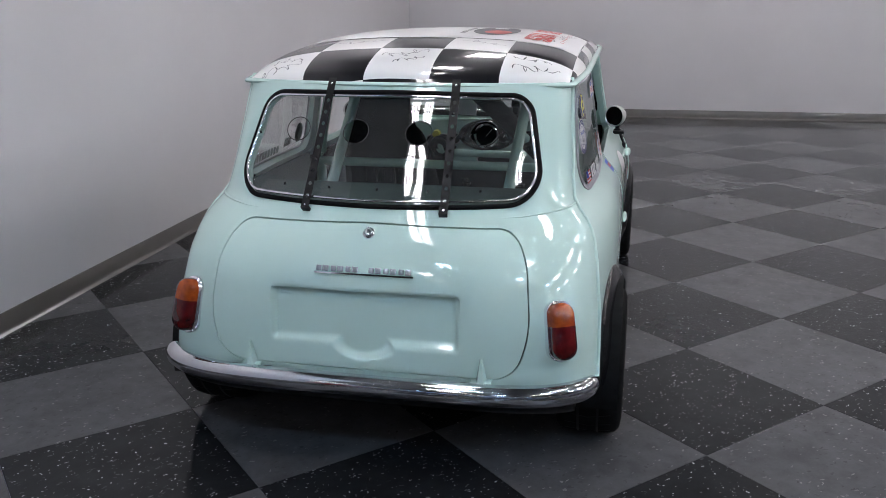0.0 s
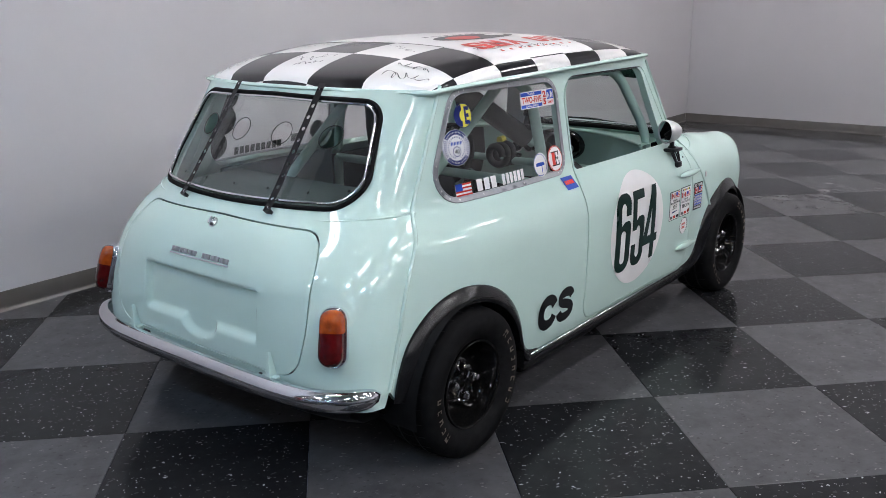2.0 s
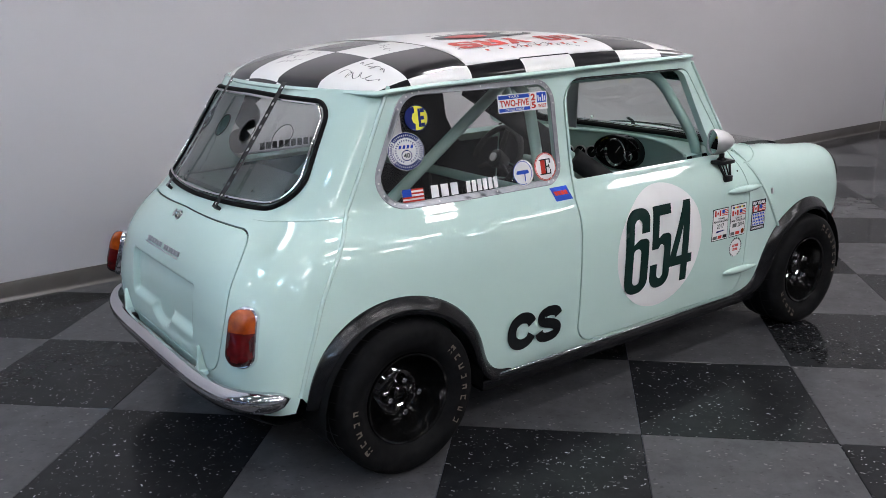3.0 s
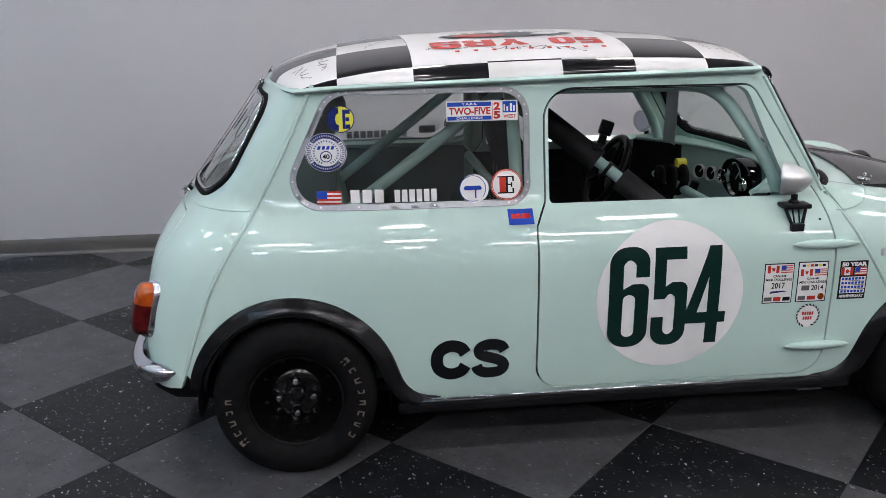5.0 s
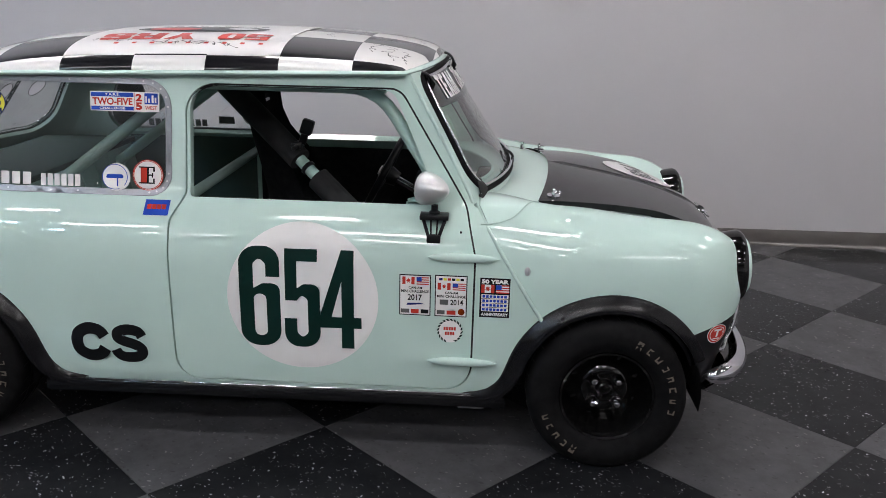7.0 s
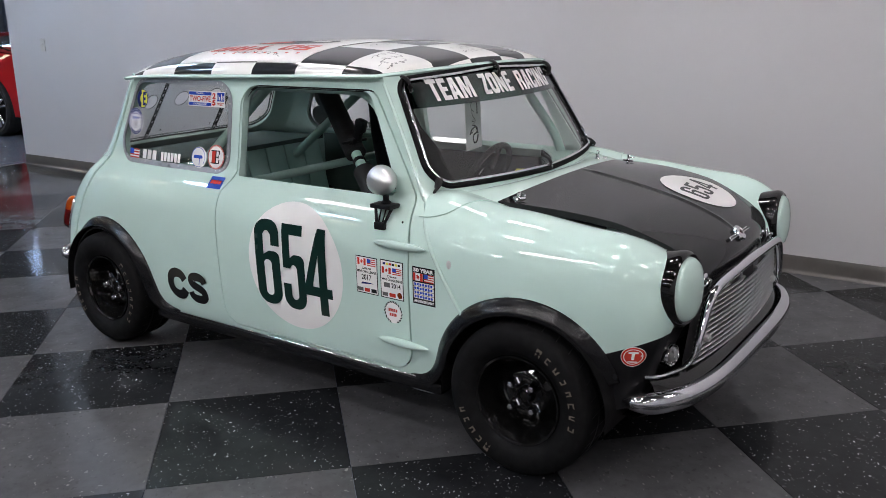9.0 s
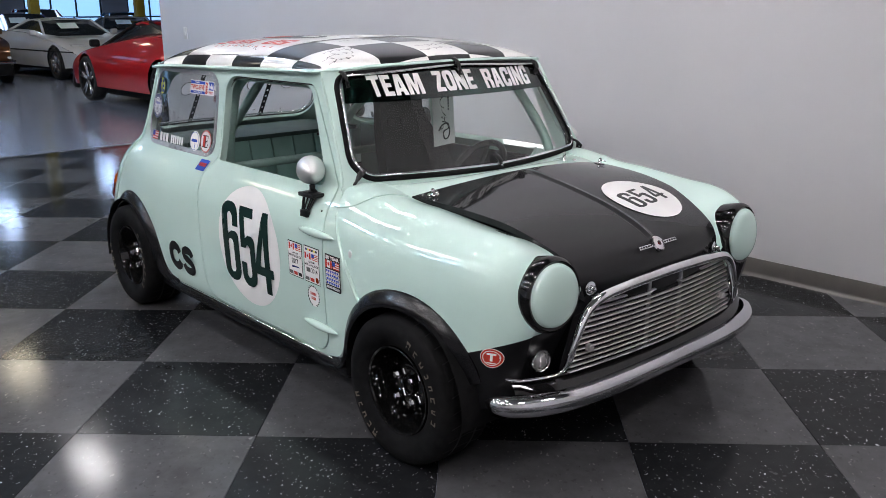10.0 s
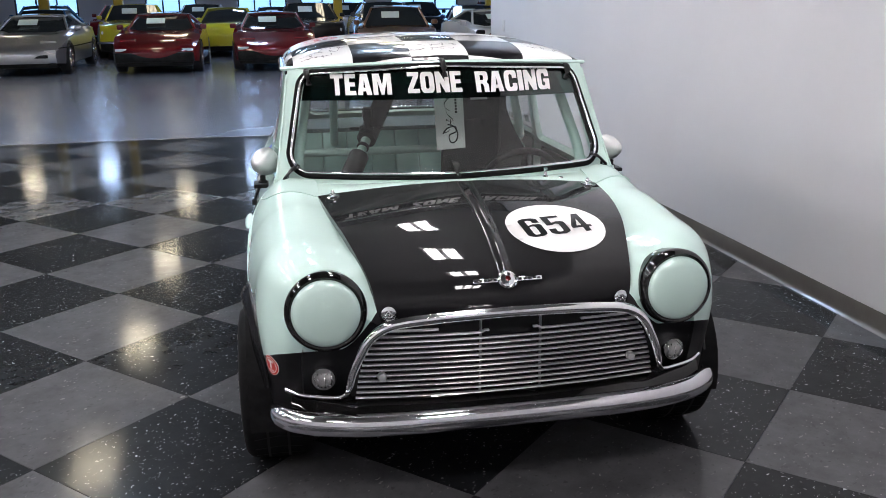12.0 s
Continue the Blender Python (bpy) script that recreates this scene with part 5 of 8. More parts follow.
letters("sticker_letter", "CAN-AM", (0.520, 0.538, 0.558, 0.545), DOOR, black_vinyl, s, 0.03, 0.0036, 0)
letters("sticker_letter", "MINI CHALLENGE", (0.497, 0.527, 0.581, 0.535), DOOR, black_vinyl, s, 0.03, 0.0036, 0)
letters("sticker_letter", "2014", (0.536, 0.506, 0.574, 0.522), DOOR, black_vinyl, s, 0.02, 0.0036, 0)
decal("emblem", rect(0.505, 0.506, 0.530, 0.521), DOOR, grey_back, s, 0.0034, **k)
for a, b, c in ((0.497, 0.52, grey_back), (0.526, 0.552, red_vinyl)):
    decal("emblem", rect(a, 0.477, b, 0.489), DOOR, c, s, 0.0034, **k)
decal("emblem", disc(0.569, 0.486, 0.010, 16), DOOR, amber, s, 0.0034, **k)
s = event_sticker(0.629, 0.717, 0.479, 0.601, True, car, SIDE)
letters("sticker_letter", "50 YEAR", (0.634, 0.584, 0.713, 0.597), SIDE, white_vinyl, s, 0.06, 0.003, 0)
flag_leaf(0.633, 0.556, 0.671, 0.581, SIDE, s, 0.003)
flag_us(0.676, 0.556, 0.714, 0.581, SIDE, s, 0.003)
for i in range(4):
    decal("sticker_band", rect(0.634, 0.539 - 0.0135 * i, 0.713, 0.551 - 0.0135 * i), SIDE, white_vinyl, s, 0.003, **k)
    bars((0.637, 0.541 - 0.0135 * i, 0.711, 0.549 - 0.0135 * i), SIDE, blue_vinyl, s, 7, 0.0036)
letters("sticker_letter", "ANNIVERSARY", (0.634, 0.484, 0.713, 0.494), SIDE, white_vinyl, s, 0.03, 0.003, 0)
s = decal("wreath_sticker", disc(0.537, 0.427, 0.036), DOOR, white_vinyl, car, 0.002, "round white sticker with a leaf wreath", **k)
for a in range(-60, 250, 18):
    cx, cz = 0.537 + 0.035 * math.cos(radians(a)), 0.427 + 0.034 * math.sin(radians(a))
    decal("leaf", [(cx + 0.007 * math.cos(radians(a + 60)), cz + 0.007 * math.sin(radians(a + 60))), (cx + 0.003 * math.cos(radians(a + 150)), cz + 0.003 * math.sin(radians(a + 150))), (cx - 0.007 * math.cos(radians(a + 60)), cz - 0.007 * math.sin(radians(a + 60))), (cx - 0.003 * math.cos(radians(a + 150)), cz - 0.003 * math.sin(radians(a + 150)))], DOOR, green_vinyl, s, 0.0027, **k)
bars((0.518, 0.429, 0.556, 0.439), DOOR, red_vinyl, s, 5, 0.0027)
bars((0.522, 0.414, 0.552, 0.424), DOOR, red_vinyl, s, 4, 0.0027)


def blob(name, path, rad, mat, parent, n=14, label=""):
    return tube(name, path, rad, mat, parent, n, False, None, label)


mirror_silver = material("mirror_silver", 0.03, 1.0, 0, (0.55, 0.56, 0.58))
for sgn in (1, -1):
    at = SIDE if sgn == 1 else left(SIDE)
    for z, y0, y1 in ((0.656, 0.475, 0.683), (0.333, 0.478, 0.685)):
        path = [tuple(at(y0 + (y1 - y0) * t, z, 0.010)) for t in np.linspace(0, 1, 15)]
        h = blob("door_hinge", path, lambda t: 0.002 + 0.0125 * math.sin(math.pi * min(1, max(0, t)) ** 0.9) ** 0.6, paint, car, 12, "mint green external door hinge")
    bm = bmesh.new()
    p = at(0.568, 0.725, 0.0)
    bmesh.ops.create_uvsphere(bm, u_segments=10, v_segments=6, radius=0.004, matrix=Matrix.Translation(tuple(p)))
    part("screw", bm, trim_black, car)
    # seams at the tail corner and along the front wing
    zs = np.linspace(0.33, 1.145, 30)
    tube("body_seam", [(sgn * (float(side_x(seam_line(z), z)) + 0.002), float(seam_line(z)) - 0.002, z) for z in zs], 0.006, paint, car, 8, False, (0.0065, 0.006), "mint green welded seam")
    zs = np.linspace(0.455, 0.80, 16)
    tube("body_seam", [(sgn * (float(wing3d(float(a_line(z)) + 0.004, v_of(z))[0]) + 0.003), float(a_line(z)) + 0.002, z) for z in zs], 0.0065, paint, car, 8, False, None, "mint green welded seam")
    zs = np.linspace(0.80, 1.145, 16)
    tube("body_seam", [(sgn * (float(side_x(0.5, z)) + 0.001), float(a_line(z)) - 0.004, z) for z in zs], 0.006, paint, car, 8, False, None, "mint green pillar seam")
    # bullet mirror on a bracket
    mir = new("wing_mirror")
    mir.parent = car
    mir["label"] = "silver bullet mirror on a black bracket"
    mx_, my_, mz_ = sgn * 0.657, 0.489, 0.846
    mm = Matrix.Translation((mx_, my_, mz_)) @ Matrix.Rotation(radians(-28 * sgn), 4, "Z") @ Matrix.Diagonal((0.96, 0.84, 0.96, 1))
    turned("mirror_shell", [(-0.045, 0.046), (-0.050, 0.049), (-0.046, 0.0515), (-0.03, 0.051), (-0.005, 0.046), (0.020, 0.036), (0.040, 0.022), (0.052, 0.009), (0.055, 0.0)], silver, mir, mm, 36, "y")
    turned("mirror_glass", [(-0.044, 0.0), (-0.044, 0.0465)], mirror_silver, mir, mm, 36, "y", label="mirror glass")
    turned("mirror_stem", [(-0.075, 0.0), (-0.075, 0.017), (-0.066, 0.017), (-0.060, 0.010), (-0.045, 0.010), (-0.042, 0.0)], trim_black, mir, Matrix.Translation((mx_, my_, mz_)), 16, "z")
    skin = sgn * (float(side_x(my_, mz_ - 0.136)) + 0.010)
    for dy in (-0.034, 0.034):
        v, f = tube_data([(mx_ + sgn * 0.012, my_ + dy, mz_ - 0.080), (skin, my_ + dy * 0.4, mz_ - 0.136)], 0.0052, 8)
        put("bracket_arm", mesh_of("bracket_arm", v, f), trim_black, mir)
    for dy in (-0.010, 0.010):
        v, f = tube_data([(mx_ + sgn * 0.010, my_ + dy, mz_ - 0.080), (skin - sgn * 0.002, my_ + dy * 0.8, mz_ - 0.130)], 0.0028, 6)
        put("bracket_strut", mesh_of("bracket_strut", v, f), trim_black, mir)
    bm = bmesh.new()
    box(bm, (-0.026, -0.042, -0.014), (0.026, 0.042, 0.0), 0.003, Matrix.Translation((mx_ + sgn * 0.006, my_, mz_ - 0.070)))
    part("bracket_plate", bm, trim_black, mir)
    bm = bmesh.new()
    box(bm, (-0.010, -0.020, -0.014), (0.008, 0.020, 0.010), 0.003, Matrix.Translation((skin, my_, mz_ - 0.136)))
    part("bracket_foot", bm, trim_black, mir)

# wheel-arch flares and sills
for sgn in (1, -1):
    for cy, rear in ((-WB, True), (WB, False)):
        verts, faces = [], []
        path = rear_arch if rear else front_arch
        prof = [(0.019, -0.008), (0.021, 0.003), (0.014, 0.009), (-0.001, 0.020), (-0.014, 0.028), (-0.023, 0.031), (-0.029, 0.028), (-0.028, 0.0), (-0.024, -0.04)]
        np_ = len(path)
        for i, (y0, z0) in enumerate(path):
            (ya, za), (yb, zb_) = path[max(i - 1, 0)], path[min(i + 1, np_ - 1)]
            t = Vector((yb - ya, zb_ - za)).normalized()
            n_ = Vector((-t.y, t.x)) if rear else Vector((t.y, -t.x))
            start, end = max(0.0, 1 - i / 9), max(0.0, 1 - (np_ - 1 - i) / 9)
            for r, o in prof:
                o *= 1 - 0.55 * start * start - 0.75 * end * end
                r *= 1 - 0.35 * end
                y, z = y0 + n_.x * r, z0 + n_.y * r
                base = float(side_x(np.clip(y0, -1.2, 0.8), max(z0, 0.21)))
                if not rear and y0 > 0.8:
                    base = float(wing3d(min(y0, 1.28), v_of(min(z0, .6)))[0])
                verts.append((sgn * (base + o), y, z))
        m = len(prof)
        for i in range(np_ - 1):
            for j in range(m - 1):
                q = (i * m + j, i * m + j + 1, (i + 1) * m + j + 1, (i + 1) * m + j)
                faces.append(q if (sgn == 1) == rear else q[::-1])
        put("arch_flare", mesh_of("arch_flare", verts, faces, True, 60), flare_plastic, car, "satin black plastic wheel-arch flare")
        # inner arch
        v, f = lathe([(0.30, 0.28), (0.72, 0.28)], 40, "x")
        v = [(sgn * x, y + cy, z + HUB) for x, y, z in v]
        f = [q for q in f if max(v[i][2] for i in q) > HUB - 0.02]
        put("arch_liner", mesh_of("arch_liner", v, f), rubber, car)
    bm = bmesh.new()
    box(bm, (sgn * 0.66 - 0.035, -0.72, 0.172), (sgn * 0.66 + 0.035, 0.72, 0.214), 0.012)
    part("sill_strip", bm, flare_plastic, car, "black sill strip")
    v, f = tube_data([(sgn * 0.684, -0.66, 0.215), (sgn * 0.684, 0.66, 0.215)], 0.004, 8)
    put("sill_trim", mesh_of("sill_trim", v, f), chrome, car, "thin bright sill trim")
    bm = bmesh.new()
    box(bm, (sgn * 0.62 - 0.03, 0.570, 0.146), (sgn * 0.62 + 0.03, 0.655, 0.20), 0.006)
    part("jacking_bracket", bm, aluminium, car, "grey jacking bracket under the sill")

# wheels: studs, nuts, slots and sidewall marks
for w in [o for o in car.children if o.name.startswith("wheel")]:
    sx = 1 if w.location.x > 0 else -1
    for i in range(4):
        a = radians(90 * i + (0 if w.location.y < 0 else 45))
        mm = Matrix.Translation((sx * 0.036, 0.051 * math.cos(a), 0.051 * math.sin(a))) @ Matrix.Scale(sx, 4, (1, 0, 0))
        turned("wheel_nut", [(-0.01, 0.020), (0.0, 0.0195), (0.003, 0.0165), (0.016, 0.0165), (0.021, 0.014), (0.029, 0.009), (0.032, 0.0)], chrome, w, mm, 6, "x", angle=25)
    for i in range(8):
        a = radians(45 * i + 22)
        mm = Matrix.Translation((sx * 0.012, 0.100 * math.cos(a), 0.100 * math.sin(a))) @ Matrix.Scale(sx, 4, (1, 0, 0))
        turned("rim_slot", [(-0.004, 0.0), (-0.004, 0.009), (0.004, 0.0125), (0.008, 0.010)], gloss_black, w, mm, 16, "x")
    turned("hub_cap", [(0.02, 0.026), (0.040, 0.024), (0.043, 0.019), (0.036, 0.016), (0.034, 0.0)], gloss_black, w, Matrix.Scale(sx, 4, (1, 0, 0)), 24, "x")
    mark = material("sidewall_marking", 0.7, 0, 0, (0.12, 0.10, 0.08)) if "sidewall_marking" not in bpy.data.materials else bpy.data.materials["sidewall_marking"]
    lean = -25 if w.location.y < 0 else 0
    for a0, a1, n in ((65 + lean, -10 + lean, 8), (241 + lean, 200 + lean, 5)):
        for i in range(n):
            a = radians(a0 + (a1 - a0) * i / (n - 1))
            big = 1.15 if i == 0 else 0.85
            da = 0.052 * (0.75 + 0.25 * ((i * 7) % 3) / 2) * big
            ring = []
            for r, q in ((0.192 - 0.012 * big, -da), (0.192 - 0.012 * big, da), (0.192 + 0.012 * big, da), (0.192 + 0.012 * big, -da)):
                ring.append(Vector((sx * (0.1056 - abs(r - 0.196) * 0.15), r * math.cos(a + q), r * math.sin(a + q))))
            mid = sum(ring, Vector()) / 4
            inn = [mid + (c - mid) * (0.42 + 0.1 * (i % 2)) for c in ring]
            quads = [(0, 1, 5, 4), (1, 2, 6, 5), (2, 3, 7, 6), (3, 0, 4, 7)]
            quads.pop((i * 3) % 4)
            put("sidewall_mark", mesh_of("sidewall_mark", ring + inn, quads, False), mark, w)
    # tread grooves
    for gx in (-0.03, 0.03):
        turned("tread_groove", [(gx - 0.004, 0.2413), (gx + 0.004, 0.2413)], trim_black, w, Matrix.Identity(4), 64, "x")
    for i in range(30):
        a = 2 * math.pi * i / 30
        pts = []
        for tx, da in ((-0.07, 0), (-0.0, 0.06), (0.07, 0)):
            for e in (-0.007, 0.007):
                rr = 0.2420 if abs(tx) < 0.05 else 0.2397
                pts.append((tx, rr * math.cos(a + da + e), rr * math.sin(a + da + e)))
        put("tread_groove", mesh_of("tread_groove", pts, [(0, 2, 3, 1), (2, 4, 5, 3)]), trim_black, w)

# tail fittings
def dome(loop, rings):
    """A closed dome over an outline from (scale, height) rings."""
    bm = bmesh.new()
    rows = [[bm.verts.new((x * s, y * s, h)) for x, y in loop] for s, h in rings]
    n = len(loop)
    for r0, r1 in zip(rows, rows[1:]):
        for i in range(n):
            bm.faces.new((r0[i], r0[(i + 1) % n], r1[(i + 1) % n], r1[i]))
    bm.faces.new(rows[-1])
    return bm


for sgn in (1, -1):
    m = frame_at(TAIL, sgn * 0.552, 0.502)
    tl = new("tail_light")
    tl.parent = car
    tl["label"] = "tail light with amber and red lens in a chrome base"
    lens = rounded([(-0.036, -0.080, 0.034), (0.036, -0.080, 0.034), (0.033, 0.080, 0.03), (-0.033, 0.080, 0.03)], 8)
    base = inset(lens, -0.007)
    bm = dome(base, [(1, -0.012), (1, 0.006), (0.95, 0.012), (0.9, 0.012)])
    bmesh.ops.transform(bm, matrix=m, verts=bm.verts)
    part("chrome_base", bm, chrome, tl, "chrome base")
    for mat, keep, nm in ((amber, 1, "amber_lens"), (red_lens, -1, "red_lens")):
        bm = dome(dense(lens, 0.006), [(1, 0.008), (1, 0.024), (0.96, 0.036), (0.86, 0.044), (0.6, 0.050), (0.2, 0.052)])
        bmesh.ops.bisect_plane(bm, geom=bm.verts[:] + bm.edges[:] + bm.faces[:], plane_co=(0, 0.016, 0), plane_no=(0, keep, 0), clear_inner=True)
        bmesh.ops.transform(bm, matrix=m, verts=bm.verts)
        part(nm, bm, mat, tl)
    # boot hinge
    m = frame_at(TAIL, sgn * 0.343, 0.353)
    bm = bmesh.new()
    box(bm, (-0.030, -0.010, 0.0), (0.030, 0.006, 0.020), 0.004, m)
    rows = []
    for t in np.linspace(0, 1, 8):
        w, h = 0.013 * (1 - t) + 0.003, 0.024 * (1 - t * 0.6)
        rows.append([bm.verts.new(m @ Vector((x, 0.0 + 0.075 * t, z))) for x, z in ((-w, 0), (-w * 0.6, h), (w * 0.6, h), (w, 0))])
    for r0, r1 in zip(rows, rows[1:]):
        for i in range(3):
            bm.faces.new((r0[i], r0[i + 1], r1[i + 1], r1[i]))
    part("boot_hinge", bm, paint, lid, "mint green boot hinge")

for sgn in (-1, 1):
    crease = [tuple(TAIL(sgn * x, 0.784 + 0.06 * max(0, x - 0.42), -0.002)) for x in np.linspace(0.33, 0.575, 24)]
    tube("shoulder_crease", crease, lambda t: 0.0015 + 0.0035 * math.sin(math.pi * min(1, t * 0.5)), paint, car, 8, False)

m = frame_at(TAIL, 0.0, 0.742)
lock = turned("boot_handle", [(0.0, 0.0), (0.0, 0.018), (0.004, 0.017), (0.008, 0.011), (0.013, 0.009), (0.016, 0.0)], chrome, lid, m, 24, "z", label="round chrome boot lock")
bm = bmesh.new()
box(bm, (-0.004, -0.013, 0.012), (0.004, 0.013, 0.019), 0.002, m)
part("handle_bar", bm, chrome, lock)
badge = decal("name_badge", rect(-0.145, 0.636, 0.145, 0.640), TAIL, chrome, lid, 0.006, "chrome name badge", step=0.03, spacing=0.2)
for x0, x1, n in ((-0.143, -0.012, 6), (0.012, 0.143, 6)):
    w = (x1 - x0) / n
    for i in range(n):
        m = frame_at(TAIL, x0 + w * (i + 0.45), 0.650)
        bm = bmesh.new()
        box(bm, (-w * 0.33, -0.008, 0.0), (w * 0.33, 0.008, 0.006), 0.002, m)
        if i % 2:
            box(bm, (-w * 0.45, -0.0085, 0.0), (-w * 0.30, 0.0085, 0.007), 0.001, m)
        part("badge_bar", bm, aluminium, badge)


def bumper(name, path, label):
    """A curved chrome blade with rounded, rolled ends."""
    verts, faces = [], []
    prof = [(0.0, 0.040), (0.010, 0.040), (0.022, 0.034), (0.031, 0.020), (0.034, 0.0), (0.031, -0.020), (0.022, -0.034), (0.010, -0.040), (0.0, -0.040), (-0.002, -0.036), (0.016, -0.028), (0.026, 0.0), (0.016, 0.028), (-0.002, 0.036)]
    k = len(path)
    for i, p in enumerate(path):
        a, b = Vector(path[max(i - 1, 0)]), Vector(path[min(i + 1, k - 1)])
        t = (b - a).normalized()
        out = t.cross(Vector((0, 0, 1))).normalized()
        e = min(i, k - 1 - i) / 5
        s = math.sqrt(max(0.0, 1 - max(0, 1 - e) ** 2)) * 0.9 + 0.1
        for d, h in prof:
            verts.append(Vector(p) + out * d * s + Vector((0, 0, h * s * 0.80)))
    m = len(prof)
    for i in range(k - 1):
        for j in range(m):
            faces.append((i * m + j, i * m + (j + 1) % m, (i + 1) * m + (j + 1) % m, (i + 1) * m + j))
    faces.append(tuple(range(m)))
    faces.append(tuple((k - 1) * m + j for j in range(m - 1, -1, -1)))
    return put(name, mesh_of(name, verts, faces, True, 50), worn_chrome, car, label)


def bow_path(half, y_mid, y_end, z, power, back, n=61, lift=0.0):
    s = np.linspace(-1, 1, n)
    u = np.sign(s) * (1 - (1 - np.abs(s)) ** 1.6)
    pts = []
    for q in u:
        f = 1 - (1 - abs(q) ** power) ** 0.5
        pts.append((half * q, y_mid + (y_end - y_mid) * f, z + lift * abs(q) ** 6))
    return pts if back else pts[::-1]


rb = bumper("rear_bumper", bow_path(0.650, -1.512, -1.365, 0.322, 5, True, lift=0.012), "curved chrome rear bumper")
fb = bumper("front_bumper", bow_path(0.645, 1.490, 1.315, 0.291, 4, False), "curved chrome front bumper")
for x in (-0.30, 0.30):
    for y0, y1, z, par in ((-1.46, -1.50, 0.33, rb), (1.40, 1.49, 0.29, fb)):
        bm = bmesh.new()
        box(bm, (x - 0.02, min(y0, y1), z - 0.015), (x + 0.02, max(y0, y1), z + 0.015), 0.003)
        part("bumper_bracket", bm, trim_black, par)

# black front apron; at the rear an unseen sheet added to block light, both closed below
def apron(name, sign, half, y_mid, y_end, power, top, mat, label):
    verts, faces = [], []
    X = np.linspace(-0.60, 0.60, 61)
    for x in X:
        f = 1 - (1 - abs(x / half) ** power) ** 0.5
        yb = abs(y_mid) - (abs(y_mid) - abs(y_end)) * f - 0.006
        y0 = min(yb - 0.02, top[0] - 0.05 * (abs(x) / 0.6) ** 2.5)
        z = top[2]
        rows = [(y0, top[1]), (y0 + 0.35 * (yb - y0), top[1] - 0.010), (y0 + 0.75 * (yb - y0), z + 0.022), (yb, z), (yb - 0.01, z - 0.03), (yb - 0.06, z - 0.065), (1.27, 0.222)]
        verts += [(x, sign * y, q) for y, q in rows]
    for i in range(len(X) - 1):
        for k in range(6):
            q = (i * 7 + k, (i + 1) * 7 + k, (i + 1) * 7 + k + 1, i * 7 + k + 1)
            faces.append(q if sign < 0 else q[::-1])
    put(name, mesh_of(name, verts, faces), mat, car, label)


apron("front_apron", 1, 0.645, 1.498, 1.315, 4, (1.425, 0.348, 0.290), gloss_black, "gloss black apron below the grille")
apron("rear_apron", -1, 0.645, 1.512, 1.375, 5, (1.42, 0.335, 0.300), trim_black, "unseen black sheet added behind the rear bumper to block light")

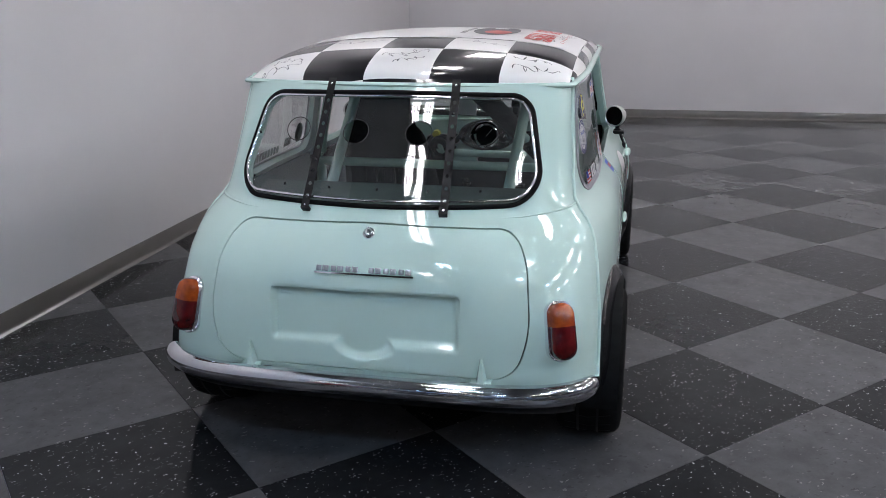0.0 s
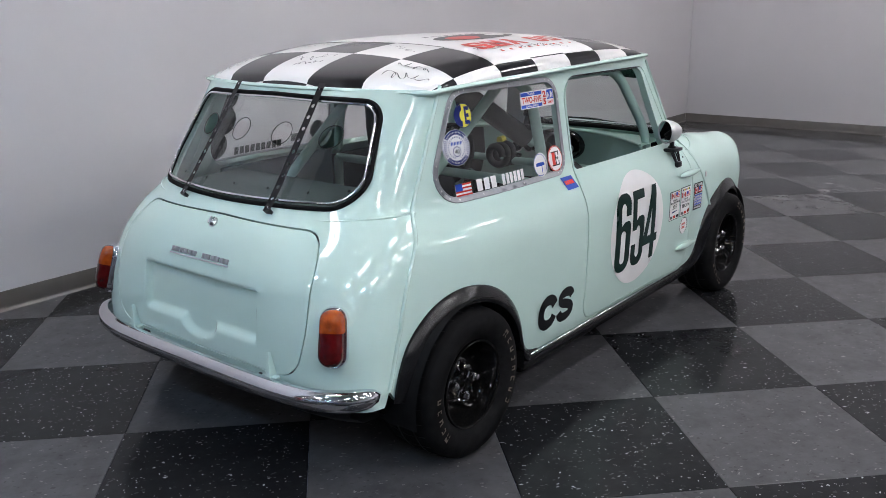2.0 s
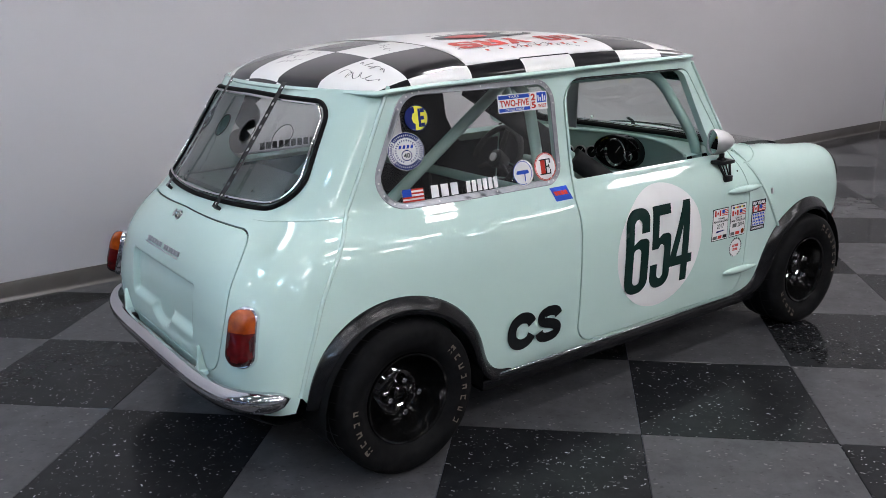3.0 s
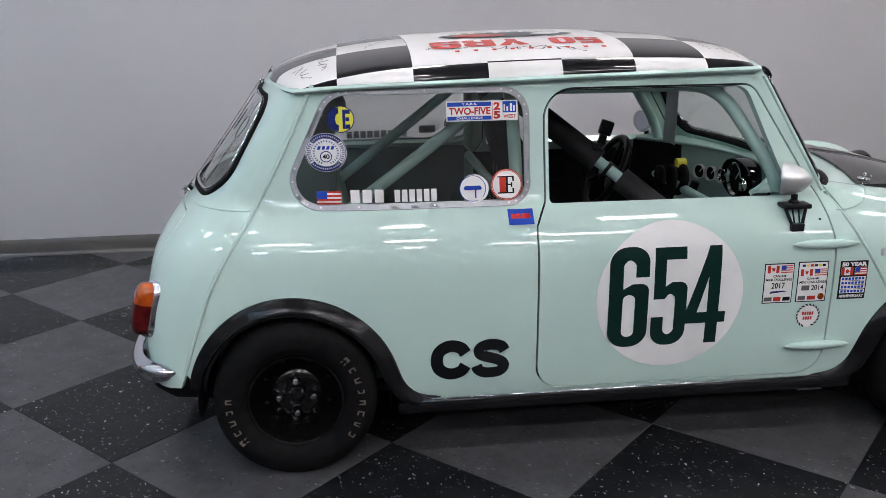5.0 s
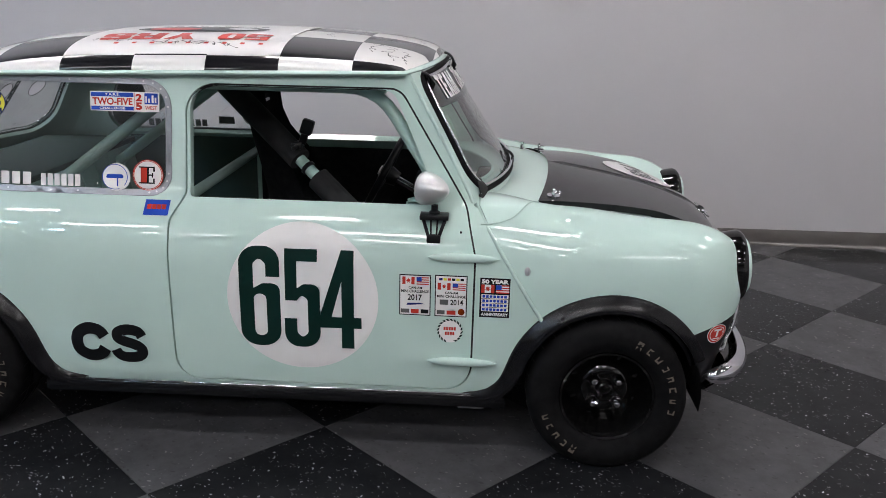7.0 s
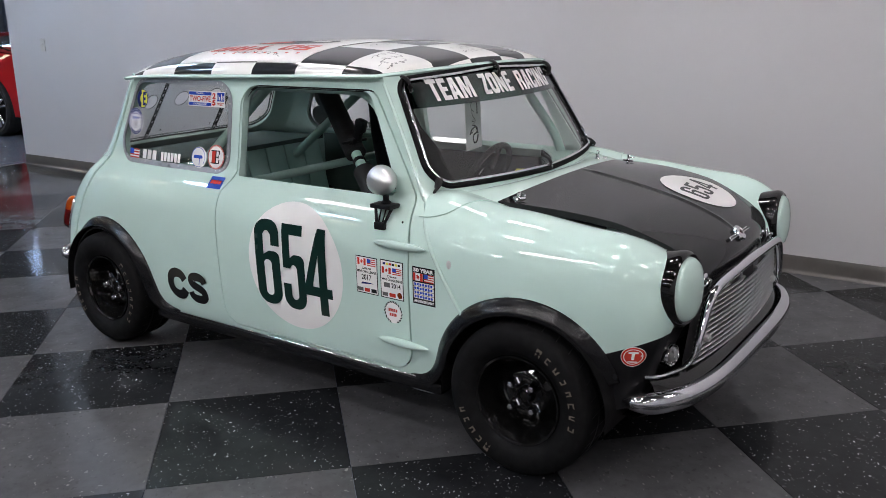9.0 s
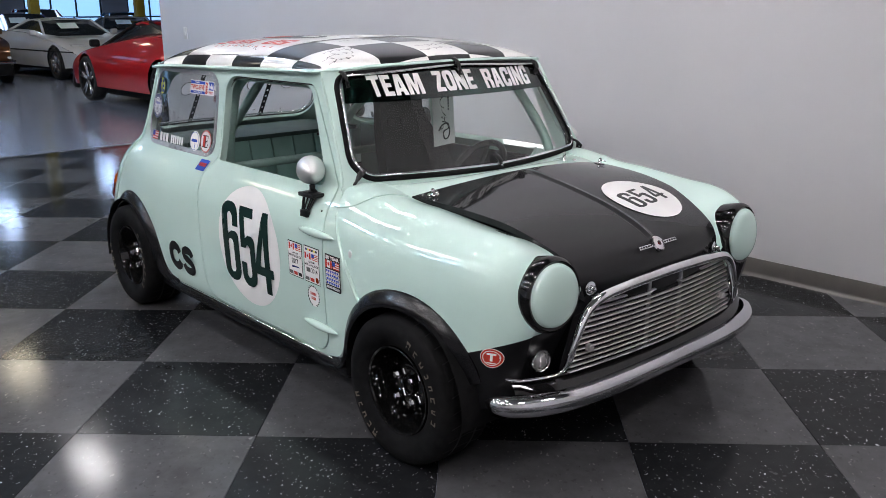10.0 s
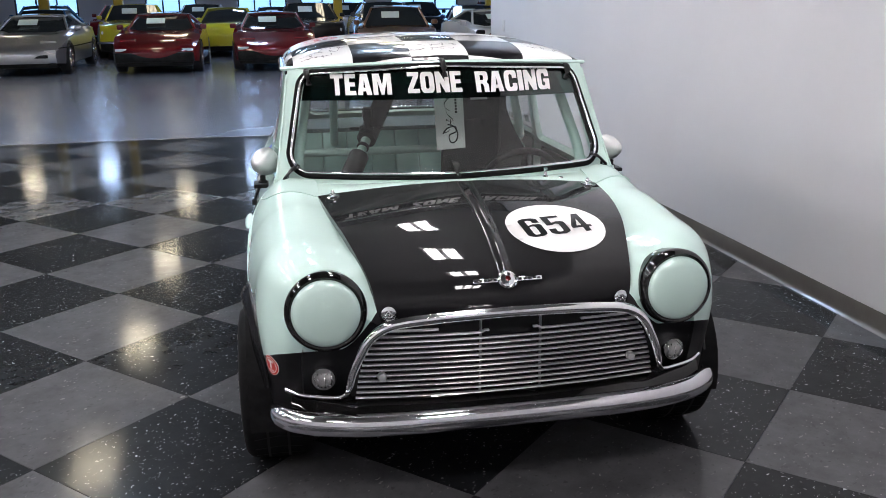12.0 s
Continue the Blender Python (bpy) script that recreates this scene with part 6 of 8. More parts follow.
# nose: headlights, grille, moustache trim, lamps
for sgn in (1, -1):
    hl = new("headlight")
    hl.parent = car
    hl["label"] = "headlight blanked by a mint green cover in a black ring"
    m = Matrix.Translation((sgn * 0.495, 1.413, 0.600)) @ Matrix.Rotation(radians(-3 * sgn), 4, "Z") @ Matrix.Rotation(radians(3), 4, "X")
    turned("headlight_ring", [(-0.05, 0.102), (-0.012, 0.108), (0.006, 0.1105), (0.018, 0.107), (0.025, 0.099), (0.021, 0.090)], gloss_black, hl, m, 56, "y", label="gloss black ring")
    turned("headlight_cover", [(0.018, 0.0925), (0.029, 0.090), (0.037, 0.082), (0.042, 0.065), (0.046, 0.042), (0.048, 0.018), (0.0485, 0.0)], paint, hl, m, 56, "y", label="mint green cover")
    lp = new("side_lamp")
    lp.parent = car
    lp["label"] = "round side lamp with a clear lens"
    m = Matrix.Translation((sgn * 0.507, 1.386, 0.402)) @ Matrix.Rotation(radians(-8 * sgn), 4, "Z")
    turned("lamp_ring", [(-0.03, 0.036), (0.014, 0.036), (0.022, 0.032), (0.016, 0.026)], chrome, lp, m, 28, "y")
    lens_clear = bpy.data.materials.get("clear_ribbed_lens") or material("clear_ribbed_lens", 0.12, 0.6, 0.6, (0.28, 0.28, 0.28))
    turned("lamp_lens", [(0.014, 0.027), (0.022, 0.0255), (0.030, 0.020), (0.035, 0.011), (0.0365, 0.0)], lens_clear, lp, m, 28, "y")
    for i in range(-2, 3):
        v, f = tube_data([(sgn * 0.507 + 0.009 * i, 1.386 + 0.031 - abs(i) * 0.003, 0.402 - 0.02), (sgn * 0.507 + 0.009 * i, 1.386 + 0.037 - abs(i) * 0.003, 0.402), (sgn * 0.507 + 0.009 * i, 1.386 + 0.031 - abs(i) * 0.003, 0.402 + 0.02)], 0.0015, 6)
        put("lens_rib", mesh_of("lens_rib", v, f), chrome, lp)
    # round red sticker on the wing
    WING = surf(lambda y, z: wing3d(y, np.interp(z, K1[:9, 1], range(9))))
    at = WING if sgn == 1 else left(WING)
    if sgn == 1:
        st = decal("round_sticker", disc(1.354, 0.436, 0.036), at, white_vinyl, car, 0.003, "round red sticker with a white letter", step=0.05, spacing=0.02)
        decal("sticker_face", disc(1.354, 0.436, 0.034), at, red_vinyl, st, 0.0036, step=0.05, spacing=0.02)
        decal("sticker_ring", disc(1.354, 0.436, 0.028), at, white_vinyl, st, 0.0042, holes=[disc(1.354, 0.436, 0.0255)], step=0.05, spacing=0.3)
        letters("sticker_letter", "T", (1.340, 0.424, 1.368, 0.454), at, white_vinyl, st, 0.05, 0.0042, 0.02)
        decal("emblem", rect(1.340, 0.415, 1.368, 0.419), at, white_vinyl, st, 0.0042, step=0.01, spacing=0.3)
    # latch at the wing seam
    bm = bmesh.new()
    p = at(0.765, 0.618, 0.0)
    bmesh.ops.create_uvsphere(bm, u_segments=12, v_segments=8, radius=0.011, matrix=Matrix.Translation(tuple(p)) @ Matrix.Diagonal((0.35, 0.8, 1.3, 1)))
    part("seam_plug", bm, silver, car, "small oval metal plug")
    bm = bmesh.new()
    p = at(0.838, 0.470, 0.004)
    box(bm, (-0.006, -0.008, -0.014), (0.006, 0.008, 0.014), 0.004, Matrix.Translation(tuple(p)) @ Matrix.Rotation(radians(-30), 4, "X"))
    part("seam_clip", bm, silver, car)

grille = new("grille")
grille.parent = car
grille.location.z = 0.016
grille["label"] = "chrome slatted grille with a chrome moustache surround"
bm = bmesh.new()
gl = rounded([(-0.445, 0.318, 0.02), (0.445, 0.318, 0.02), (0.37, 0.552, 0.09), (0.0, 0.565, 2), (-0.37, 0.552, 0.09)], 6)
bm.faces.new([bm.verts.new((x, 1.438 - 0.03 * (x / 0.45) ** 2, z)) for x, z in gl])
part("grille_backing", bm, trim_black, grille, "", False)


def grille_half(z):
    return float(np.interp(z, [0.33, 0.40, 0.47, 0.51, 0.535, 0.552], [0.432, 0.420, 0.398, 0.372, 0.335, 0.28]))


for i in range(13):
    z = 0.337 + 0.0158 * i
    h = grille_half(z) - 0.004
    segs = [(-h, h)] if z < 0.51 else [(-h, -0.062), (0.062, h)]
    if i == 12:
        segs = [(-h, -0.20), (0.20, h)]
    for a, b in segs:
        path = [(x, 1.468 - 0.035 * (x / 0.45) ** 2, z + (0.006 if (abs(x) < 0.075 and 0.50 < z < 0.53) else 0)) for x in np.linspace(a, b, 25)]
        tube("grille_slat", path, 0.004, slat_metal, grille, 8, False, (0.006, 0.0034))
for x in (-0.086, 0.086):
    tube("grille_bar", [(x, 1.461 - 0.035 * (x / 0.45) ** 2, 0.332), (x * 0.97, 1.463 - 0.035 * (x / 0.45) ** 2, 0.545)], 0.005, aluminium, grille, 8, False, (0.007, 0.003))
for x in (-0.355, 0.355):
    turned("grille_button", [(0.0, 0.0), (0.0, 0.012), (0.012, 0.013), (0.018, 0.010), (0.020, 0.0)], silver, grille, Matrix.Translation((x, 1.445, 0.399)), 20, "y", label="round metal fastener")
half = [(0.612, 1.362, 0.345), (0.575, 1.388, 0.338), (0.52, 1.408, 0.335), (0.475, 1.425, 0.337), (0.453, 1.440, 0.352), (0.442, 1.452, 0.382), (0.432, 1.455, 0.42), (0.412, 1.458, 0.465), (0.388, 1.460, 0.508), (0.352, 1.463, 0.538), (0.305, 1.466, 0.553), (0.22, 1.469, 0.560), (0.11, 1.471, 0.564), (0.0, 1.472, 0.566)]
cv = spline([(i, *p) for i, p in enumerate(half)])
arch = [tuple(cv(t)) for t in np.linspace(0, 13, 60)]
arch = arch + [(-x, y, z) for x, y, z in arch[::-1][1:]]
tube("moustache_trim", arch, lambda t: 0.0065 + 0.0095 * max(0, math.sin(math.pi * (t - 0.16) / 0.68)) ** 0.6 if 0.16 < t < 0.84 else 0.0065, chrome, grille, 12, False, None, "chrome moustache trim")


def bonnet_pin(a, t, parent):
    m = frame_at(BONNET, a, t)
    p = turned("bonnet_pin", [(0.004, 0.0), (0.004, 0.020), (0.007, 0.0205), (0.009, 0.016), (0.009, 0.007), (0.024, 0.006), (0.027, 0.004), (0.027, 0.0)], chrome, parent, m, 20, "z", label="chrome bonnet pin")
    path = [tuple(m @ Vector((0.010 * math.cos(q), 0.012 + 0.011 * math.sin(q), 0.018))) for q in np.linspace(0, 2 * math.pi, 15)[:-1]]
    tube("pin_clip", path, 0.0015, chrome, p, 6, True)


for a in (-0.328, 0.328):
    bonnet_pin(a, 0.962, bonnet)
for a in (-0.428, 0.428):
    bonnet_pin(a, 0.055, bonnet)
badge = new("nose_badge")
badge.parent = bonnet
badge["label"] = "round chrome nose badge with wing bars"
c_ = Vector(BONNET(0.0, 0.868))
ez = (Vector(BONNET(0.05, 0.868)) - Vector(BONNET(-0.05, 0.868))).cross(Vector(BONNET(0.05, 0.90)) - Vector(BONNET(0.05, 0.84))).normalized()
ex = Vector((1, 0, 0))
ez = ez if ez.y > 0 else -ez
m = Matrix((ex, ez.cross(ex), ez)).transposed().to_4x4()
m.translation = c_ + ez * 0.002
turned("badge_disc", [(0.0, 0.0), (0.0, 0.027), (0.008, 0.027), (0.012, 0.0235), (0.010, 0.020), (0.013, 0.010), (0.014, 0.0)], chrome, badge, m, 28, "z")
turned("badge_centre", [(0.010, 0.0), (0.0140, 0.008), (0.0155, 0.0)], red_lens, badge, m, 16, "z")
for s_ in (-1, 1):
    bm = bmesh.new()
    box(bm, (s_ * 0.062 - 0.035, -0.006, 0.002), (s_ * 0.062 + 0.035, 0.006, 0.008), 0.002, m)
    wing_bar = part("badge_wing", bm, chrome, badge)
    for i in range(5):
        bm = bmesh.new()
        x = s_ * 0.062 - 0.026 + 0.013 * i
        box(bm, (x - 0.0045, -0.003, 0.007), (x + 0.0045, 0.003, 0.009), 0.001, m)
        part("badge_bar", bm, trim_black, wing_bar)

# number roundel on the bonnet
rl = [(-0.200 + 0.150 * math.cos(q), 0.545 + 0.184 * math.sin(q)) for q in np.linspace(0, 2 * math.pi, 56)[:-1]]
rn = decal("number_roundel", rl, BONNET, white_vinyl, bonnet, 0.0065, "white number roundel", step=0.02, spacing=0.02)
def ROUND(a, b, out=0.0):
    """The bonnet under a number turned by a few degrees about the roundel's middle."""
    a, b = np.asarray(a, float) + 0.200, (np.asarray(b, float) - 0.545) * 0.80
    c, q = math.cos(radians(9)), math.sin(radians(9))
    return BONNET(-0.200 + c * a - q * b, 0.545 + (q * a + c * b) / 0.80, out)


for i, shape in enumerate((SIX, FIVE, FOUR)):
    digit("roundel_number", shape, (-0.094 - 0.075 * i, 0.610, -0.157 - 0.075 * i, 0.474), ROUND, black_vinyl, rn, 0.0080, "black number")

# small chrome jet on the scuttle and the screen-washer nozzle
turned("scuttle_jet", [(0.0, 0.0), (0.0, 0.012), (0.006, 0.011), (0.012, 0.006), (0.030, 0.006), (0.036, 0.008), (0.040, 0.0)], chrome, car, Matrix.Translation((-0.306, 0.775, 0.800)), 16, "z", label="chrome washer jet")
turned("scuttle_stud", [(0.0, 0.0), (0.0, 0.009), (0.006, 0.008), (0.010, 0.0)], chrome, car, Matrix.Translation((-0.36, 0.78, 0.797)), 14, "z")

# roof graphics: white field, year lettering, scribbles
field = decal("roof_field", rounded([(-0.42, -0.639, 0.01), (0.522, -0.639, 0.01), (0.522, 0.016, 0.01), (-0.42, 0.016, 0.01)], 3), ROOF, white_vinyl, roof, 0.0018, "white field with red lettering", step=0.02, spacing=0.03)

TOPS = lambda a, b, out=0.0: ROOF(b, -np.asarray(a), out)     # read from the car's left side


block_word("5O", (0.045, 0.330, 0.205, 0.425), TOPS, red_vinyl, field, 0.004)
block_word("YRS", (0.275, 0.330, 0.575, 0.425), TOPS, red_vinyl, field, 0.004)
bars((0.05, 0.452, 0.55, 0.466), TOPS, red_vinyl, field, 9, 0.004, "lettering_bar", 0.75)
decal("emblem", disc(0.31, 0.20, 0.22, 40, 0.085), TOPS, black_vinyl, field, 0.0035, "dark oval emblem", step=0.03)
decal("emblem", disc(0.40, 0.215, 0.085, 30, 0.05), TOPS, red_vinyl, field, 0.0045, "red emblem", step=0.03)
decal("emblem", disc(0.18, 0.20, 0.05, 30, 0.03), TOPS, white_vinyl, field, 0.0045, "white emblem", step=0.03)
bars((0.12, 0.085, 0.5, 0.105), TOPS, black_vinyl, field, 9, 0.0035, "lettering_bar", 0.4)
ink = material("marker_ink", 0.5, 0, 0, (0.03, 0.03, 0.035))
for i, (x, y, w, h, a) in enumerate([(-0.42, -0.985, .15, .07, 0.2), (-0.40, -0.93, .12, .05, -0.3), (0.0, -0.93, .15, .08, 0.5), (0.02, -0.985, .1, .04, 0.4), (0.42, -0.96, .13, .06, 0.3), (0.40, -0.90, .12, .05, 0.1), (-0.2, -0.75, .15, .05, 0.2), (0.22, -0.74, .14, .05, -0.4), (0.42, -0.53, .14, .04, 1.4),
                                     (0.46, -0.20, .15, .05, 1.3), (0.45, -0.32, .14, .05, 1.5), (0.20, 0.12, .15, .06, 0.1), (-0.21, 0.12, .15, .06, -0.2), (0.42, 0.33, .14, .07, 0.2), (0.38, 0.28, .12, .05, -0.1), (0.44, 0.38, .10, .03, 0.0), (0.0, 0.34, .16, .07, 0.1), (0.02, 0.40, .14, .04, 0.05), (-0.42, 0.34, .15, .06, 0.0), (-0.40, 0.28, .12, .04, 0.2)]):
    squiggle("signature", x, y, w, h, ROOF, ink, roof, 20 + i, 0.0025, 0.0032, a)


# ---- inside the car ----
cloth = material("black_seat_cloth", 0.85)
mottle(cloth, 40.0, (0.008, 0.008, 0.009), (0.018, 0.018, 0.019))
relief(cloth, 240, 0.08, 0.001)
bsdf(cloth).inputs["Specular IOR Level"].default_value = 0.15
foam = material("black_foam_padding", 0.8)
mottle(foam, 25.0, (0.010, 0.010, 0.011), (0.020, 0.020, 0.021))
relief(foam, 70, 0.3, 0.002)
vinyl_mint = material("mint_vinyl_trim", 0.5, 0, 0.1)
mottle(vinyl_mint, 9.0, (0.30, 0.50, 0.45), (0.36, 0.56, 0.51))
relief(vinyl_mint, 120, 0.15, 0.001)
carpet = material("black_floor_mat", 0.95)
mottle(carpet, 60.0, (0.006, 0.006, 0.006), (0.016, 0.016, 0.016))

# green with the shade of the rear cabin put into the colour
shaded_board = material("shaded_green_board", 0.6)
mottle(shaded_board, 8.0, (0.05, 0.085, 0.075), (0.07, 0.11, 0.10))
bm = bmesh.new()
box(bm, (-0.62, -0.55, 0.236), (0.62, 0.69, 0.25), 0.004)
part("cabin_floor", bm, carpet, car, "black cabin floor")
bm = bmesh.new()
box(bm, (-0.58, 0.690, 0.236), (0.58, 0.702, 0.785), 0.004)
part("bulkhead", bm, trim_black, car)
# boards inside the rear quarters, their colour darkened for the cabin's shade
for s_ in (-1, 1):
    bm = bmesh.new()
    box(bm, (s_ * 0.585 - 0.006, -0.92, 0.25), (s_ * 0.585 + 0.006, -0.32, 0.775), 0.005)
    part("side_trim", bm, shaded_board, car, "green board, coloured dark for the shade inside the rear quarter")
# black cards on the inside of the doors
for s_ in (-1, 1):
    bm = bmesh.new()
    box(bm, (s_ * 0.625 - 0.008, -0.30, 0.25), (s_ * 0.625 + 0.008, 0.59, 0.735), 0.006)
    part("door_card", bm, cloth, car, "black door card")
# rear bench, seat back and parcel shelf
bm = bmesh.new()
box(bm, (-0.56, -0.80, 0.25), (0.56, -0.48, 0.44), 0.03)
part("rear_bench", bm, vinyl_mint, car, "mint vinyl rear bench")
seat_back = new("rear_seat_back")
seat_back.parent = car
seat_back["label"] = "mint vinyl rear seat back with upright pleats"
for i in range(8):
    x0 = -0.50 + 0.125 * i
    bm = bmesh.new()
    box(bm, (x0 + 0.001, -0.045, 0.0), (x0 + 0.124, 0.0, 0.34), 0.012, Matrix.Translation((0, -0.80, 0.43)) @ Matrix.Rotation(radians(14), 4, "X"))
    part("pleat", bm, vinyl_mint, seat_back)
verts = [(-0.53, -0.88, 0.775), (0.53, -0.88, 0.775), (0.44, -1.22, 0.785), (-0.44, -1.22, 0.785), (-0.53, -0.88, 0.755), (0.53, -0.88, 0.755), (0.44, -1.22, 0.765), (-0.44, -1.22, 0.765)]
put("parcel_shelf", mesh_of("parcel_shelf", verts, [(0, 1, 2, 3)[::-1], (4, 5, 6, 7), (0, 4, 5, 1), (1, 5, 6, 2), (2, 6, 7, 3), (3, 7, 4, 0)], False), shaded_board, car, "parcel shelf, coloured dark green for the shade in the cabin")

# roll cage
cage = new("roll_cage")
cage.parent = car
cage["label"] = "mint green tubular roll cage with black foam padding"


def bend(pts, r=0.08, n=6):
    """Round the corners of a path."""
    P = [Vector(p) for p in pts]
    out = [P[0]]
    for a, b, c in zip(P, P[1:], P[2:]):
        d = min(r, 0.45 * (a - b).length, 0.45 * (c - b).length)
        s, e = b + (a - b).normalized() * d, b + (c - b).normalized() * d
        out += [s.lerp(b, t).lerp(b.lerp(e, t), t) for t in np.linspace(0, 1, n)]
    return out + [P[-1]]


RC = 0.020
tube("main_hoop", bend([(-0.53, -0.33, 0.25), (-0.53, -0.33, 0.80), (-0.46, -0.34, 1.115), (0.46, -0.34, 1.115), (0.53, -0.33, 0.80), (0.53, -0.33, 0.25)], 0.1), RC, inner_paint, cage, 12)
for s_ in (-1, 1):
    tube("rear_stay", [(s_ * 0.34, -0.34, 1.10), (s_ * 0.31, -0.98, 0.62)], RC, inner_paint, cage, 12)
    tube("front_leg", bend([(s_ * 0.46, -0.34, 1.115), (s_ * 0.475, 0.30, 1.115), (s_ * 0.535, 0.50, 0.82), (s_ * 0.545, 0.54, 0.26)], 0.1), RC, inner_paint, cage, 12)
tube("front_bar", [(-0.475, 0.31, 1.112), (0.475, 0.31, 1.112)], RC, inner_paint, cage, 12)
tube("dash_bar", [(-0.53, 0.47, 0.645), (0.53, 0.47, 0.645)], 0.018, inner_paint, cage, 12)
tube("harness_bar", [(-0.53, -0.33, 0.74), (0.53, -0.33, 0.74)], 0.018, inner_paint, cage, 12)
tube("diagonal_bar", [(0.05, -0.33, 1.11), (0.47, 0.43, 0.50)], RC, inner_paint, cage, 12)
d0, d1 = Vector((0.05, -0.33, 1.11)), Vector((0.47, 0.43, 0.50))
for a, b in ((0.06, 0.44), (0.53, 0.98)):
    tube("foam_padding", [d0.lerp(d1, a), d0.lerp(d1, (a + b) / 2), d0.lerp(d1, b)], 0.041, foam, cage, 16, label="black foam padding")
tube("clamp_ring", [d0.lerp(d1, 0.475), d0.lerp(d1, 0.487)], 0.026, trim_black, cage, 14)
# clamp with a small bracket
bm = bmesh.new()
q = d0.lerp(d1, 0.43)
box(bm, (-0.028, -0.018, 0.03), (0.028, 0.018, 0.055), 0.006, Matrix.Translation(q))
box(bm, (-0.012, -0.012, 0.05), (0.012, 0.012, 0.10), 0.004, Matrix.Translation(q) @ Matrix.Rotation(radians(-18), 4, "X"))
box(bm, (-0.018, -0.02, 0.085), (0.018, 0.02, 0.135), 0.006, Matrix.Translation(q) @ Matrix.Rotation(radians(-18), 4, "X"))
for k_ in (-1, 1):
    box(bm, (k_ * 0.05 - 0.022, -0.006, 0.036), (k_ * 0.05 + 0.022, 0.006, 0.048), 0.004, Matrix.Translation(q))
part("bar_clamp", bm, trim_black, cage, "black clamp bracket")

# driver's seat
seat = new("bucket_seat")
seat.parent = car
seat["label"] = "black cloth race bucket seat"


def shell(rows, thick=0.05):
    """A padded shell from rows of (y, z, half width, wing depth)."""
    verts, faces = [], []
    n = 13
    for side_ in (0, 1):
        for y, z, hw, wing in rows:
            for j in range(n):
                t = -1 + 2 * j / (n - 1)
                verts.append((hw * t, y + wing * abs(t) ** 4 - side_ * thick, z))
    k0 = len(rows) * n
    for i in range(len(rows) - 1):
        for j in range(n - 1):
            a = i * n + j
            faces.append((a, a + n, a + n + 1, a + 1))
            faces.append((k0 + a, k0 + a + 1, k0 + a + n + 1, k0 + a + n))
        for j in (0, n - 1):
            a = i * n + j
            q = (a, k0 + a, k0 + a + n, a + n)
            faces.append(q if j == 0 else q[::-1])
    for j in range(n - 1):
        faces.append((j, j + 1, k0 + j + 1, k0 + j))
        a = (len(rows) - 1) * n + j
        faces.append((a + 1, a, k0 + a, k0 + a + 1))
    return verts, faces


v, f = shell([(0.02, 0.30, 0.20, 0.14), (-0.02, 0.42, 0.21, 0.15), (-0.07, 0.60, 0.205, 0.13), (-0.11, 0.76, 0.185, 0.10), (-0.14, 0.86, 0.145, 0.06), (-0.155, 0.93, 0.125, 0.05), (-0.165, 1.02, 0.122, 0.05), (-0.17, 1.06, 0.11, 0.03)])
ob = put("backrest", mesh_of("backrest", v, f, True, 60), cloth, seat)
ob.location = (-0.30, -0.10, 0)
bm = bmesh.new()
box(bm, (-0.51, -0.16, 0.27), (-0.09, 0.24, 0.40), 0.04)
part("seat_cushion", bm, cloth, seat)
for x in (-0.34, -0.26):
    bm = bmesh.new()
    box(bm, (x - 0.022, -0.255, 0.45), (x + 0.022, -0.235, 0.88), 0.004)
    part("harness_strap", bm, trim_black, seat, "black harness strap")

# pale slot across the headrest
bm = bmesh.new()
box(bm, (-0.345, -0.246, 0.968), (-0.265, -0.238, 0.980), 0.003)
part("headrest_mark", bm, silver, seat, "pale mark on the headrest")

# steering
sw = new("steering_wheel")
sw.parent = car
sw["label"] = "black three-spoke steering wheel"
m = Matrix.Translation((-0.37, 0.222, 0.682)) @ Matrix.Rotation(radians(62), 4, "X")
turned("wheel_rim", [(0.014 * math.cos(q), 0.152 + 0.014 * math.sin(q)) for q in np.linspace(0, 2 * math.pi, 13)[:-1]], trim_black, sw, m, 44, "z", True)
for a in (90, 210, 330):
    v, f = tube_data([tuple(m @ Vector((0.03 * math.cos(radians(a)), 0.03 * math.sin(radians(a)), -0.01))), tuple(m @ Vector((0.155 * math.cos(radians(a)), 0.155 * math.sin(radians(a)), 0.0)))], 0.012, 8)
    put("spoke", mesh_of("spoke", v, f), trim_black, sw)
turned("wheel_boss", [(-0.06, 0.03), (0.0, 0.045), (0.012, 0.04), (0.018, 0.025), (0.02, 0.0)], trim_black, sw, m, 24, "z")
turned("horn_button", [(0.016, 0.022), (0.024, 0.02), (0.026, 0.0)], silver, sw, m, 20, "z", label="silver horn button")
tube("steering_column", [tuple(m @ Vector((0, 0, -0.02))), tuple(m @ Vector((0, 0, -0.32)))], 0.016, chrome, sw, 12)

# dashboard: a bowed panel under the screen
dash = new("dashboard")
dash.parent = car
dash["label"] = "bowed mint green dashboard with a black instrument pod"


def dash_y(x):
    return 0.655 - 0.85 * np.asarray(x, float) ** 2


DASH = surf(lambda a, z: (-np.asarray(a, float), dash_y(-np.asarray(a, float)) + 0.10 * (np.asarray(z, float) - 0.70), np.asarray(z, float)))
AWAY = lambda a, b, out=0.0: DASH(-np.asarray(a, float), b, -out)     # read from the cabin
slot = rounded([(-0.045, 0.572, 0.014), (0.150, 0.572, 0.014), (0.150, 0.600, 0.014), (-0.045, 0.600, 0.014)], 6)
